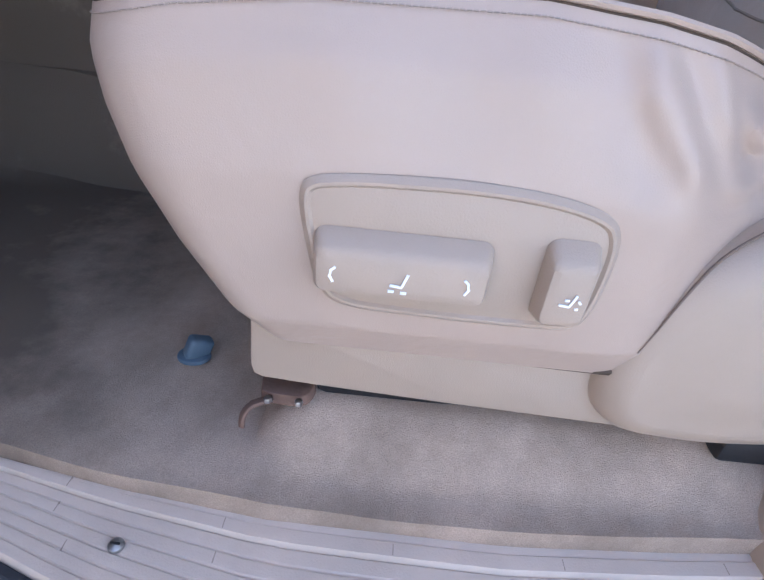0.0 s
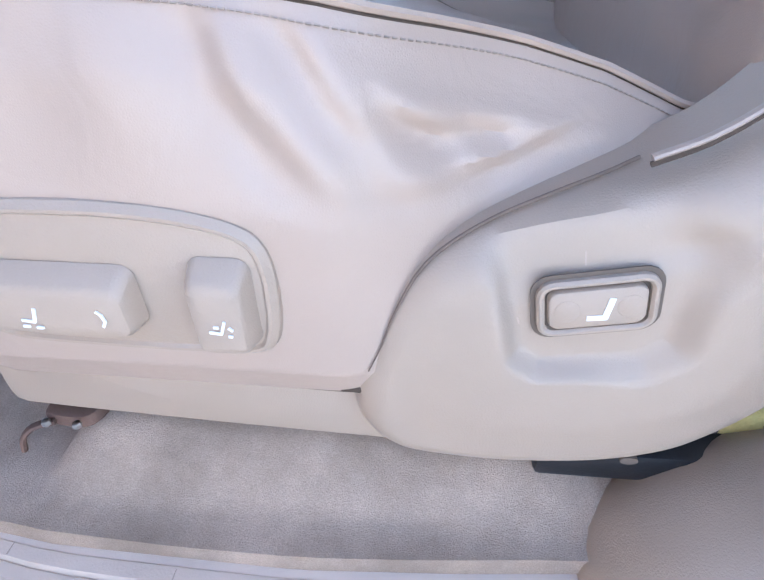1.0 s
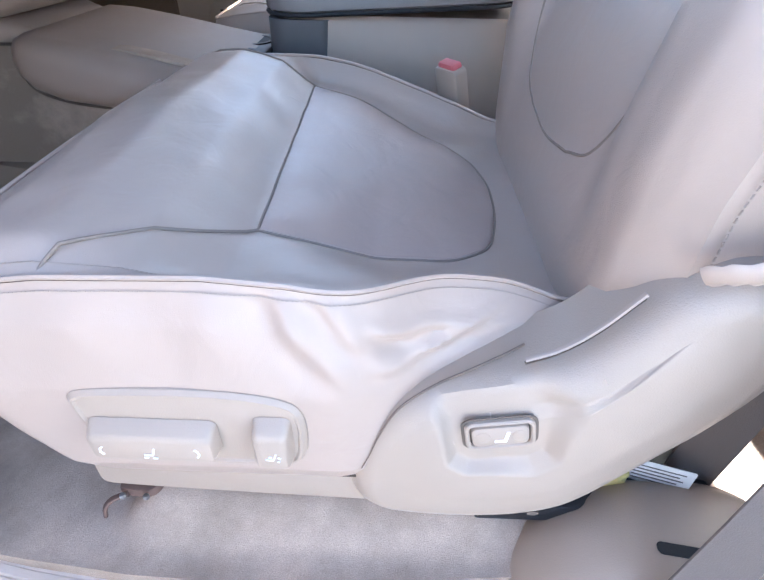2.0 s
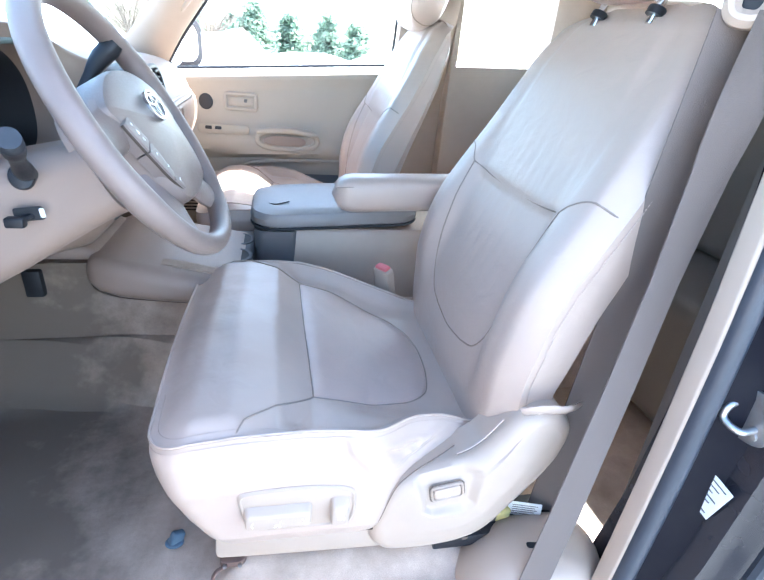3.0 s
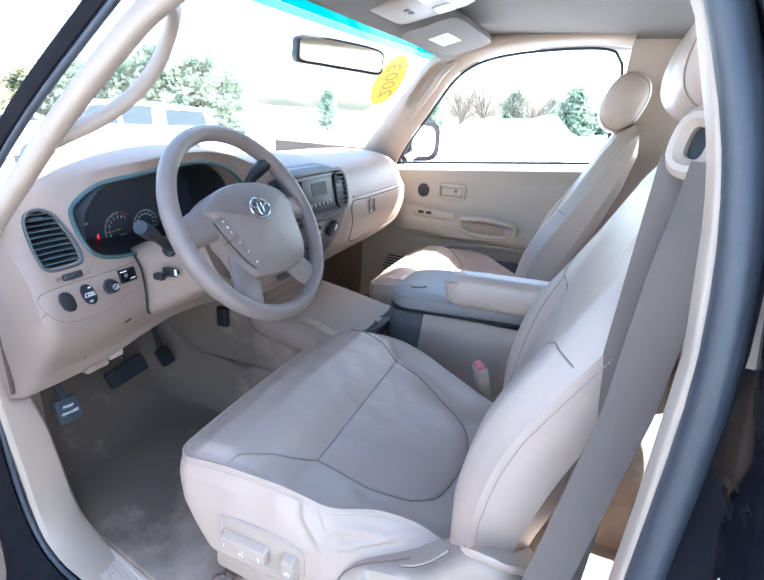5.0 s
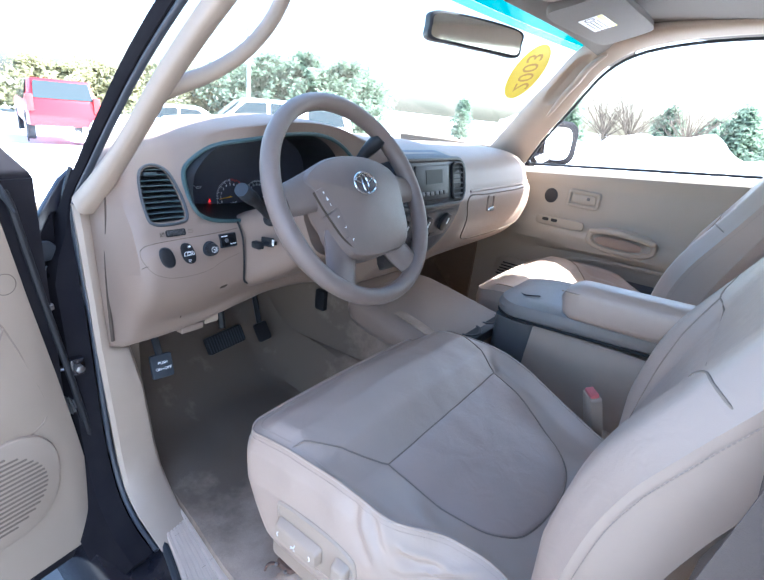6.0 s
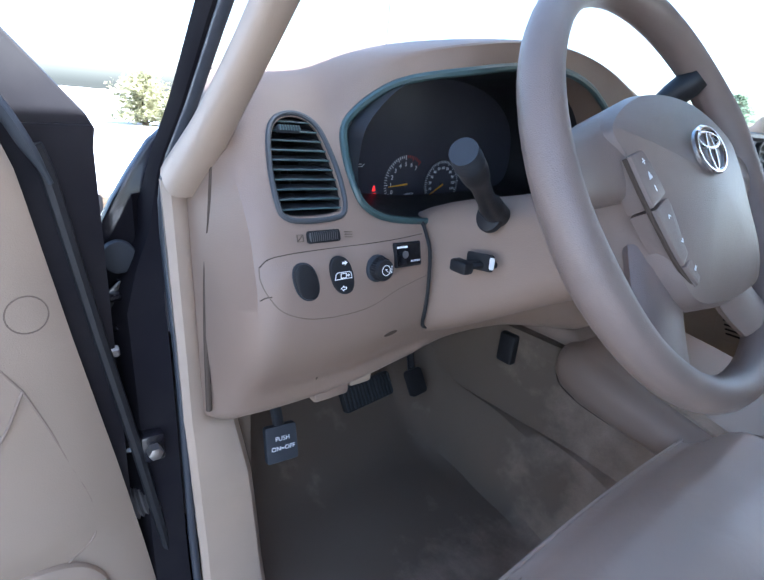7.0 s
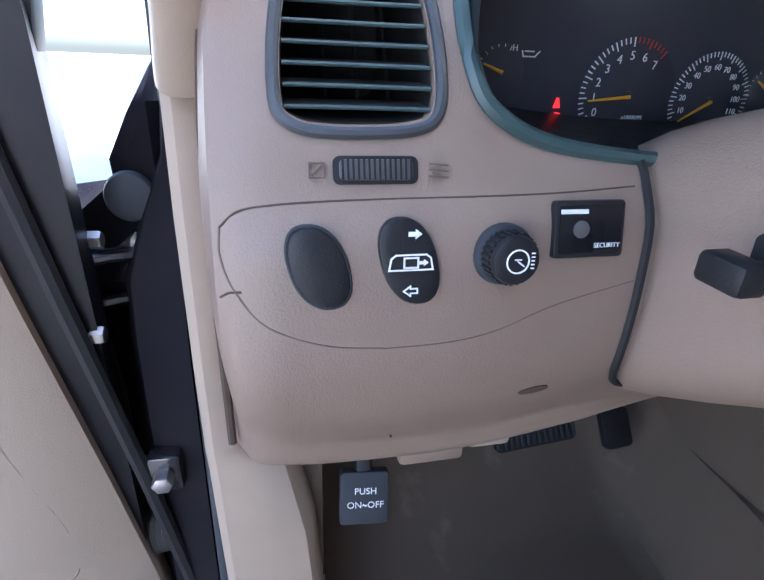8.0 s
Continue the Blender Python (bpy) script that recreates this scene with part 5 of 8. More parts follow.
def dash_keys(y):
    i = int(np.clip(np.searchsorted(_ys, y) - 1, 0, len(_ys) - 2))
    f = (y - _ys[i]) / (_ys[i + 1] - _ys[i])
    h = _ys[i + 1] - _ys[i]
    a, b = max(i - 1, 0), min(i + 2, len(_ys) - 1)
    d = (_pf[i + 1] - _pf[i]) / h
    d0 = d if a == i else 0.5 * (d + (_pf[i] - _pf[a]) / (_ys[i] - _ys[a]))
    d1 = d if b == i + 1 else 0.5 * (d + (_pf[b] - _pf[i + 1]) / (_ys[b] - _ys[i + 1]))
    d0, d1 = np.where(np.abs(d0) > 2.5 * np.abs(d), 2.5 * d, d0), np.where(np.abs(d1) > 2.5 * np.abs(d), 2.5 * d, d1)
    return _pf[i] * (2 * f ** 3 - 3 * f * f + 1) + h * d0 * (f ** 3 - 2 * f * f + f) + _pf[i + 1] * (3 * f * f - 2 * f ** 3) + h * d1 * (f ** 3 - f * f)


def face(y, z):
    """Place and surface frame on the dashboard's face (x axis towards the passenger, z axis out of the face)."""
    k = dash_keys(y)[3:12]
    pr = spline([tuple(p) for p in k], 60)
    best = min(range(59), key=lambda i: abs(pr[i][1] - z) + (0 if pr[i][1] >= z >= pr[i + 1][1] or pr[i][1] <= z <= pr[i + 1][1] else 0.05))
    a, b = pr[best], pr[best + 1]
    f = 0 if abs(b[1] - a[1]) < 1e-6 else min(1, max(0, (z - a[1]) / (b[1] - a[1])))
    x = a[0] + (b[0] - a[0]) * f
    up = Vector((a[0] - b[0], 0, a[1] - b[1]))
    if up.z < 0:
        up = -up
    return frame_at((x, y, z), (0, 1, 0), up)


dash = thing("dashboard", "brown-beige moulded dashboard with vents, gauges and glove box", "dashboard")
dys = sorted(set(np.round(np.concatenate([np.linspace(-0.034, 0.6, 90), np.linspace(0.6, 1.592, 70)]), 4)))
rings = []
for y in dys:
    k = dash_keys(y)
    pr = [tuple(p) for p in spline([tuple(p) for p in k], 66)]
    rings.append([(x, y, z) for x, z in pr] + [(-0.66, y, 0.40), (-0.66, y, 0.60)])
shell = part("shell", loft(rings), PLASTIC_DASH, dash)

# instrument opening
co = [(0.092, 0.618), (0.105, 0.596), (0.148, 0.581), (0.25, 0.573), (0.36, 0.575), (0.43, 0.580), (0.462, 0.60), (0.470, 0.64), (0.455, 0.69), (0.41, 0.727), (0.34, 0.745), (0.26, 0.743), (0.20, 0.733), (0.140, 0.715), (0.101, 0.68), (0.091, 0.65)]
co = [tuple(p) for p in spline(co, 80, closed=True)]
cin = inset(co, 0.010)
cutter = loft([[(-0.08, y, z) for y, z in co], [(-0.225, y, z) for y, z in co], [(-0.352, y, z) for y, z in cin]])
vent_out = [(0.008, 0.601), (0.014, 0.5915), (0.03, 0.5885), (0.062, 0.5895), (0.075, 0.595), (0.0785, 0.611), (0.0765, 0.642), (0.070, 0.668), (0.054, 0.678), (0.034, 0.676), (0.019, 0.663), (0.010, 0.632)]
vent_out = [tuple(p) for p in spline(vent_out, 60, closed=True)]
vin = inset(vent_out, 0.003)
vcut = loft([[(-0.12, y, z) for y, z in vin], [(-0.40, y, z) for y, z in vin]])
endcut = loft([[(-0.375, -0.35, z), (-1.3, -0.35, z), (-1.3, 0.26, z), (-0.375, 0.004, z)] for z in (0.40, 1.0)])
cut(shell, cutter, vcut, endcut)

part("gauge_board", loft([[(-0.3505, y, z) for y, z in cin], [(-0.3464, y, z) for y, z in cin]]), DIAL, dash, "black instrument face")
hood = inset(co, 0.0012)
part("instrument_hood", loft([[(-0.238, y, z) for y, z in hood], [(-0.300, y, z) for y, z in inset(hood, 0.006)], [(-0.3455, y, z) for y, z in inset(hood, 0.011)]], cap0=False, cap1=False), BLACK, dash, "black inner walls of the instrument hood")
rim = []
for j, (y, z) in enumerate(co):
    rim.append(Vector((face(y, z).translation.x + 0.0005, y, z)))
part("gauge_bezel", tube(rim, 0.0042, 8, closed=True), TEAL, dash, "dark teal instrument surround")
GX = -0.3460


def gauge(cy, cz, r, marks, a0, a1, needle, sz, red_from=99):
    mg = frame_at((GX, cy, cz), (0, 1, 0), (0, 0, 1))
    g = part("gauge_dial", plate(oval(2 * r, 2 * r, 36), mg, 0.0008, 0.0003), DIAL, dash)
    tick = []
    n = (len(marks) - 1) * 4
    for k in range(n + 1):
        a = radians(a0 + (a1 - a0) * k / n)
        r0 = r * (0.86 if k % 4 == 0 else 0.92)
        tick.append((r0 * math.cos(a), r0 * math.sin(a), r * math.cos(a), r * math.sin(a)))
    for k, tk in enumerate(tick):
        strokes([tk], r * 0.022, mg @ Matrix.Translation((0, 0, 0.001)), TICK_RED if k > red_from * 4 else WHITE, g, "tick")
    for k, t in enumerate(marks):
        a = radians(a0 + (a1 - a0) * k / (len(marks) - 1))
        if t:
            letters(t, sz, mg @ Matrix.Translation((r * 0.70 * math.cos(a), r * 0.70 * math.sin(a), 0.001)), WHITE, g, "numeral")
    a = radians(needle)
    part("needle", tube([mg @ Vector((0, 0, 0.004)), mg @ Vector((r * 0.86 * math.cos(a), r * 0.86 * math.sin(a), 0.004))], [0.0013, 0.0006], 6), NEEDLE, g, "orange needle")
    part("needle_cap", plate(oval(r * 0.20, r * 0.20, 18), mg @ Matrix.Translation((0, 0, 0.001)), 0.002, 0.001), DIAL, g)
    return g


gauge(0.248, 0.6000, 0.0365, ["0", "1", "2", "3", "4", "5", "6", "7"], 205, 52, 186, 0.0078, 5)
gauge(0.315, 0.5985, 0.0320, ["", "10", "20", "30", "40", "50", "60", "70", "80", "90", "100", "110", ""], 218, -38, 210, 0.0056)
gauge(0.152, 0.612, 0.0165, ["", "", ""], 200, 70, 160, 0.005)
letters("H", 0.0052, frame_at((GX + 0.0012, 0.160, 0.6265), (0, 1, 0), (0, 0, 1)), WHITE, dash)
gauge(0.362, 0.606, 0.0165, ["", "", "", ""], 190, 40, 150, 0.005)
letters("H", 0.0052, frame_at((GX + 0.0012, 0.147, 0.5975), (0, 1, 0), (0, 0, 1)), WHITE, dash)
strokes([(-0.004, 0, 0.004, 0), (0, 0, 0, 0.006), (0, 0.003, 0.003, 0.003)], 0.0008, frame_at((GX + 0.0012, 0.151, 0.588), (0, 1, 0), (0, 0, 1)), WHITE, dash, "coolant_symbol")
strokes([(-0.005, 0, 0.003, 0), (0.003, 0, 0.006, 0.003), (-0.005, 0, -0.006, 0.003), (-0.004, 0.003, 0.002, 0.003)], 0.0008, frame_at((GX + 0.0012, 0.171, 0.622), (0, 1, 0), (0, 0, 1)), WHITE, dash, "oil_symbol")
mw = frame_at((GX, 0.196, 0.5835), (0, 1, 0), (0, 0, 1))
part("warning_lamp", plate(oval(0.0060, 0.0036, 12), mw @ Matrix.Translation((0.001, 0.0035, 0)), 0.001), LAMP_RED, dash, "lit red warning lamp")
part("warning_lamp", plate([(-0.0024, -0.003), (0.0024, -0.003), (0.0008, 0.0035), (-0.0008, 0.0035)], mw @ Matrix.Translation((0, 0.011, 0)), 0.001), LAMP_RED, dash, "lit red warning lamp")
letters("x1000RPM", 0.0038, frame_at((GX + 0.0012, 0.255, 0.5865), (0, 1, 0), (0, 0, 1)), WHITE, dash)

# driver's vent
vent = thing("air_vent", "black slatted air vent in the dashboard", "air vent", "air vents")
vr = [Vector((face(y, z).translation.x + 0.0005, y, z)) for y, z in vent_out]
part("vent_frame", tube(vr, 0.0027, 8, closed=True), VENT, vent)
vy = lambda z: ([y for y, zz in vin if abs(zz - z) < 0.006] or [0.0, 0.08])
for k in range(10):
    z = 0.5970 + 0.0081 * k
    ya, yb = min(vy(z)) + 0.001, max(vy(z)) - 0.001
    rings = []
    for y in np.linspace(ya, yb, 9):
        xo = face(y, z).translation.x - 0.003 - 0.003 * (1 - ((y - 0.042) / 0.04) ** 2)
        rings.append([(xo + a, y, z + b) for a, b in ((0.0022, 0.0001), (0.0010, 0.0012), (-0.018, 0.0026), (-0.018, 0.0016), (0.0008, -0.0004))])
    sl = part("slat", loft(rings), VENT, vent)
    part("slat_lip", tube([(r[0][0] - 0.0004, r[0][1], r[0][2] + 0.0006) for r in rings], 0.0009, 6), TEAL, sl, "teal-grey slat edge")
duct = inset(vin, 0.0008)
part("duct", loft([[(face(y, z).translation.x - 0.004, y, z) for y, z in duct], [(-0.365, y, z) for y, z in duct]], cap0=False, cap1=False), DARK, vent, "dark duct walls")
part("vent_back", loft([[(-0.365, y, z) for y, z in vin], [(-0.375, y, z) for y, z in vin]]), DARK, vent)
for y in (0.018, 0.034, 0.050, 0.066):
    part("vane", tube([(-0.285, y, 0.594), (-0.330, y, 0.664)], 0.0012, 5), DARK, vent)
zt = 0.5970 + 0.0081 * 8
mth = frame_at((face(0.04, zt).translation.x - 0.002, 0.038, zt + 0.002), (0, 1, 0), (-0.5, 0, 1))
th_ = part("vent_thumb", plate(rrect(0.024, 0.006, 0.002), mth, 0.005, 0.001), RUBBER, vent)
for k in range(8):
    part("thumb_rib", plate(rrect(0.0010, 0.0055, 0.0003, 1), mth @ Matrix.Translation((-0.0098 + 0.0028 * k, 0, 0.005)), 0.0008), TEAL, th_)

# thumb wheel with its two marks
mt = face(0.048, 0.5745)
tw = thing("vent_wheel", "ribbed black vent thumb wheel", "control")
part("slot", plate(rrect(0.036, 0.0115, 0.003), mt, 0.0012), DARK, tw)
part("wheel", plate(rrect(0.031, 0.0085, 0.002), mt, 0.0032, 0.001), GREY, tw)
for k in range(14):
    part("rib", plate(rrect(0.0009, 0.0085, 0.0003, 1), mt @ Matrix.Translation((-0.0143 + 0.0022 * k, 0, 0.003)), 0.0008), BLACK, tw)
strokes([(-0.0275, -0.003, -0.0275, 0.003), (-0.0275, 0.003, -0.0215, 0.003), (-0.0215, 0.003, -0.0215, -0.003), (-0.0215, -0.003, -0.0275, -0.003), (-0.0265, -0.002, -0.0225, 0.002)], 0.0006, mt, SEAM, tw, "closed_symbol", 0.0008)
strokes([(0.023 + 0.0, 0.0025 - 0.0025 * k, 0.031, 0.0018 - 0.0025 * k) for k in range(3)], 0.0006, mt @ Matrix.Translation((0, 0, 0.0012)), SEAM, tw, "open_symbol", 0.0008)


def face_line(pts, n, r=0.0006, lift=-0.0003):
    return tube([face(y, z).translation + face(y, z).to_3x3() @ Vector((0, 0, lift)) for y, z in spline(pts, n)], r, 6)


# parting lines of the switch panel and the knee bolster
part("parting_line", face_line([(0.176, 0.566), (0.13, 0.5645), (0.08, 0.5640), (0.03, 0.5628), (0.004, 0.5612), (-0.009, 0.5585), (-0.0165, 0.552)], 50, 0.0006), GROOVE, dash)
# shading of the raised panel's soft lower fold, drawn as dark lines
part("crease", face_line([(-0.0165, 0.552), (-0.0168, 0.541), (-0.012, 0.528), (0.0, 0.513), (0.025, 0.502), (0.052, 0.4985)], 40, 0.0005, -0.0002), SOFT_SHADE, dash)
part("crease", face_line([(0.052, 0.4985), (0.08, 0.4992), (0.105, 0.503), (0.135, 0.513), (0.178, 0.522)], 40, 0.0004, -0.0002), SOFT_SHADE, dash)
part("parting_line", face_line([(-0.018, 0.5235), (-0.014, 0.5265), (-0.009, 0.5275)], 12), GROOVE, dash)
part("parting_line", face_line([(0.008, 0.374), (0.010, 0.388), (0.014, 0.393)], 8, 0.001), GROOVE, dash)

part("parting_line", face_line([(0.064, 0.372), (0.070, 0.382), (0.072, 0.394), (0.070, 0.402)], 10, 0.001), GROOVE, dash)

# dark bar that paints the shadow in the gap beside the pillar trim
part("end_gap_shade", tube(spline([(-0.316, -0.0325, 0.36), (-0.3155, -0.0325, 0.45), (-0.312, -0.0315, 0.52), (-0.305, -0.029, 0.57), (-0.305, -0.026, 0.61), (-0.310, -0.022, 0.64)], 30), 0.0032, 8), GROOVE, dash)

# blank, mirror switch, dimmer knob, alarm panel
bl = thing("blank_cover", "oval black blanking cover in the dashboard", "cover")
tilt_o = lambda w, h: [(x - y * 0.24, y) for x, y in oval(w, h, 34, 2.3)]
part("cap", plate(tilt_o(0.0235, 0.0345), face(0.0225, 0.538), 0.0035, 0.0025, 0.001), BLACK, bl)
part("rim", frame_ring(tilt_o(0.0255, 0.0365), face(0.0225, 0.538), 0.0016, 0.0014), RUBBER, bl)
ms = thing("window_switch", "oval black sliding rear window switch with white arrows", "switch")
mm = face(0.0605, 0.5395)
part("cap", plate(tilt_o(0.0250, 0.038), mm, 0.003, 0.0015, 0.0006), BLACK, ms)
mk = mm @ Matrix.Translation((0, 0, 0.0037))


def arrow(cx, cy, sg, s=1.0):
    pts = [(-3, -1), (0, -1), (0, -2.2), (3, 0), (0, 2.2), (0, 1), (-3, 1)]
    return [(cx + sg * x * 0.001 * s, cy + y * 0.001 * s) for x, y in pts]


def outline_strokes(o):
    return [(*a, *b) for a, b in zip(o, o[1:] + o[:1])]


part("arrow_symbol", plate(arrow(0.0015, 0.0122, 1), mk, 0.0003), WHITE, ms, flat=True)
strokes(outline_strokes(arrow(0.0, -0.0122, -1)), 0.0006, mk, WHITE, ms, "arrow_symbol")
strokes(outline_strokes([(-0.0095, -0.003), (0.0095, -0.003), (0.0085, 0.002), (0.0065, 0.0035), (-0.0065, 0.0035), (-0.0085, 0.002)]) + outline_strokes([(-0.003, -0.002), (0.003, -0.002), (0.003, 0.0022), (-0.003, 0.0022)]), 0.0007, mk, WHITE, ms, "window_symbol")
part("arrow_symbol", plate(arrow(0.0055, 0.0, 1, 0.7), mk, 0.0003), WHITE, ms, flat=True)
kn = thing("dimmer_knob", "round black cruise and dimmer knob with a white symbol", "knob")
mk = face(0.103, 0.541)
part("collar", plate(oval(0.0275, 0.0275, 32), mk, 0.004, 0.0015), RUBBER, kn)
part("knob", plate(oval(0.0215, 0.0215, 32), mk, 0.0155, 0.0025), BLACK, kn)
for k in range(26):
    a = 2 * math.pi * k / 26
    part("rib", moved(box(-0.0006, 0.0006, -0.0008, 0.0008, 0.004, 0.012, 0.0), mk @ Matrix.Rotation(a, 4, "Z") @ Matrix.Translation((0, 0.0107, 0))), BLACK, kn)
mk2 = mk @ Matrix.Translation((0, 0, 0.0156))
part("dial_symbol", frame_ring(oval(0.0105, 0.0105, 24), mk2, 0.0007, 0.0005), WHITE, kn)
strokes([(0, 0, 0.0028, -0.002), (-0.0012, 0.0008, 0.0012, 0.0008)] + [(0.0062, -0.003 + 0.0016 * k, 0.0070, -0.003 + 0.0016 * k) for k in range(5)], 0.0006, mk2, WHITE, kn, "gauge_symbol")
se = thing("alarm_panel", "small black alarm panel with a lamp and lettering", "panel")
mq = face(0.1455, 0.5495)
part("housing", plate(rrect(0.0355, 0.026, 0.002), mq, 0.004, 0.001), BLACK, se)
part("lens", plate(rrect(0.031, 0.0215, 0.001), mq @ Matrix.Translation((0, 0, 0.004)), 0.0006), mat("black_gloss", (0.01, 0.01, 0.012), 0.12), se)
part("lamp", plate(oval(0.008, 0.008, 18), mq @ Matrix.Translation((-0.005, 0.000, 0.0045)), 0.001, 0.0005), GREY, se)
strokes([(-0.0145, 0.0080, -0.003, 0.0080)], 0.0020, mq @ Matrix.Translation((0, 0, 0.0047)), WHITE, se, "maker_bar")
letters("SECURITY", 0.0030, mq @ Matrix.Translation((0.0085, -0.0075, 0.0047)), WHITE, se)

# release slot and underside panels
mr = face(0.137, 0.4585) @ Matrix.Rotation(radians(12), 4, "Z")
part("release_slot", plate(oval(0.017, 0.0058, 24, 2.0), mr, 0.0006), GROOVE, dash)
up = thing("lower_panel", "beige lower panel edge with clips below the dashboard", "panel")
part("flap", box(-0.335, -0.285, 0.085, 0.135, 0.346, 0.362, 0.004), PLASTIC_DASH, up)
part("clip", box(-0.335, -0.29, 0.14, 0.175, 0.350, 0.368, 0.004), PLASTIC, up)

# centre stack
cs = thing("centre_stack", "dark grey centre stack with radio, vents and climate dials", "centre stack")
hw_ = [(0.415, 0.085), (0.44, 0.118), (0.48, 0.142), (0.52, 0.156), (0.58, 0.166), (0.66, 0.168), (0.69, 0.155), (0.705, 0.132), (0.714, 0.095)]
sg = []
for z in np.linspace(0.415, 0.714, 26):
    row = []
    for u in np.linspace(-1, 1, 18):
        fm_ = face(0.665 + u * lerp(hw_, z), z)
        row.append(fm_.translation + fm_.to_3x3() @ Vector((0, 0, 0.0035 * smooth01((1 - abs(u)) / 0.12))))
    sg.append(row)
part("stack_panel", solid(sg, 0.012, (-1, 0, 0)), STACK, cs, "dark grey moulded stack panel")
mC = face(0.665, 0.645)
part("surround", frame_ring(rrect(0.33, 0.125, 0.045), mC, 0.012, 0.010), STACK, cs)
part("faceplate", plate(rrect(0.315, 0.112, 0.04), mC, 0.004, 0.002), STACK, cs)
rd = part("radio", plate(rrect(0.155, 0.085, 0.006), mC @ Matrix.Translation((-0.005, 0, 0.004)), 0.006, 0.002), BLACK, cs)
part("display", plate(rrect(0.075, 0.034, 0.002), mC @ Matrix.Translation((0.0, 0.015, 0.0101)), 0.0008), SCREEN, rd, "grey radio display")
for k in range(6):
    part("radio_button", plate(rrect(0.017, 0.010, 0.002), mC @ Matrix.Translation((-0.055 + 0.021 * k, -0.025, 0.010)), 0.002, 0.0008), STACK, rd)
for cx in (-0.118, 0.118):
    v = part("side_vent", frame_ring(rrect(0.062, 0.098, 0.02), mC @ Matrix.Translation((cx, 0, 0.004)), 0.006, 0.008), BLACK, cs)
    part("vent_dark", plate(rrect(0.052, 0.088, 0.018), mC @ Matrix.Translation((cx, 0, 0.004)), 0.001), DARK, v)
    for k in range(6):
        part("slat", plate(rrect(0.052, 0.004, 0.001), mC @ Matrix.Translation((cx, -0.034 + 0.0135 * k, 0.005)), 0.005, 0.001), RUBBER, v)
mH = face(0.665, 0.535)
part("climate_panel", plate(rrect(0.30, 0.085, 0.03), mH, 0.006, 0.003), STACK, cs)
for cx in (-0.095, 0.0, 0.095):
    d = part("climate_dial", plate(oval(0.052, 0.052, 28), mH @ Matrix.Translation((cx, 0.005, 0.006)), 0.012, 0.003), BLACK, cs)
    part("dial_mark", plate(rrect(0.003, 0.018, 0.001, 2), mH @ Matrix.Translation((cx, 0.012, 0.018)), 0.002), WHITE, d)
for k in range(4):
    part("climate_button", plate(rrect(0.024, 0.011, 0.002), mH @ Matrix.Translation((-0.06 + 0.04 * k, -0.032, 0.006)), 0.002, 0.001), BLACK, cs)

# glove box
gb = thing("glove_box", "closed beige glove box lid with a chrome latch", "glove box")
go = [(0.88, 0.592), (1.0, 0.594), (1.2, 0.594), (1.40, 0.592), (1.40, 0.52), (1.36, 0.47), (1.2, 0.45), (1.0, 0.45), (0.90, 0.47), (0.88, 0.53)]
part("lid_gap", tube([face(y, z).translation for y, z in spline(go, 60, closed=True)], 0.0022, 6, closed=True), SEAM, gb)
mG = face(1.02, 0.566)
part("latch_plate", frame_ring(rrect(0.045, 0.05, 0.010), mG, 0.005, 0.005), PLASTIC_DASH, gb)
part("latch", plate(rrect(0.036, 0.012, 0.004), mG @ Matrix.Translation((0, -0.018, 0.001)), 0.008, 0.003), CHROME, gb, "chrome latch")
part("belt_moulding", tube([face(y, 0.606).translation for y in np.linspace(0.90, 1.57, 40)], 0.004, 8), PLASTIC_DASH, dash)

# passenger end vent
ev = thing("air_vent", "black slatted air vent in the dashboard end", "air vent", "air vents")
me = face(1.525, 0.655)
part("vent_frame", frame_ring(oval(0.085, 0.055, 28, 2.6), me, 0.006, 0.006), PLASTIC_DASH, ev)
part("vent_back", plate(oval(0.076, 0.047, 28, 2.6), me, 0.002), DARK, ev)
for k in range(6):
    part("slat", plate(rrect(0.004, 0.042, 0.001), me @ Matrix.Translation((-0.028 + 0.0112 * k, 0, 0.002)), 0.005, 0.001), RUBBER, ev)

# ---- steering column and wheel ----
TW = radians(31)
wax = Vector((math.cos(TW), 0, math.sin(TW)))          # out of the wheel towards the driver
wc = Vector((-0.030, 0.283, 0.652))
mW = frame_at(wc, (0, 1, 0), (-math.sin(TW), 0, math.cos(TW)))
sc = thing("steering_column", "beige steering column shroud with stalks and tilt lever", "steering column")
rings = []
for f in np.linspace(0, 1, 9):
    c = Vector((-0.275, 0.287, 0.499)).lerp(wc - wax * 0.045 + Vector((0, 0, -0.034)), f)
    w, hgt = 0.206 - 0.048 * smooth01(f), 0.160 - 0.055 * smooth01(f)
    mm = frame_at(c, (0, 1, 0), (-math.sin(TW) * f, 0, 1))
    rings.append([mm @ Vector((x, y, 0)) for x, y in rrect(w, hgt, 0.035, 6)])
part("shroud", loft(rings), PLASTIC_DASH, sc)
part("shroud_gap", tube([Vector((face(y, z).translation.x + 0.002, y, z)) for y, z in spline([(0.1825, 0.578), (0.1805, 0.55), (0.1805, 0.51), (0.182, 0.478), (0.187, 0.460), (0.200, 0.449), (0.225, 0.444), (0.255, 0.442)], 36)], 0.0022, 6), DARK, sc)
part("lever_slot", plate(rrect(0.034, 0.017, 0.003), frame_at((-0.150, 0.1855, 0.556), (1, 0, 0.12), (-0.1, 0.1, 1)), 0.0015), DARK, sc)
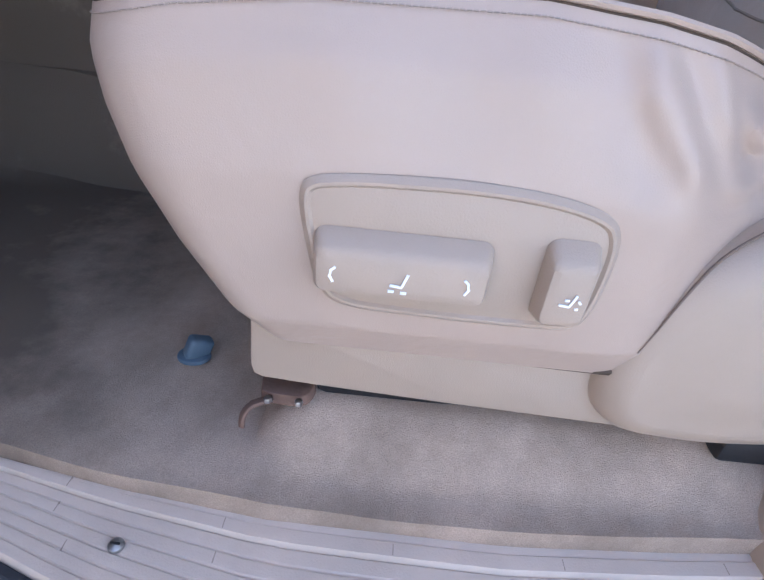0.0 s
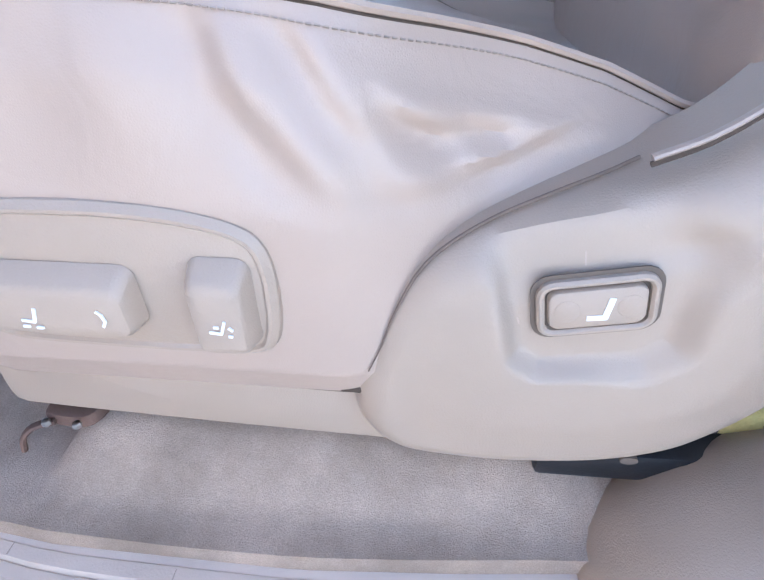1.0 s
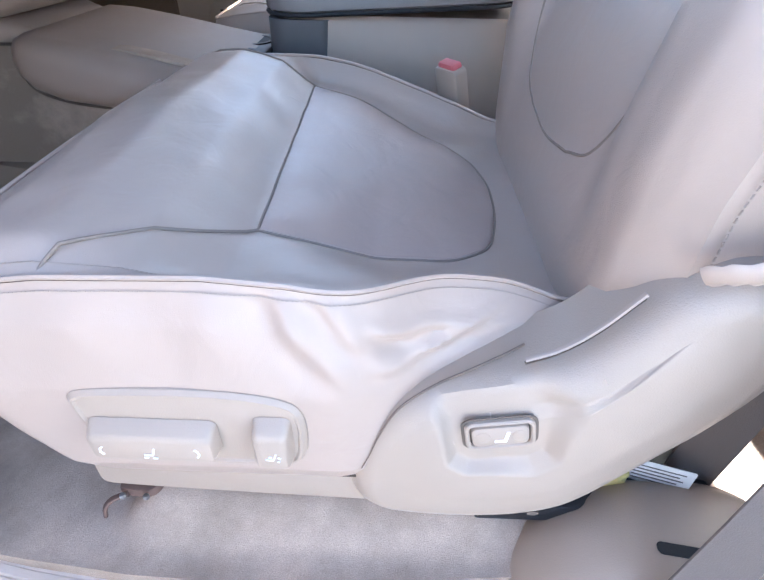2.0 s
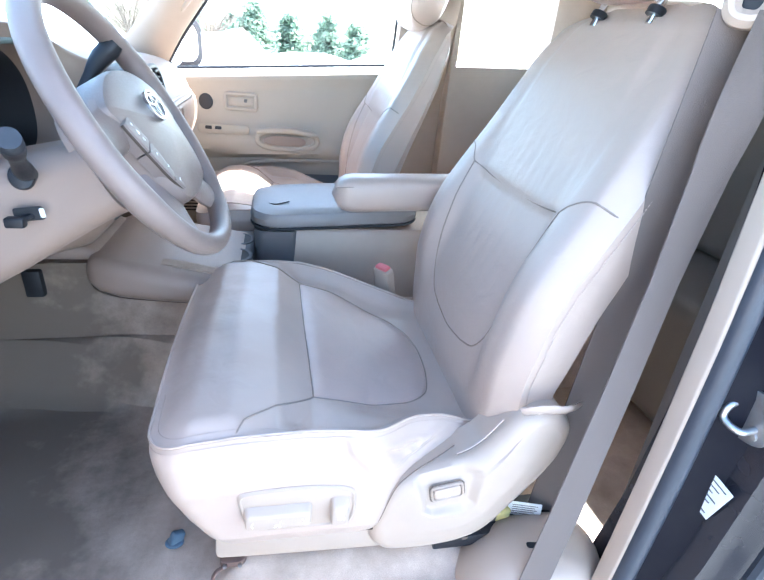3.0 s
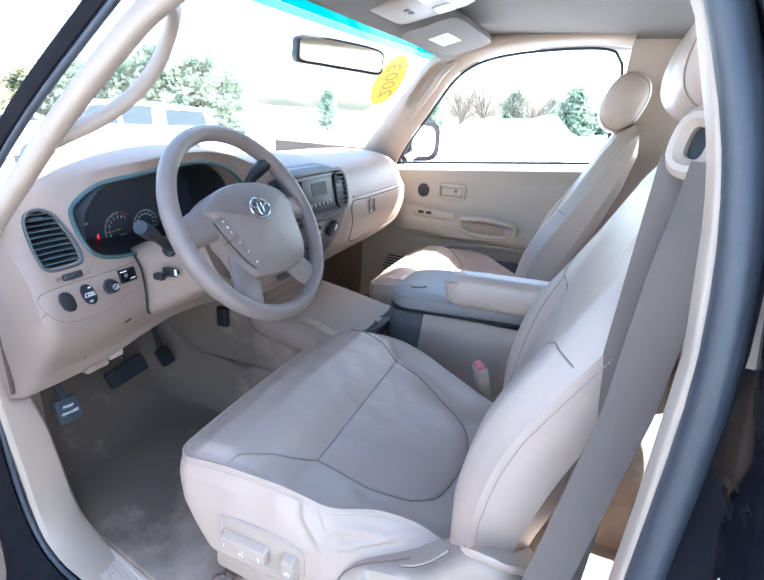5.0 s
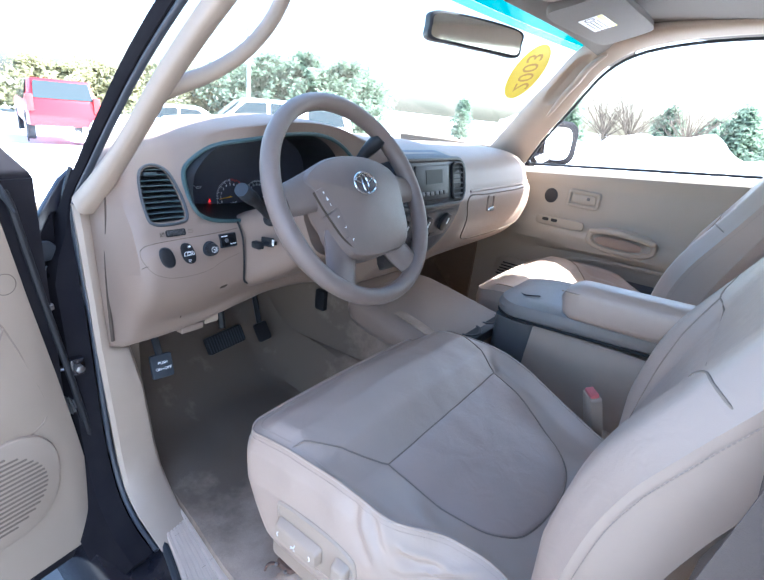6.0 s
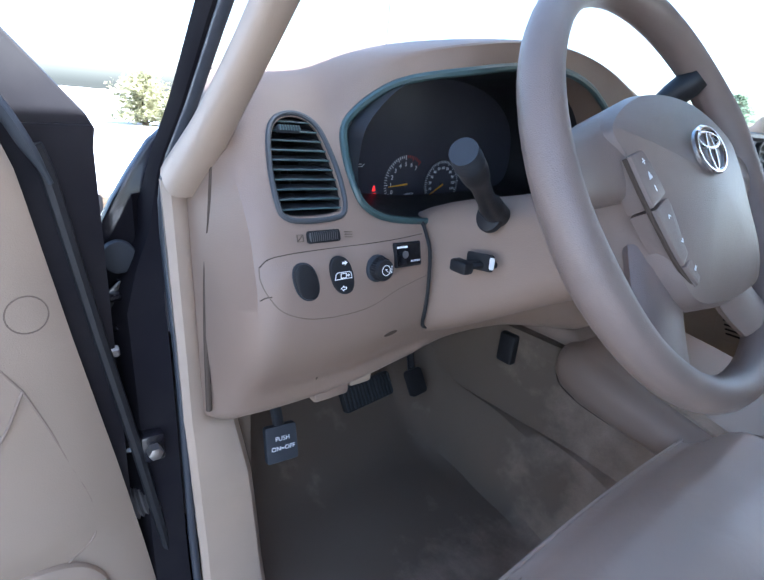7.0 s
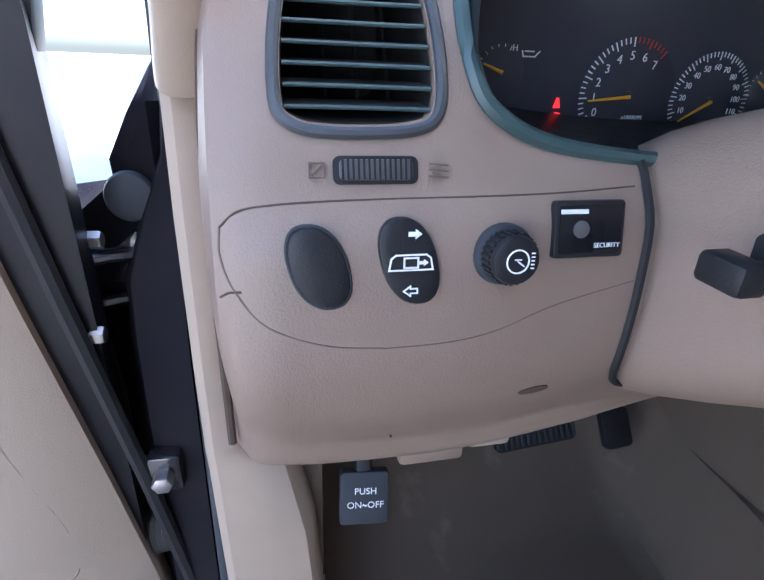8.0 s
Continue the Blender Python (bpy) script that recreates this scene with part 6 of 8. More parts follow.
part("slot_edge", plate(rrect(0.006, 0.012, 0.002), frame_at((-0.1345, 0.1845, 0.558), (1, 0, 0.12), (-0.1, 0.1, 1)), 0.0006), PAPER, sc, "pale worn edge of the lever slot")
lv = part("tilt_lever", tube([(-0.140, 0.198, 0.554), (-0.150, 0.184, 0.553), (-0.158, 0.172, 0.551)], [0.005, 0.006, 0.007], 8, flat=0.7), BLACK, sc, "black tilt lever")
part("lever_grip", moved(box(-0.011, 0.011, -0.007, 0.007, -0.0065, 0.0065, 0.003), Matrix.Translation((-0.160, 0.170, 0.550))), BLACK, lv)
stk = part("light_stalk", tube(spline([(-0.150, 0.205, 0.600), (-0.140, 0.170, 0.618), (-0.128, 0.138, 0.640), (-0.118, 0.112, 0.656)], 12), [0.0115] * 4 + [0.0088] * 3 + [0.0095, 0.0115, 0.0125, 0.0125, 0.0125], 16), BLACK, sc, "black lamp stalk")
part("stalk_end", tube([(-0.118, 0.112, 0.656), (-0.112, 0.097, 0.665)], [0.0128, 0.0118], 16), RUBBER, stk)
part("stalk_boot", moved(plate(oval(0.028, 0.032, 22), Matrix.Identity(4), 0.008, 0.003), frame_at((-0.152, 0.194, 0.600), (0.9, 0.2, 0.1), (-0.1, 0.3, 0.9))), BLACK, sc)
gl = part("gear_lever", tube(spline([(-0.135, 0.352, 0.655), (-0.128, 0.385, 0.690), (-0.110, 0.405, 0.725), (-0.085, 0.413, 0.752)], 12), [0.009] * 6 + [0.011, 0.013, 0.0145, 0.015, 0.015, 0.012], 12), BLACK, sc, "black column gear lever")

whl = thing("steering_wheel", "four-spoke brown-grey steering wheel with an oval emblem", "steering wheel")
R = 0.182
n = 72
rings = []
for k in range(n):
    a = 2 * math.pi * k / n
    c, s_ = math.cos(a), math.sin(a)
    rr = 0.0152 + 0.0012 * math.exp(-((math.degrees(a) % 180 - 20) / 12) ** 2)
    rings.append([mW @ Vector(((R + rr * math.cos(b)) * c, (R + rr * math.cos(b)) * s_, rr * 1.12 * math.sin(b))) for b in [2 * math.pi * j / 16 for j in range(16)]])
rings.append(rings[0])
bmr = loft(rings, cap0=False, cap1=False)
bmesh.ops.remove_doubles(bmr, verts=bmr.verts, dist=1e-6)
part("rim", bmr, PLASTIC_WHEEL, whl)
ho = [(-0.120, 0.034), (-0.100, 0.054), (-0.06, 0.070), (-0.02, 0.076), (0.02, 0.076), (0.06, 0.070), (0.100, 0.054), (0.120, 0.034), (0.122, 0.0), (0.116, -0.035), (0.107, -0.074), (0.082, -0.103), (0.03, -0.111), (-0.02, -0.111), (-0.066, -0.101), (-0.084, -0.068), (-0.088, -0.03), (-0.100, 0.002)]
ho = [tuple(p) for p in spline(ho, 64, closed=True)]
part("hub_pad", plate(ho, mW @ Matrix.Translation((0, 0, -0.012)), 0.030, 0.012, 0.012, back=0.02), PLASTIC_WHEEL, whl, "smooth airbag cover")
for pts, r0, r1 in (([(-0.100, 0.020, 0.000), (-0.132, 0.014, -0.005), (-0.168, 0.008, -0.002)], 0.034, 0.026), ([(0.105, 0.015, 0.000), (0.135, 0.010, -0.005), (0.168, 0.006, -0.002)], 0.034, 0.026),
                    ([(-0.056, -0.060, -0.012), (-0.080, -0.110, -0.011), (-0.104, -0.148, -0.004)], 0.036, 0.029), ([(0.056, -0.060, -0.012), (0.080, -0.110, -0.011), (0.104, -0.148, -0.004)], 0.036, 0.029)):
    sp_ = spline(pts, 10)
    part("spoke", tube([mW @ Vector(p) for p in sp_], [r0 + (r1 - r0) * k / 9 for k in range(10)], 14, flat=0.42, up=wax), PLASTIC_WHEEL, whl)
# buttons in a curved strip along the hub's edge
out_c = spline([(-0.112, 0.014), (-0.104, -0.012), (-0.093, -0.040), (-0.081, -0.066), (-0.064, -0.088)], 61)
in_c = spline([(-0.086, 0.022), (-0.075, -0.002), (-0.065, -0.028), (-0.056, -0.052), (-0.043, -0.074)], 61)
for k, (i0, i1) in enumerate(((0, 22), (23, 48), (49, 60))):
    ol_ = [tuple(p) for p in out_c[i0:i1 + 1]] + [tuple(p) for p in in_c[i0:i1 + 1]][::-1]
    b_ = part("wheel_button", plate(resample(ol_, 50), mW @ Matrix.Translation((0, 0, 0.010)), 0.0095, 0.0018, back=0.01), PLASTIC_WHEEL, whl, "brown-grey audio button")
    c_ = (Vector(out_c[(i0 + i1) // 2]) + Vector(in_c[(i0 + i1) // 2])) / 2
    t_ = Vector(out_c[i0]) - Vector(out_c[i1])
    mb2 = mW @ Matrix.Translation((c_.x, c_.y, 0.0196)) @ Matrix.Rotation(math.atan2(t_.y, t_.x), 4, "Z")
    if k == 0:
        strokes([(0.011, -0.002, 0.011, 0.002), (0.009, 0, 0.013, 0), (-0.013, 0.0, -0.009, 0.0)], 0.0008, mb2, WHITE, b_, "plus_minus_symbol")
        part("volume_symbol", plate([(-0.003, -0.003), (0.003, 0.0), (-0.003, 0.003)], mb2, 0.0004), WHITE, b_, flat=True)
    elif k == 1:
        strokes([(0.010, -0.002, 0.012, 0.0), (0.012, 0.0, 0.010, 0.002), (-0.010, -0.002, -0.012, 0.0), (-0.012, 0.0, -0.010, 0.002)], 0.0008, mb2, WHITE, b_, "arrow_symbol")
    else:
        strokes([(0, -0.005, 0, 0.005)], 0.002, mb2, WHITE, b_, "mode_bar")
part("button_gap", tube([mW @ Vector((x + 0.001, y, 0.0172)) for x, y in in_c[::3]], 0.0021, 6), GROOVE, whl)
part("button_gap", tube([mW @ Vector((x - 0.0012, y - 0.0005, 0.0150)) for x, y in out_c[::3]], 0.0019, 6), GROOVE, whl)
me_ = mW @ Matrix.Translation((0, 0.016, 0.0305))
eb = part("emblem", frame_ring(oval(0.060, 0.043, 36), me_, 0.0040, 0.004), CHROME, whl, "chrome oval emblem")
part("emblem_bar", frame_ring(oval(0.047, 0.017, 28), me_ @ Matrix.Translation((0, 0.008, 0)), 0.0034, 0.0035), CHROME, eb)
part("emblem_bar", frame_ring(oval(0.017, 0.036, 28), me_ @ Matrix.Translation((0, -0.0015, 0)), 0.0034, 0.0035), CHROME, eb)
part("hub_back", tube([wc - wax * 0.005, wc - wax * 0.075], [0.062, 0.07], 24), PLASTIC_DASH, whl)

# ---- centre console ----
cb = thing("console_front", "beige lower console with an overhanging rim below the dashboard", "console")
side = []
for x in np.linspace(-0.56, 0.10, 16):
    side.append([(x, 0.535 + 0.012 * smooth01((0.10 - z) / 0.1) - 0.006 * math.sin(9 * x), z) for z in np.linspace(0.06, 0.335 - 0.03 * smooth01((x + 0.1) / 0.2), 8)])
part("side_panel", solid(side, 0.03, (0, 1, 0)), CARPET, cb, "soiled carpet on the tunnel side, with painted footwell shade")
part("far_panel", box(-0.56, 0.10, 0.80, 0.83, 0.06, 0.285, 0.006), PLASTIC_DASH, cb)
rings = []
for x, z0, z1, y0, y1 in ((-0.235, 0.300, 0.330, 0.545, 0.80), (-0.228, 0.285, 0.345, 0.525, 0.82), (-0.21, 0.274, 0.352, 0.512, 0.83), (-0.17, 0.264, 0.348, 0.503, 0.84), (-0.10, 0.256, 0.336, 0.500, 0.845), (0.0, 0.247, 0.316, 0.500, 0.85), (0.09, 0.240, 0.300, 0.502, 0.85)):
    rings.append([(x, (y0 + y1) / 2 + y, (z0 + z1) / 2 + z) for y, z in rrect(y1 - y0, z1 - z0, min(0.032, (z1 - z0) * 0.46), 7)])
part("rim", loft(rings), PLASTIC_DASH, cb)
part("rim_gap", tube([(x, 0.534, z) for x, z in spline([(-0.225, 0.300), (-0.215, 0.278), (-0.17, 0.262), (-0.10, 0.254), (0.0, 0.245), (0.085, 0.238)], 24)], 0.004, 6), GROOVE, cb)
part("neck", loft([[(x, (0.56 + 0.80) / 2 + y, (z0 + z1) / 2 + z) for y, z in rrect(0.24, z1 - z0, 0.02, 4)] for x, z0, z1 in ((-0.40, 0.12, 0.40), (-0.30, 0.12, 0.385), (-0.20, 0.20, 0.345))]), PLASTIC_DASH, cb)
ol = thing("power_outlet", "round chrome power outlet in the lower dashboard", "outlet")
mo = frame_at((-0.262, 0.676, 0.345), (0, 1, 0), (-0.2, 0, 1))
part("socket", plate(oval(0.036, 0.036, 24), mo, 0.012, 0.003), BLACK, ol)
part("ring", frame_ring(oval(0.028, 0.028, 24), mo @ Matrix.Translation((0, 0, 0.012)), 0.004, 0.003), CHROME, ol)
part("plug", plate(oval(0.014, 0.014, 18), mo @ Matrix.Translation((0, 0, 0.012)), 0.002, 0.001), STEEL, ol)

cc = thing("centre_console", "beige storage console with a grey padded lid", "console")
rings = []
for z, g in ((0.02, 0.0), (0.10, 0.004), (0.30, 0.0), (0.372, -0.004), (0.380, -0.010)):
    rings.append([(0.355 + x, 0.855 + y, z) for x, y in rrect(0.53 + g * 2, 0.275 + g * 2, 0.035, 6)])
part("bin", loft(rings), PLASTIC, cc)
part("dark_front", loft([[(0.135 + x, 0.855 + y, z) for x, y in rrect(0.115, 0.282, 0.03, 6)] for z in (0.05, 0.374)]), GREY, cc, "dark grey cup holder front")
lidr = []
for z, g in ((0.381, 0.0), (0.386, 0.006), (0.402, 0.008), (0.416, 0.002), (0.424, -0.016), (0.426, -0.05)):
    o = rrect(0.42 + g * 2, 0.282 + g * 2, 0.075, 8)
    lidr.append([(0.285 + x, 0.855 + y, z + 0.02 * smooth01((x + 0.2) / 0.4)) for x, y in o])
part("lid", loft(lidr), LID, cc, "grey padded lid")
part("lid_gap", tube([(0.285 + x, 0.855 + y, 0.380 + 0.02 * smooth01((x + 0.2) / 0.4)) for x, y in rrect(0.43, 0.292, 0.075, 8)], 0.0035, 6, closed=True), DARK, cc)
part("lid_latch", tube(spline([(0.115, 0.785, 0.424), (0.135, 0.770, 0.428), (0.165, 0.785, 0.431)], 8), 0.0016, 6), DARK, cc)
cc.location = (0.014, 0.0, -0.026)
cup = thing("cup_holder", "dark grey cup holder tray", "cup holder")
part("tray", box(0.005, 0.094, 0.60, 0.845, 0.275, 0.3035, 0.006), BLACK, cup)
for y in (0.665, 0.775):
    part("cup_ring", frame_ring(oval(0.080, 0.086, 28), Matrix.Translation((0.05, y, 0.3035)), 0.008, 0.002), BLACK, cup)
    part("cup_well", plate(oval(0.066, 0.072, 26), Matrix.Translation((0.05, y, 0.3036)), 0.001), DARK, cup)

# ---- pedals ----
pb = thing("parking_brake_pedal", "grey parking brake pedal with white lettering", "pedal")
mp = frame_at((-0.341, 0.0715, 0.258), (0.10, 1, -0.02), (-0.32, 0.03, 0.95))
part("pad", plate(rrect(0.044, 0.050, 0.004), mp @ Matrix.Translation((0, 0, -0.008)), 0.010, 0.002), RUBBER, pb)
letters("PUSH", 0.0085, mp @ Matrix.Translation((0.001, 0.007, 0.0024)), WHITE, pb)
letters("ON  OFF", 0.0085, mp @ Matrix.Translation((0.001, -0.006, 0.0024)), WHITE, pb)
strokes([(-0.0016, -0.006, 0.002, -0.006), (-0.0016, -0.006, -0.0006, -0.005), (0.002, -0.006, 0.001, -0.007)], 0.0008, mp @ Matrix.Translation((0.0, 0, 0.0024)), WHITE, pb, "double_arrow")
part("arm", tube(spline([(-0.352, 0.072, 0.28), (-0.375, 0.074, 0.32), (-0.40, 0.078, 0.38)], 10), 0.008, 8, flat=0.6), BLACK, pb)
bpd = thing("brake_pedal", "wide ribbed black rubber brake pedal", "pedal")
mp = frame_at((-0.492, 0.330, 0.176), (0, 1, 0.1), (-0.45, 0, 0.9))
part("pad", plate(rrect(0.115, 0.048, 0.008), mp, 0.010, 0.002), BLACK, bpd)
for k in range(14):
    part("rib", plate(rrect(0.003, 0.040, 0.001, 1), mp @ Matrix.Translation((-0.052 + 0.008 * k, 0, 0.010)), 0.003), RUBBER, bpd)
part("arm", tube(spline([(-0.515, 0.34, 0.20), (-0.53, 0.345, 0.29), (-0.50, 0.35, 0.42)], 10), 0.010, 8), BLACK, bpd)
apd = thing("accelerator_pedal", "narrow black accelerator pedal", "pedal")
mp = frame_at((-0.485, 0.452, 0.165), (0, 1, 0.1), (-0.5, 0, 0.9))
part("pad", plate(rrect(0.042, 0.055, 0.008), mp, 0.010, 0.002), BLACK, apd)
part("arm", tube(spline([(-0.50, 0.456, 0.18), (-0.53, 0.458, 0.29), (-0.51, 0.46, 0.40)], 10), 0.008, 8), BLACK, apd)
md = thing("control_module", "black plastic control module on the tunnel side below the dashboard", "module")
part("case", box(-0.348, -0.314, 0.522, 0.552, 0.266, 0.324, 0.004), BLACK, md)
fh = thing("mat_hook", "small blue-grey plastic floor mat hook", "hook")
bmh = box(-0.011, 0.011, -0.007, 0.007, 0, 0.022, 0.004, 3)
part("hook", moved(bmh, Matrix.Translation((-0.018, 0.118, 0.014)) @ Matrix.Rotation(radians(35), 4, "Z") @ Matrix.Rotation(radians(25), 4, "Y")), BLUE, fh)
part("base", plate(oval(0.03, 0.024, 20), Matrix.Translation((-0.018, 0.118, 0.0145)), 0.004, 0.002), BLUE, fh)

# ---- seat belt ----
sb = thing("seat_belt", "taupe webbing seat belt with its pillar guide and lower cover", "seat belt")
web = []
for z in np.linspace(0.845, 0.062, 30):
    c = Vector((lerp([(0.06, 0.522), (0.2, 0.551), (0.4, 0.591), (0.6, 0.628), (0.7, 0.634), (0.845, 0.633)], z), lerp([(0.06, -0.066), (0.2, -0.050), (0.4, -0.024), (0.6, 0.002), (0.7, 0.002), (0.845, -0.012)], z), z))
    ang = radians(lerp([(0.06, -12), (0.3, -4), (0.55, 4), (0.68, -10), (0.80, -62), (0.845, -72)], z))
    wv = Vector((math.cos(ang), math.sin(ang), 0.04)) * 0.0225
    web.append([c - wv, c + wv])
part("webbing", solid(web, 0.0016, (0, 1, 0)), WEB, sb)
web2 = []
for f in np.linspace(0, 1, 16):
    c = Vector((0.630, 0.035, 0.845)).lerp(Vector((0.60, 0.06, 0.06)), f)
    web2.append([c + Vector((-0.024, 0.008, 0)), c + Vector((0.024, 0.0, 0))])
part("webbing_return", solid(web2, 0.0016, (0, 1, 0)), WEB, sb)
mg = frame_at((0.630, 0.026, 0.858), (0.66, -0.74, -0.12), (0.1, 0.1, 1))
part("guide_loop", frame_ring(oval(0.054, 0.062, 30, 2.4), mg @ Matrix.Translation((0, 0, -0.008)), 0.0175, 0.016, 0.006), PLASTIC, sb, "beige moulded belt guide")
part("guide_slot", plate(oval(0.022, 0.030, 22, 2.4), mg @ Matrix.Translation((0, 0, -0.005)), 0.002), DARK, sb)
part("guide_stem", tube([mg @ Vector((0.01, 0.02, -0.008)), Vector((0.66, 0.03, 0.95)), Vector((0.655, 0.04, 1.02))], 0.013, 10), PLASTIC, sb)
# moulded lower pillar cover that the belt drops into
lc = []
for z, x0, x1, y0, y1 in ((-0.014, 0.430, 0.668, -0.092, 0.075), (0.008, 0.432, 0.670, -0.094, 0.076), (0.030, 0.442, 0.669, -0.092, 0.074), (0.050, 0.456, 0.667, -0.088, 0.070), (0.068, 0.475, 0.663, -0.080, 0.063), (0.082, 0.497, 0.656, -0.068, 0.052), (0.091, 0.518, 0.645, -0.054, 0.038), (0.095, 0.540, 0.630, -0.036, 0.020)):
    o = rrect(x1 - x0, y1 - y0, min(x1 - x0, y1 - y0) * 0.45, 9)
    lc.append([((x0 + x1) / 2 + x, (y0 + y1) / 2 + y, z) for x, y in o])
lcov = thing("belt_cover", "rounded beige plastic cover at the foot of the rear pillar", "trim")
part("shell", loft(lc), PLASTIC, lcov)
part("parting_line", tube([(0.472 + 0.004 * k, -0.062 - 0.002 * k * (12 - k) * 0.06, 0.032 + 0.0040 * k) for k in range(13)], 0.001, 6), GROOVE, lcov)
part("belt_slot", plate(rrect(0.056, 0.010, 0.004), Matrix.Translation((0.562, -0.018, 0.0958)) @ Matrix.Rotation(radians(-8), 4, "Z"), 0.001), DARK, lcov)

# ---- details on the rear jamb ----
mJ2 = lambda y, z: frame_at((xb(z) + 0.016, y, z), (0.12, -1, 0), (0, 0, 1))
stv = thing("door_striker", "galvanised steel door striker on the black jamb", "striker")
part("plate", plate([tuple(p) for p in spline([(-0.024, 0.028), (0.0, 0.034), (0.024, 0.028), (0.026, 0.0), (0.022, -0.026), (0.0, -0.034), (-0.02, -0.028), (-0.026, 0.0)], 36, closed=True)], mJ2(-0.112, 0.425), 0.004, 0.001), STEEL, stv)
mj = mJ2(-0.112, 0.425)
part("loop", tube([mj @ Vector(p) for p in spline([(-0.016, 0.012, 0.002), (-0.016, 0.010, 0.024), (-0.014, -0.006, 0.030), (0.006, -0.012, 0.026), (0.008, -0.012, 0.002)], 20)], 0.0045, 10), STEEL, stv)
for dx_, dz_ in ((0.012, 0.018), (0.010, -0.020)):
    part("screw", plate(oval(0.011, 0.011, 16), mj @ Matrix.Translation((dx_, dz_, 0.004)), 0.003, 0.001), STEEL, stv)
for nm, y, z, w, hgt, rot, lbl in (("tyre_label", -0.118, 0.515, 0.020, 0.058, -6, "narrow white sticker on the black jamb"), ("body_label", -0.105, 0.300, 0.052, 0.060, -14, "white paper sticker with fine print on the black jamb")):
    lb_ = thing(nm, lbl, "label")
    ml = mJ2(y, z) @ Matrix.Rotation(radians(rot), 4, "Z") @ Matrix.Translation((0, 0, 0.001))
    part("sheet", plate(rrect(w, hgt, 0.001, 2), ml, 0.0005), PAPER, lb_)
    strokes([(-w * 0.36, hgt * 0.38 - hgt * 0.13 * k, w * (0.36 - 0.1 * (k % 3)), hgt * 0.38 - hgt * 0.13 * k) for k in range(7)], hgt * 0.03, ml @ Matrix.Translation((0, 0, 0.0006)), GREY, lb_, "print_bar")
lk = thing("latch_catch", "black and steel catch on the jamb", "latch")
part("body", box(xb(0.36) + 0.012, xb(0.36) + 0.03, -0.075, -0.045, 0.34, 0.385, 0.004), BLACK, lk)
part("pin", tube([(xb(0.45) + 0.012, -0.06, 0.462), (xb(0.45) + 0.012, -0.075, 0.448)], 0.006, 8), STEEL, lk)

# ---- rear bench behind the seats ----
rb = thing("rear_bench", "rear bench with the shade of the cab's back put into its dark taupe", "bench seat")
part("cushion", box(0.98, 1.36, 0.06, 1.50, 0.05, 0.36, 0.04, 3), REAR_SHADED, rb)
part("backrest", box(1.24, 1.37, 0.06, 1.50, 0.36, 0.74, 0.04, 3), REAR_SHADED, rb)

# ---- mirror, visors, sticker ----
mi = thing("rear_view_mirror", "dark framed rear-view mirror on the windscreen", "mirror")
mM = frame_at((-0.088, 0.748, 0.990), (0.56, 0.83, -0.05), (0.06, 0.03, 1))
part("housing", plate([tuple(p) for p in spline([(-0.125, 0.0), (-0.12, 0.026), (-0.06, 0.034), (0.06, 0.034), (0.12, 0.026), (0.125, 0.0), (0.12, -0.03), (0.06, -0.032), (-0.06, -0.032), (-0.12, -0.03)], 44, closed=True)], mM @ Matrix.Translation((0, 0, -0.028)), 0.028, 0.006), BLACK, mi)
part("mirror_glass", plate([tuple(p) for p in spline([(-0.117, 0.0), (-0.112, 0.021), (-0.06, 0.028), (0.06, 0.028), (0.112, 0.021), (0.117, 0.0), (0.112, -0.024), (0.06, -0.026), (-0.06, -0.026), (-0.112, -0.024)], 44, closed=True)], mM @ Matrix.Translation((0, 0, 0.0004)), 0.001), MIRROR, mi)
part("stem", tube([mM @ Vector((0, 0.01, -0.03)), Vector((-0.18, 0.83, 1.0)), Vector((-0.255, 0.87, 1.012))], 0.009, 8), BLACK, mi)

vs_ = thing("sun_visor", "beige cloth sun visor with a warning label", "sun visor", "sun visors")
mV = frame_at((0.075, 1.13, 1.088), (0.06, 1, -0.02), (-0.95, 0.05, -0.28))
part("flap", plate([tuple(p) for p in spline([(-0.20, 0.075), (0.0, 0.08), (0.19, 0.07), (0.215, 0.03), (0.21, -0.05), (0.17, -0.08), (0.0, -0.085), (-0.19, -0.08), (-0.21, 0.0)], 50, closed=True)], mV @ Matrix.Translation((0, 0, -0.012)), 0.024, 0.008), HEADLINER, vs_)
ml = mV @ Matrix.Rotation(math.pi, 4, "X") @ Matrix.Translation((-0.02, -0.01, 0.0125))
part("warning_label", plate(rrect(0.13, 0.06, 0.002, 2), ml, 0.0005), PAPER, vs_, "white and yellow warning label")
part("label_band", plate(rrect(0.13, 0.014, 0.001, 1), ml @ Matrix.Translation((0, 0.023, 0.0006)), 0.0003), YELLOW, vs_)
strokes([(-0.03, 0.008 - 0.009 * k, 0.055 - 0.01 * (k % 2), 0.008 - 0.009 * k) for k in range(4)], 0.002, ml @ Matrix.Translation((0, 0, 0.0006)), GREY, vs_, "print_bar")
part("airbag_symbol", frame_ring(oval(0.026, 0.026, 20), ml @ Matrix.Translation((-0.048, -0.006, 0.0006)), 0.003, 0.0005), GREY, vs_)
v2 = thing("sun_visor", "beige cloth sun visor on the driver's side", "sun visor", "sun visors")
mV2 = frame_at((0.065, 0.42, 1.092), (0.04, 1, 0.02), (-0.95, 0.05, -0.28))
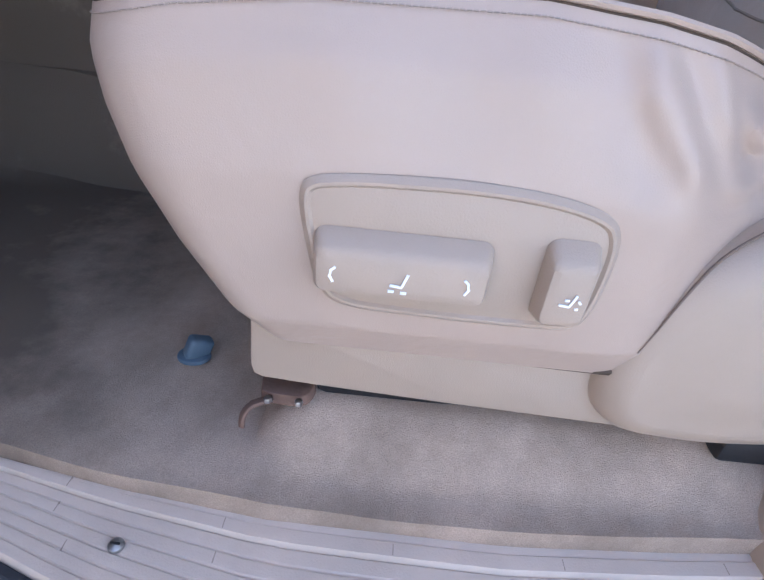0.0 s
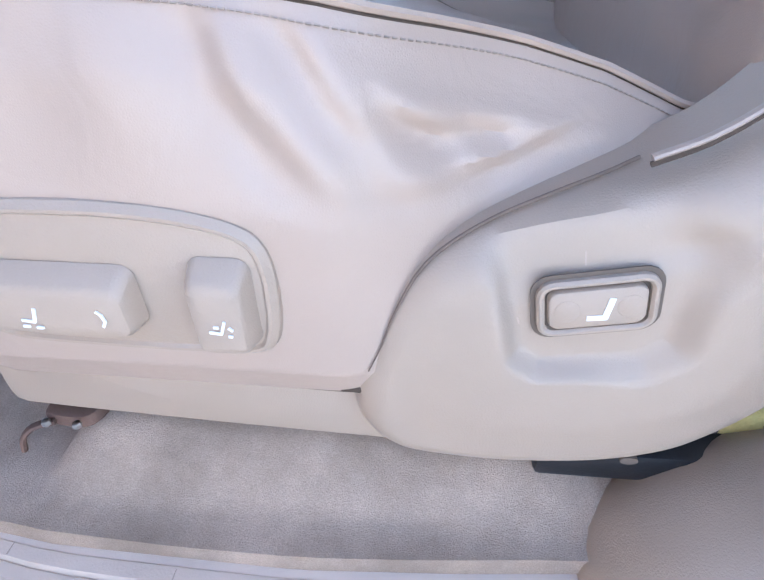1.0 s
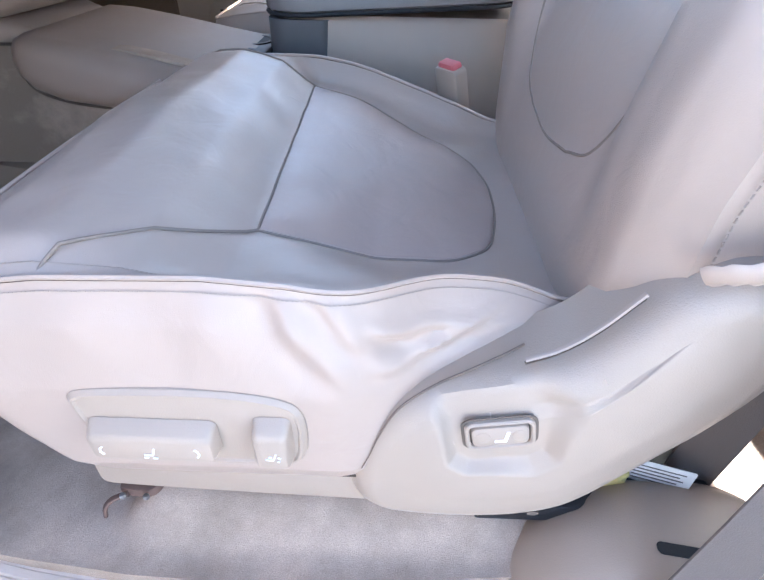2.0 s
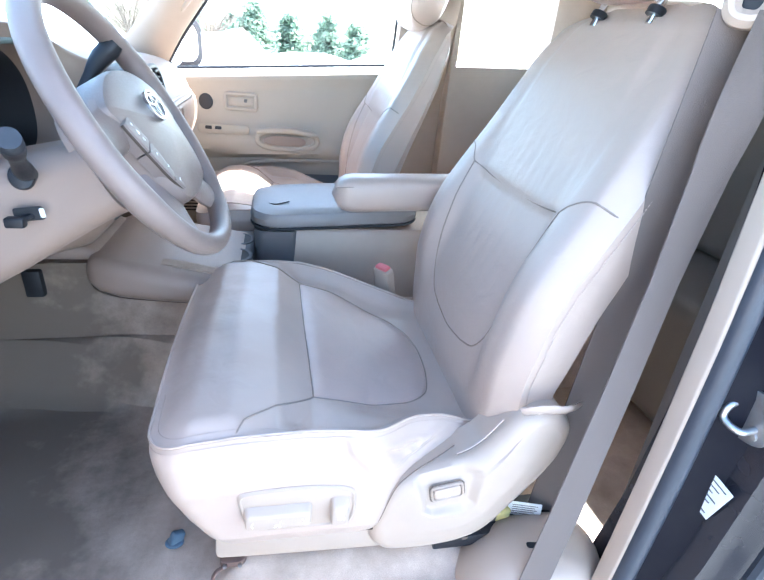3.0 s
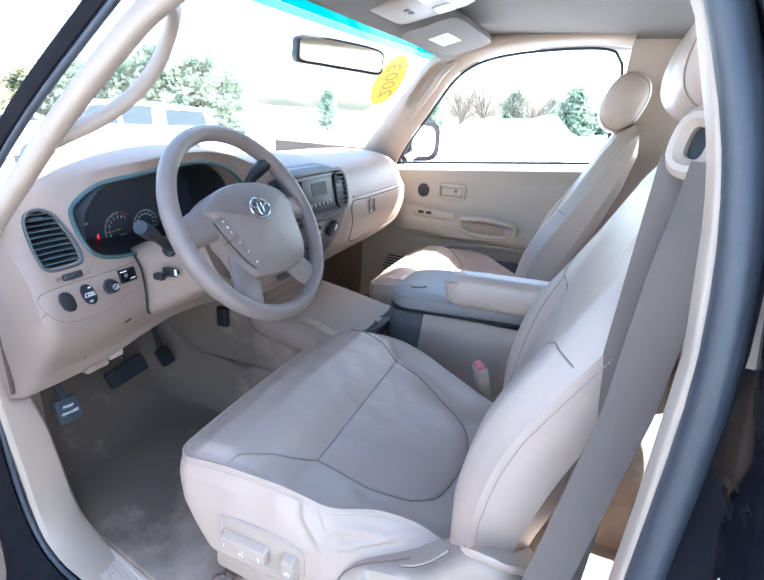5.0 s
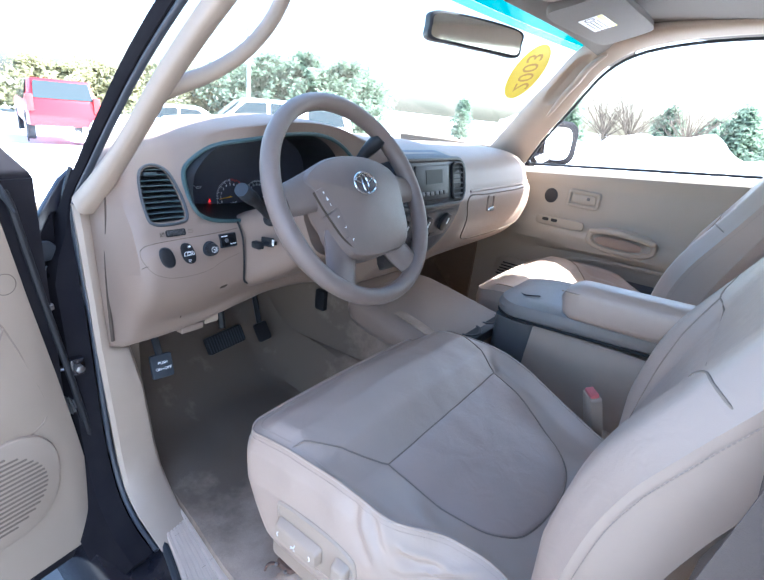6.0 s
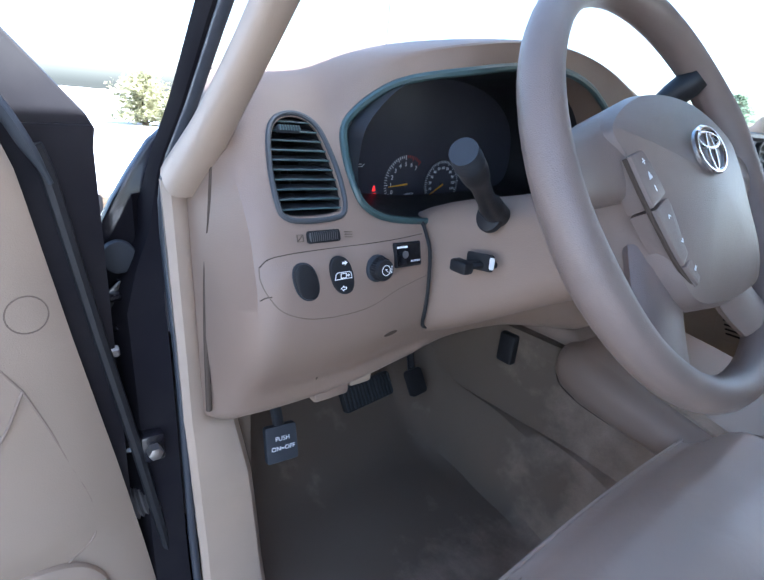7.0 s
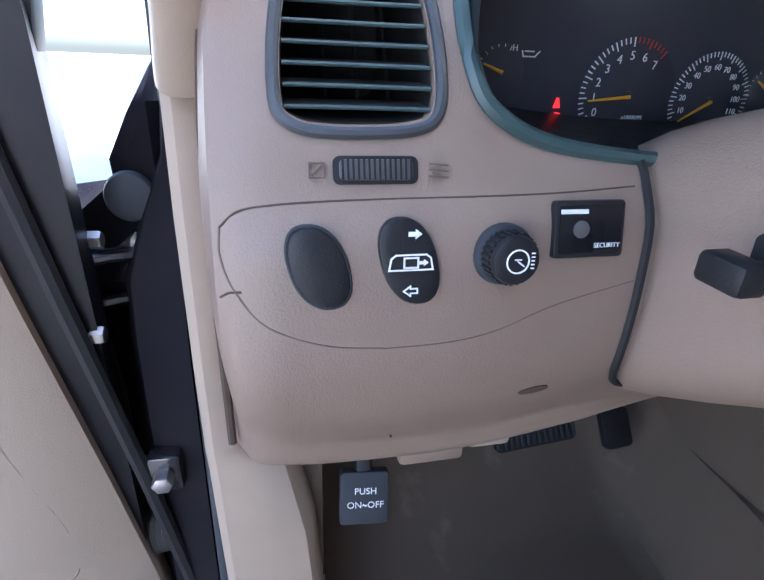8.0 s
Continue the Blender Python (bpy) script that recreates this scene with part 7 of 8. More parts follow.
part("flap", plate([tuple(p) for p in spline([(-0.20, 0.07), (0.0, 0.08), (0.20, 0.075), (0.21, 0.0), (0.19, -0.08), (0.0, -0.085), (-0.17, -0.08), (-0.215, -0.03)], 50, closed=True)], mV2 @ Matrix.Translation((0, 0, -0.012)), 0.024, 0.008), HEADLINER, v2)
oc = thing("overhead_console", "beige overhead console with reading lamps", "console")
mO = frame_at((0.10, 0.79, 1.128), (0, 1, 0), (0.95, 0, 0.25))
part("body", plate(rrect(0.24, 0.22, 0.04), mO @ Matrix.Translation((0, 0, -0.02)), 0.045, 0.015), DOOR_TRIM, oc)
for y in (-0.06, 0.06):
    part("lamp_lens", plate(rrect(0.07, 0.045, 0.008), mO @ Matrix.Translation((y, 0.03, 0.025)), 0.003, 0.001), PAPER, oc)
for k in range(2):
    part("lamp_button", plate(rrect(0.018, 0.012, 0.002), mO @ Matrix.Translation((-0.015 + 0.03 * k, -0.04, 0.025)), 0.003, 0.001), GREY, oc)

stk_ = thing("windscreen_sticker", "yellow oval dealer sticker with orange digits inside the windscreen", "sticker")
sa, sb_, scn = Vector(ws_pt(0.897, 0.72)), Vector(ws_pt(0.917, 0.72)), Vector(ws_pt(0.897, 0.74))
mK = frame_at(sa, sb_ - sa, scn - sa) @ Matrix.Translation((0, 0, 0.006)) @ Matrix.Rotation(radians(15), 4, "Z")
part("oval", plate(oval(0.135, 0.225, 44), mK, 0.0006), YELLOW, stk_)
letters("2003", 0.085, mK @ Matrix.Translation((0, 0, 0.001)) @ Matrix.Rotation(radians(-82), 4, "Z") @ Matrix.Diagonal((-1, 1, 1, 1)), ORANGE, stk_, "digits", stretch=0.95)

# ---- passenger side mirror outside ----
om = thing("side_mirror", "black door mirror seen through the passenger window", "mirror")
mo_ = frame_at((-0.205, 1.83, 0.735), (0.50, 0.866, 0.0), (0, 0, 1))
part("shell", plate(rrect(0.20, 0.185, 0.055), mo_ @ Matrix.Translation((0, 0, -0.09)), 0.095, 0.02, back=0.0), DULL, om)
part("glass", plate(rrect(0.140, 0.135, 0.045), mo_ @ Matrix.Translation((-0.014, 0, 0.0056)), 0.001), MIRROR, om)
part("arm", tube([(-0.25, 1.80, 0.68), (-0.28, 1.70, 0.655)], [0.04, 0.045], 12, flat=0.6), BODY, om)

# ---- open driver's door ----
dd = thing("door_2", "open driver's door with a beige panel and black painted edge", "door", kind="structure")
DA = Vector((0.14, -0.99, 0)).normalized()           # along the open door, away from the hinges
DN = Vector((0.99, 0.14, 0)).normalized()            # out of its inner face
DO = Vector((-0.384, -0.142, 0))
Dp = lambda a, z, n=0.0: DO + DA * a + DN * n + Vector((0, 0, z))
bt = lambda a: 0.70 + 0.03 * a
edge = lambda z: lerp([(-0.06, -0.062), (0.08, -0.044), (0.2, -0.028), (0.32, -0.010), (0.47, 0.015), (0.62, 0.038), (0.66, 0.050), (0.70, 0.064)], z)
def crease_a(z):
    return lerp([(0.20, 0.002), (0.27, 0.016), (0.357, 0.037), (0.435, 0.057), (0.50, 0.080), (0.60, 0.12)], z)


def door_n(a, z):
    """How far the driver's door trim stands out at a place on it."""
    n = 0.054 + 0.012 * smooth01((a - edge(z)) / 0.015)
    n += 0.010 * smooth01((a - crease_a(z)) / 0.03) * smooth01((z - 0.24) / 0.03)
    n += 0.035 * smooth01((a - 0.16) / 0.10) * smooth01((0.47 - z) / 0.04) * smooth01((z - 0.28) / 0.05)
    return n


pan = []
for i in range(40):
    f = i / 39
    row = []
    for k in range(40):
        z = -0.06 + (bt(0) + 0.06) * k / 39
        a = edge(z) + (1.02 - edge(z)) * f
        row.append(Dp(a, z, door_n(a, z)))
    pan.append(row)
part("panel", solid(pan, 0.03, -DN), DOOR_TRIM, dd)
part("door_shell", loft([[Dp(a, z, n) for a, n in ((-0.022, 0.045), (-0.022, 0.012), (-0.004, -0.020), (0.02, -0.045), (0.2, -0.055), (1.06, -0.055), (1.08, -0.02), (1.06, 0.045))] for z in np.linspace(-0.10, 0.655, 12)]), SATIN, dd, "black painted door shell")
part("seal", tube([Dp(edge(z) - 0.022, z, 0.050) for z in np.linspace(-0.09, 0.64, 40)], 0.006, 8), BLACK, dd)
part("window_frame", tube([Dp(0.12, 0.80, 0.045), Dp(0.20, 0.855, 0.045), Dp(0.30, 0.92, 0.045), Dp(0.46, 1.01, 0.04), Dp(0.62, 1.07, 0.03), Dp(0.95, 1.08, 0.03)], 0.020, 8, flat=0.8), BODY, dd)
part("mirror_sail", plate([(-0.014, 0.56), (-0.020, 0.60), (-0.028, 0.652), (-0.022, 0.664), (0.040, 0.735), (0.13, 0.83), (0.26, 0.90), (0.26, 0.58)], Matrix(((DA.x, 0, DN.x, DO.x), (DA.y, 0, DN.y, DO.y), (0, 1, 0, 0), (0, 0, 0, 1))) @ Matrix.Translation((0, 0, 0.014)), 0.024, 0.004), SATIN, dd, "black corner sail of the mirror")
part("sail_trim", tube(spline([Dp(0.016, 0.610, 0.058), Dp(0.029, 0.640, 0.058), Dp(0.052, 0.682, 0.058), Dp(0.12, 0.760, 0.058), Dp(0.24, 0.86, 0.056)], 30), [0.004 + 0.007 * smooth01(k / 9) for k in range(30)], 10, flat=0.5), RUBBER, dd)
mDD = lambda a, z, n: Matrix(((DA.x, 0, DN.x, Dp(a, z, n).x), (DA.y, 0, DN.y, Dp(a, z, n).y), (0, 1, 0, Dp(a, z, n).z), (0, 0, 0, 1)))
part("plug", frame_ring(oval(0.032, 0.034, 26), mDD(0.048, 0.505, 0.066), 0.0012, 0.0005), SEAM, dd)
for pts in ([(0.125, 0.525), (0.097, 0.507), (0.076, 0.468), (0.060, 0.437)], [(0.060, 0.437), (0.090, 0.392), (0.118, 0.371), (0.20, 0.34)],
            [(0.060, 0.437), (0.046, 0.392), (0.034, 0.345), (0.022, 0.300), (0.020, 0.262), (0.036, 0.240), (0.087, 0.216), (0.15, 0.198)]):
    part("crease", tube([Dp(a, z, door_n(a, z) + 0.0006) for a, z in spline(pts, 50)], 0.0013, 6), SEAT_SEAM, dd)
spk = part("speaker_surround", plate([tuple(p) for p in spline([(0.014, 0.175), (0.034, 0.222), (0.073, 0.242), (0.11, 0.240), (0.17, 0.232), (0.25, 0.19), (0.27, 0.13), (0.23, 0.07), (0.15, 0.045), (0.07, 0.052), (0.024, 0.098)], 60, closed=True)], mDD(0.0, 0.0, 0.062), 0.012, 0.005), DOOR_TRIM, dd)
for k in range(17):
    z = -0.072 + 0.0088 * k
    hw = 0.105 * math.sqrt(max(0.08, 1 - ((k - 8) / 9.0) ** 2))
    part("grille_slot", plate(rrect(2 * hw, 0.0036, 0.0015, 2), mDD(0.142, 0.146 + z, 0.0737), 0.0012), SEAM, spk)
dc = thing("door_check", "steel door check strap with a bolt", "door check")
part("strap", tube([(-0.345, -0.085, 0.318), (-0.365, -0.13, 0.312), (-0.39, -0.19, 0.305)], 0.008, 8, flat=0.5), STEEL, dc)
part("bracket", box(-0.36, -0.335, -0.10, -0.075, 0.30, 0.335, 0.004), JAMB, dc)
part("bolt", moved(plate(oval(0.016, 0.016, 6), Matrix.Identity(4), 0.012, 0.002), frame_at((-0.335, -0.088, 0.318), (0, 1, 0), (0, 0, 1))), STEEL, dc)
bo = thing("wiring_boot", "ribbed black rubber wiring boot between door and pillar", "boot")
bpth = spline([(-0.36, -0.09, 0.235), (-0.365, -0.125, 0.225), (-0.372, -0.15, 0.20), (-0.38, -0.165, 0.155)], 44)
part("bellows", tube(bpth, [0.016 + 0.004 * (k % 2) for k in range(44)], 12), GREY, bo)
for z in (0.462, 0.06):
    hg = tagged(new("hinge"), "black painted door hinge with bolts", "hinge", "hinges")
    part("leaf", plate([tuple(p) for p in spline([(-0.026, 0.026), (0.0, 0.022), (0.02, 0.034), (0.024, 0.0), (0.02, -0.034), (0.0, -0.022), (-0.026, -0.026), (-0.022, 0.0)], 40, closed=True)], frame_at((-0.401, -0.112, z), (0, 1, 0), (0, 0, 1)), 0.007, 0.002), JAMB, hg)
    for dz in (-0.017, 0.017):
        part("arm", tube(spline([(-0.396, -0.092, z + dz), (-0.386, -0.110, z + dz + 0.002), (-0.380, -0.138, z + dz)], 8), [0.010, 0.009, 0.008, 0.007, 0.007, 0.008, 0.009, 0.010], 8, flat=0.6), JAMB, hg)
    part("pin", tube([(-0.38, -0.138, z - 0.045), (-0.38, -0.138, z + 0.045)], 0.010, 10), BODY, hg)
    for bx, by, dz in ((-0.376, -0.119, 0.035), (-0.345, -0.119, -0.022)):
        part("bolt", moved(plate(oval(0.013, 0.013, 6), Matrix.Identity(4), 0.009, 0.002), frame_at((bx, by, z + dz), (0, 0, 1), (1, 0, 0))), STEEL, hg, "zinc-plated bolt head")
# painted pillar face between hinge and doorway
hp_ = []
for z in np.linspace(-0.10, 0.585, 16):
    k = smooth01((z - 0.40) / 0.185)
    hp_.append([(-0.43, -0.05, z), (-0.40, -0.075, z), (-0.405, -0.10, z - 0.05 * k), (-0.415, -0.16, z - 0.10 * k), (-0.55, -0.175, z - 0.12 * k), (-0.60, -0.12, z - 0.10 * k), (-0.60, -0.03, z - 0.05 * k)])
rib = thing("pillar_ribs", "black painted pressed ribs on the hinge pillar", "body panel", kind="structure")
for y, z0, z1, r in ((-0.082, 0.10, 0.47, 0.006), (-0.135, -0.05, 0.44, 0.007)):
    part("rib", tube([(-0.402 - 0.25 * max(0, -y - 0.1), y + 0.004 * math.sin(z * 23), z) for z in np.linspace(z0, z1, 22)], r, 8), BODY, rib)
tagged(part("pillar_hinge_face", loft(hp_), DULL), "black painted hinge pillar", "pillar", kind="structure")
tagged(part("fender_left", loft([[(-0.52, -0.19, z), (-0.60, -0.22, z), (-1.4, -0.23, z), (-1.4, -0.15, z), (-0.56, -0.14, z)] for z in np.linspace(-0.25, 0.50, 8)]), BODY), "glossy black front fender", "body panel", kind="structure")

cwl = thing("cowl_corner", "black painted corner between fender and windscreen pillar", "body panel", kind="structure")
part("corner", plate([(-0.106, 0.50), (-0.109, 0.545), (-0.092, 0.577), (-0.074, 0.606), (-0.052, 0.638), (-0.036, 0.652), (0.03, 0.66), (0.03, 0.50)], frame_at((-0.425, 0, 0), (0, 1, 0), (0, 0, 1)), 0.012, 0.004), BODY, cwl)
part("flange", tube(spline([(-0.408, -0.060, 0.50), (-0.408, -0.056, 0.57), (-0.408, -0.048, 0.62), (-0.408, -0.034, 0.66)], 16), 0.004, 8), BODY, cwl)
part("grommet", plate(oval(0.034, 0.036, 24), frame_at((-0.398, -0.093, 0.522), (0, 1, 0), (0, 0, 1)), 0.008, 0.004), RUBBER, cwl)

# ---- outside ----
BARK = mat("bark", (0.10, 0.075, 0.055), 0.9, var=0.3, scale=20, bump=0.8, bump_scale=30)
NEEDLES = leaf_mat("needles", (0.185, 0.235, 0.165))
NEEDLES_DRY = leaf_mat("needles_olive", (0.30, 0.29, 0.17))


def pine(x, y, hgt, wid, seed, needles, label):
    rg = random.Random(seed)
    t = thing("pine_tree", label, "tree", "pine trees")
    part("trunk", tube([(x, y, -2.1), (x + 0.1, y, -1.6 + hgt * 0.5), (x, y, -1.7 + hgt * 0.93)], [0.22, 0.13, 0.03], 8), BARK, t)
    verts, faces = [], []
    tiers = int(hgt * 2.6)
    for i in range(tiers):
        f = i / tiers
        z = -1.6 + (hgt - 0.2) * (0.02 + 0.93 * f)
        L = wid * (1 - f ** (3.0 if wid > 2.4 else 1.6)) ** 0.8 * rg.uniform(0.8, 1.15) + 0.2
        for b in range(13):
            a = rg.uniform(0, 2 * math.pi)
            ln = L * rg.uniform(0.55, 1.1)
            for c in range(7):
                g = (c + 1.2) / 7.5
                p = Vector((x + math.cos(a) * ln * g, y + math.sin(a) * ln * g, z + 0.25 * g * ln * 0.3 + rg.uniform(-0.12, 0.12)))
                s = rg.uniform(0.12, 0.30) * (1.15 - 0.4 * g)
                for q in range(5):
                    d1 = Vector((rg.gauss(0, 1), rg.gauss(0, 1), rg.gauss(0, 0.5))).normalized() * s
                    d2 = Vector((rg.gauss(0, 1), rg.gauss(0, 1), rg.gauss(0, 0.8))).normalized() * s * 0.6
                    n0 = len(verts)
                    pq = p + Vector((rg.gauss(0, 1), rg.gauss(0, 1), rg.gauss(0, 1))) * 0.16
                    verts += [pq - d1, pq + d2, pq + d1, pq - d2 * 0.8]
                    faces.append((n0, n0 + 1, n0 + 2, n0 + 3))
    me = bpy.data.meshes.new("crown")
    me.from_pydata([tuple(v) for v in verts], [], faces)
    me.materials.append(needles)
    o = new("crown", me)
    o.parent = t
    return t


def polar(az, d):
    return 0.5 - d * math.sin(radians(az)), -0.4 + d * math.cos(radians(az))


for k, (az, d, hgt, wid, ndl) in enumerate(((66, 42, 3.7, 2.6, NEEDLES_DRY), (61, 42, 3.9, 2.8, NEEDLES_DRY), (57, 44, 4.1, 2.6, NEEDLES_DRY), (71, 42, 3.6, 2.8, NEEDLES_DRY), (76, 43, 3.6, 2.8, NEEDLES_DRY), (63.5, 41, 3.5, 2.5, NEEDLES_DRY), (68.5, 41, 3.4, 2.6, NEEDLES_DRY),
                                            (50, 40, 5.4, 3.6, NEEDLES), (46, 39, 5.9, 4.0, NEEDLES), (42, 40, 5.7, 3.8, NEEDLES), (53.5, 42, 4.9, 3.2, NEEDLES), (39, 41, 4.6, 2.6, NEEDLES),
                                            (29, 60, 4.4, 1.4, NEEDLES), (18.5, 40, 5.6, 1.8, NEEDLES), (9, 48, 5.0, 2.2, NEEDLES), (5, 46, 4.4, 2.0, NEEDLES), (3, 42, 5.2, 2.2, NEEDLES), (-0.5, 44, 4.6, 2.2, NEEDLES), (-4.5, 43, 4.8, 2.2, NEEDLES), (-7.5, 44, 4.4, 2.0, NEEDLES))):
    x, y = polar(az, d)
    pine(x, y, hgt, wid, 20 + k, ndl, "bushy green pine tree behind the lot" if ndl is NEEDLES else "olive-tinged pine tree behind the lot")


def bare_tree(x, y, hgt, seed):
    rg = random.Random(seed)
    t = thing("bare_tree", "leafless grey-brown winter tree", "tree", "bare trees")
    part("trunk", tube([(x, y, -2.1), (x, y, 0.6)], [0.10, 0.07], 6), BARK, t)
    tw_ = []
    for k in range(46):
        a, e = rg.uniform(0, 6.28), rg.uniform(0.5, 1.35)
        p = Vector((x, y, rg.uniform(-0.2, 0.8)))
        d = Vector((math.cos(a) * math.cos(e), math.sin(a) * math.cos(e), math.sin(e)))
        L = hgt * rg.uniform(0.4, 0.8)
        q = p + d * L
        tw_.append(tube([p, p + d * L * 0.5 + Vector((rg.gauss(0, 0.1), rg.gauss(0, 0.1), 0)), q], [0.035, 0.02, 0.006], 4))
        for j in range(3):
            s0 = p + d * L * rg.uniform(0.4, 0.8)
            tw_.append(tube([s0, s0 + Vector((rg.gauss(0, 0.4), rg.gauss(0, 0.4), rg.uniform(0.4, 1.0)))], [0.015, 0.005], 3))
    part("branches", join(*tw_), BARK, t)


for k, az in enumerate((14.5, 12.0, 7.0)):
    x, y = polar(az, 38)
    bare_tree(x, y, 5.0, 60 + k)

# ploughed snow bank beyond the passenger side
bank = []
for i in range(90):
    az = 25 - 62 * i / 89
    row = []
    for j in range(14):
        d = 14 + 7 * j / 13
        x, y = polar(az, d)
        hgt = (2.15 - 0.45 * smooth01((5 - az) / 3)) * math.sin(math.pi * min(1, j / 13 * 1.05)) ** 0.7 if j < 13 else 0
        nz = 0.35 * noise.noise(Vector((x * 0.35, y * 0.35, 1))) + 0.18 * noise.noise(Vector((x * 1.1, y * 1.1, 5)))
        row.append((x, y, ground_z(x, y) - 0.04 + max(0, 0.42 * (0 < j < 13) + hgt * (1 + nz) * (0.75 + 0.35 * noise.noise(Vector((az * 0.16, 0, 2)))))))
    bank.append(row)
bmk = bmesh.new()
vs = [[bmk.verts.new(p) for p in r] for r in bank]
for i in range(89):
    for j in range(13):
        bmk.faces.new((vs[i][j], vs[i][j + 1], vs[i + 1][j + 1], vs[i + 1][j]))
tagged(part("snow_bank", bmk, SNOW), "high ploughed bank of white snow", "snow", kind="structure")

CAR_WHITE = mat("white_paint", (0.80, 0.80, 0.82), 0.3, var=0.02, coat=0.6)
CAR_RED = mat("red_paint", (0.36, 0.012, 0.02), 0.35, var=0.05, coat=0.2)
CAR_GLASS = mat("dark_car_glass", (0.03, 0.04, 0.045), 0.12, spec=0.25)


def car(name, label, category, base, heading, paint, outline, width, windows, wheels, wheel_r, extras=()):
    """A parked vehicle: a side outline (length along x, height z) lofted across its width, with glass and wheels."""
    t = thing(name, label, category)
    M = Matrix.Translation(base) @ Matrix.Rotation(radians(heading), 4, "Z")
    o = resample(outline, 120)
    rings = []
    for f, k in ((-0.5, 0.93), (-0.47, 0.985), (-0.40, 1.0), (0.40, 1.0), (0.47, 0.985), (0.5, 0.93)):
        cx = sum(p[0] for p in o) / len(o)
        rings.append([M @ Vector((cx + (x - cx) * k, f * width * (1 - 0.16 * smooth01((z - 1.0) / 0.7)), 0.75 + (z - 0.75) * k)) for x, z in o])
    part("body", loft(rings), paint, t)
    for w in windows:
        for sg in (-1, 1):
            pts = []
            for x, z in w:
                y = sg * (0.5 * width * (1 - 0.16 * smooth01((z - 1.0) / 0.7)) + 0.004)
                pts.append(Vector((x, y, z)))
            part("side_window", loft([[M @ p for p in pts], [M @ (p + Vector((0, sg * 0.012, 0))) for p in pts]]), CAR_GLASS, t)
    for x in wheels:
        for sg in (-1, 1):
            mwh = M @ frame_at((x, sg * (width / 2 - 0.20), wheel_r), (1, 0, 0), (0, 0, 1))
            if sg > 0:
                mwh = M @ Matrix.Translation((x, width / 2 - 0.02, wheel_r)) @ Matrix(((1, 0, 0, 0), (0, 0, 1, 0), (0, 1, 0, 0), (0, 0, 0, 1))) @ Matrix.Translation((0, 0, -0.2))
            wl = part("wheel", plate(oval(2 * wheel_r, 2 * wheel_r, 32), mwh, 0.215, 0.03), RUBBER, t)
            part("rim", plate(oval(1.25 * wheel_r, 1.25 * wheel_r, 28), mwh @ Matrix.Translation((0, 0, 0.214)), 0.012, 0.006), STEEL, wl)
            part("wheel_arch", plate(oval(2.5 * wheel_r, 2.5 * wheel_r, 32), mwh @ Matrix.Translation((0, 0, 0.185)), 0.004), DARK, t)
    for nm, b, mt_, lb in extras:
        part(nm, moved(b, M), mt_, t, lb)
    return t


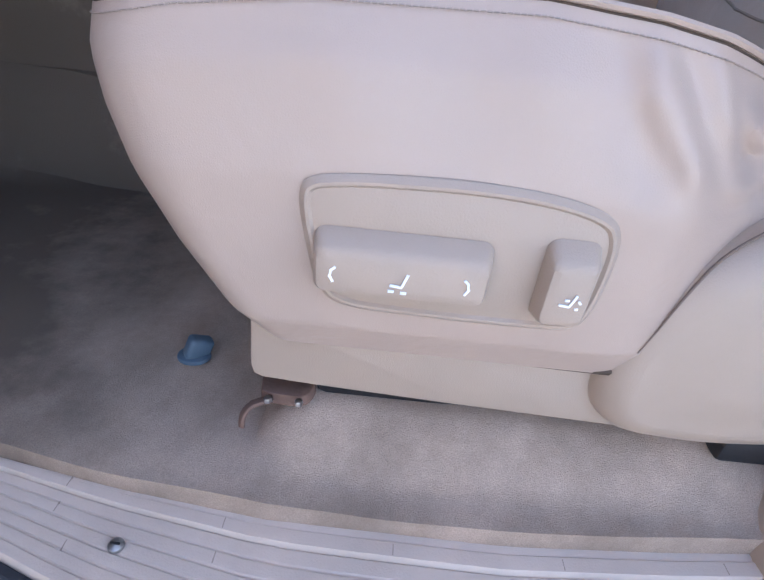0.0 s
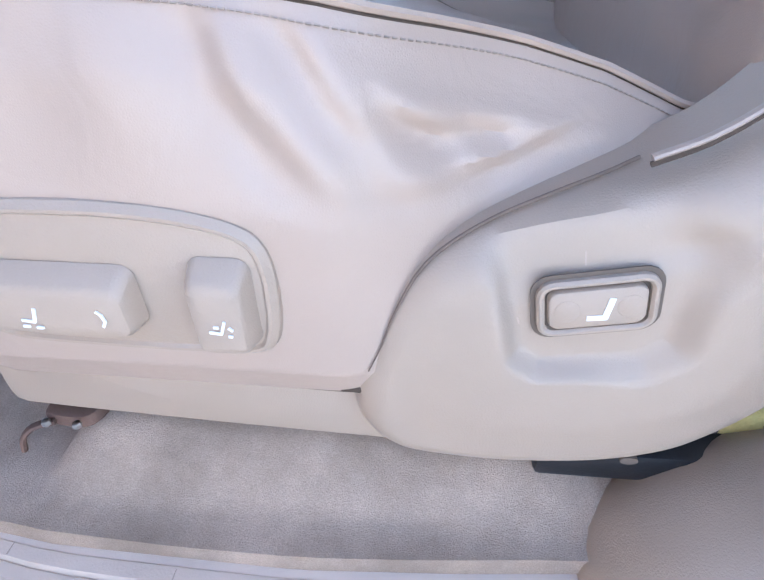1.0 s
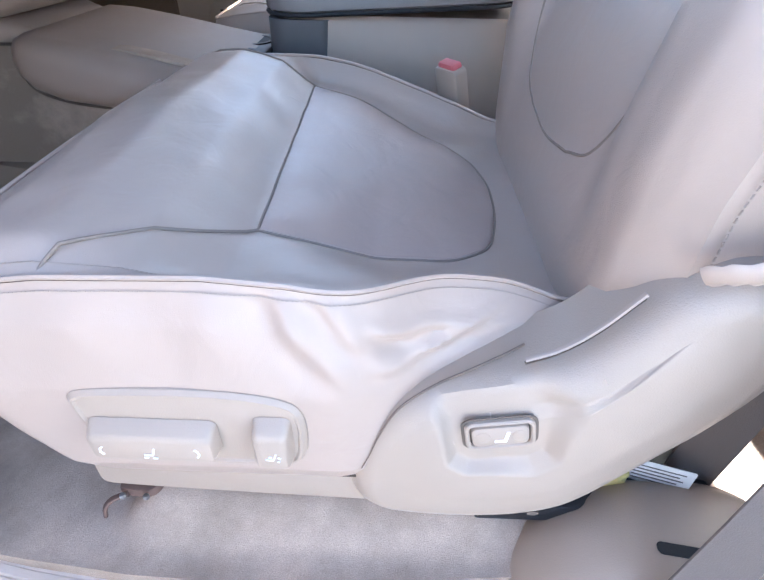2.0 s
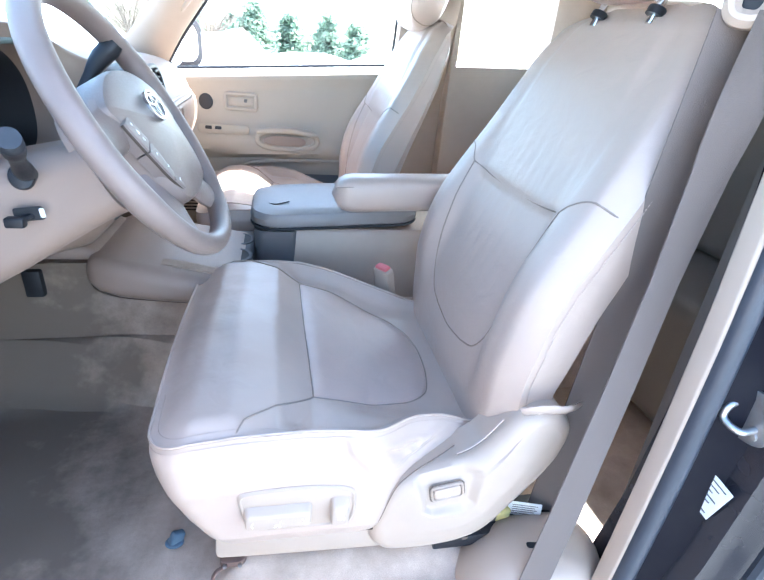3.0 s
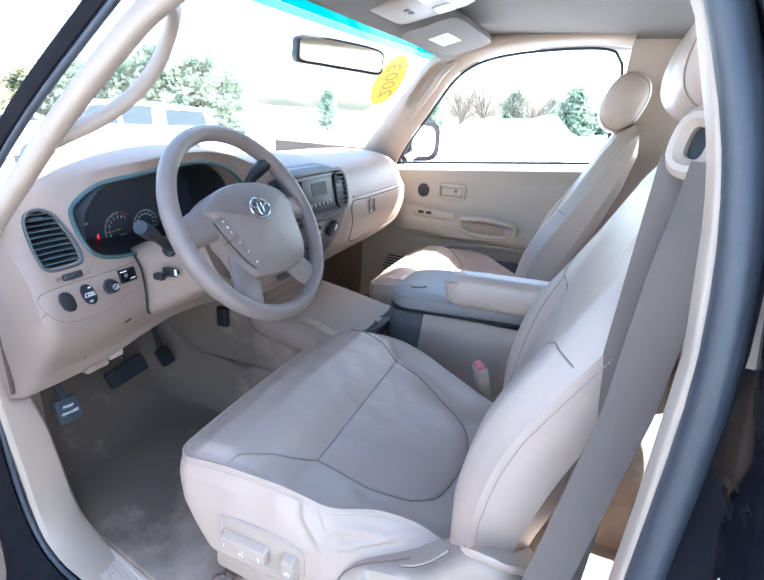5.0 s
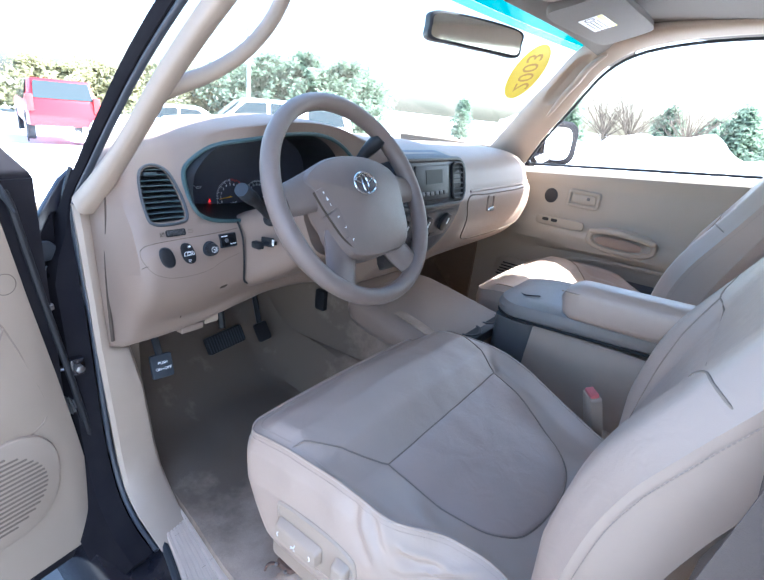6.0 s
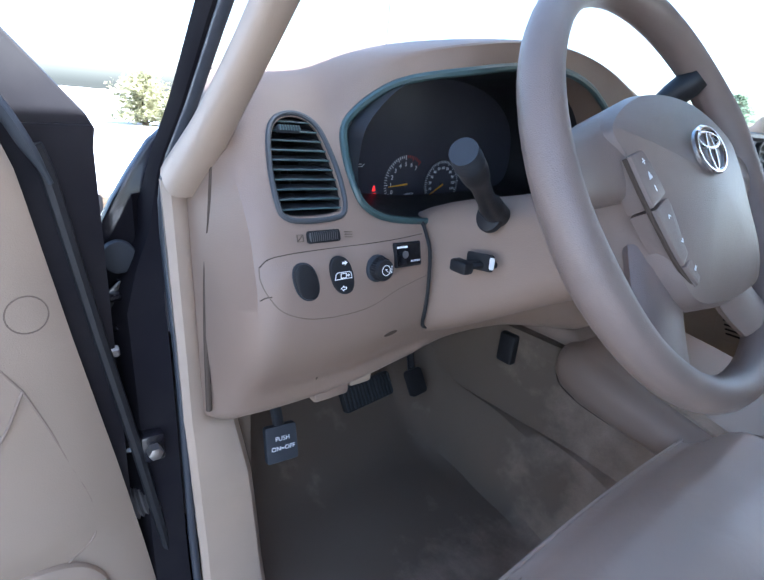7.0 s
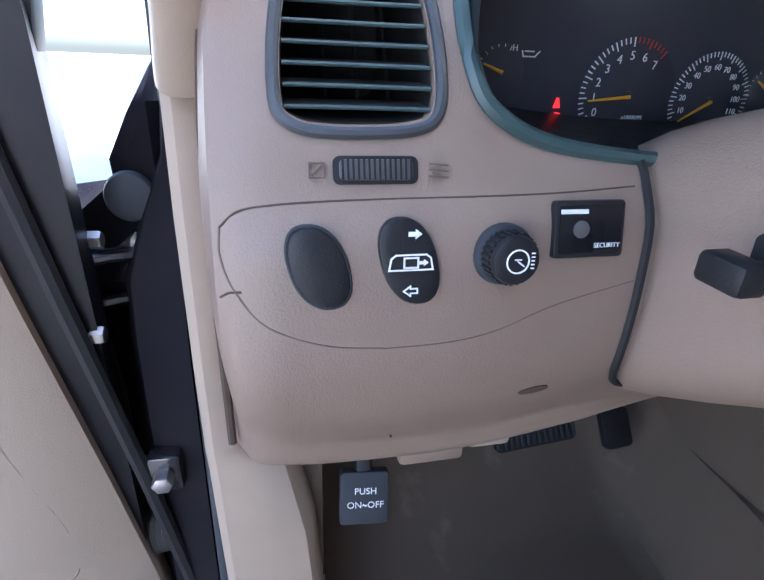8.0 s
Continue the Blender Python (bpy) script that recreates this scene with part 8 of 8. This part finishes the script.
pick = [(-2.7, 0.45), (-2.75, 0.75), (-2.7, 1.05), (-2.0, 1.15), (-1.15, 1.22), (-0.55, 1.72), (-0.3, 1.80), (1.2, 1.82), (1.75, 1.75), (2.55, 1.72), (2.7, 1.1), (2.75, 0.7), (2.7, 0.45)]
car("parked_pickup", "white parked pickup truck in the snowy lot", "pickup truck", (-11.9, 9.7, -1.16), 58, CAR_WHITE, pick, 1.95,
    [[(-0.95, 1.25), (-0.48, 1.68), (0.10, 1.72), (0.10, 1.25)], [(0.22, 1.25), (0.22, 1.72), (0.95, 1.72), (0.95, 1.25)], [(1.3, 1.25), (1.3, 1.66), (2.3, 1.64), (2.4, 1.25)]], (-1.75, 1.75), 0.40,
    [("windscreen", loft([[(-1.12, -0.8, 1.26), (-1.12, 0.8, 1.26), (-0.62, 0.72, 1.69), (-0.62, -0.72, 1.69)], [(-1.16, -0.8, 1.27), (-1.16, 0.8, 1.27), (-0.66, 0.72, 1.70), (-0.66, -0.72, 1.70)]]), CAR_GLASS, "dark windscreen")])
sed = [(-2.3, 0.35), (-2.35, 0.65), (-2.2, 0.85), (-1.1, 1.0), (-0.4, 1.42), (0.9, 1.45), (1.5, 1.05), (2.2, 0.95), (2.3, 0.6), (2.25, 0.35)]
car("parked_sedan", "white parked car in the snowy lot", "car", (-15.6, 9.0, -1.28), 65, CAR_WHITE, sed, 1.8, [[(-0.85, 1.05), (-0.4, 1.36), (0.15, 1.38), (0.15, 1.05)], [(0.25, 1.05), (0.25, 1.38), (0.8, 1.36), (1.15, 1.05)]], (-1.4, 1.4), 0.32)
suv = [(-2.3, 0.45), (-2.35, 0.75), (-2.2, 1.0), (-1.2, 1.1), (-0.6, 1.65), (1.9, 1.72), (2.25, 1.2), (2.32, 0.7), (2.25, 0.45)]
car("parked_suv", "red parked sport utility vehicle seen from behind", "car", (-18.2, 6.55, -1.14), -14, CAR_RED, suv, 1.85, [[(-0.9, 1.12), (-0.5, 1.58), (0.3, 1.62), (0.3, 1.12)], [(0.42, 1.12), (0.42, 1.62), (1.3, 1.64), (1.5, 1.12)]], (-1.45, 1.45), 0.36,
    [("rear_window", loft([[(1.97, -0.68, 1.66), (1.97, 0.68, 1.66), (2.22, 0.74, 1.2), (2.22, -0.74, 1.2)], [(2.01, -0.68, 1.66), (2.01, 0.68, 1.66), (2.26, 0.74, 1.2), (2.26, -0.74, 1.2)]]), CAR_GLASS, "dark rear window"),
     ("tail_lamp", box(2.2, 2.33, -0.92, -0.74, 0.85, 1.3, 0.02), RED, ""), ("tail_lamp", box(2.2, 2.33, 0.74, 0.92, 0.85, 1.3, 0.02), RED, "")])
pl = thing("lamp_pole", "tall grey lot lamp pole", "lamp pole")
x, y = polar(52, 32)
part("pole", tube([(x, y, -2.1), (x, y, 7.5)], [0.14, 0.09], 10), STEEL, pl)
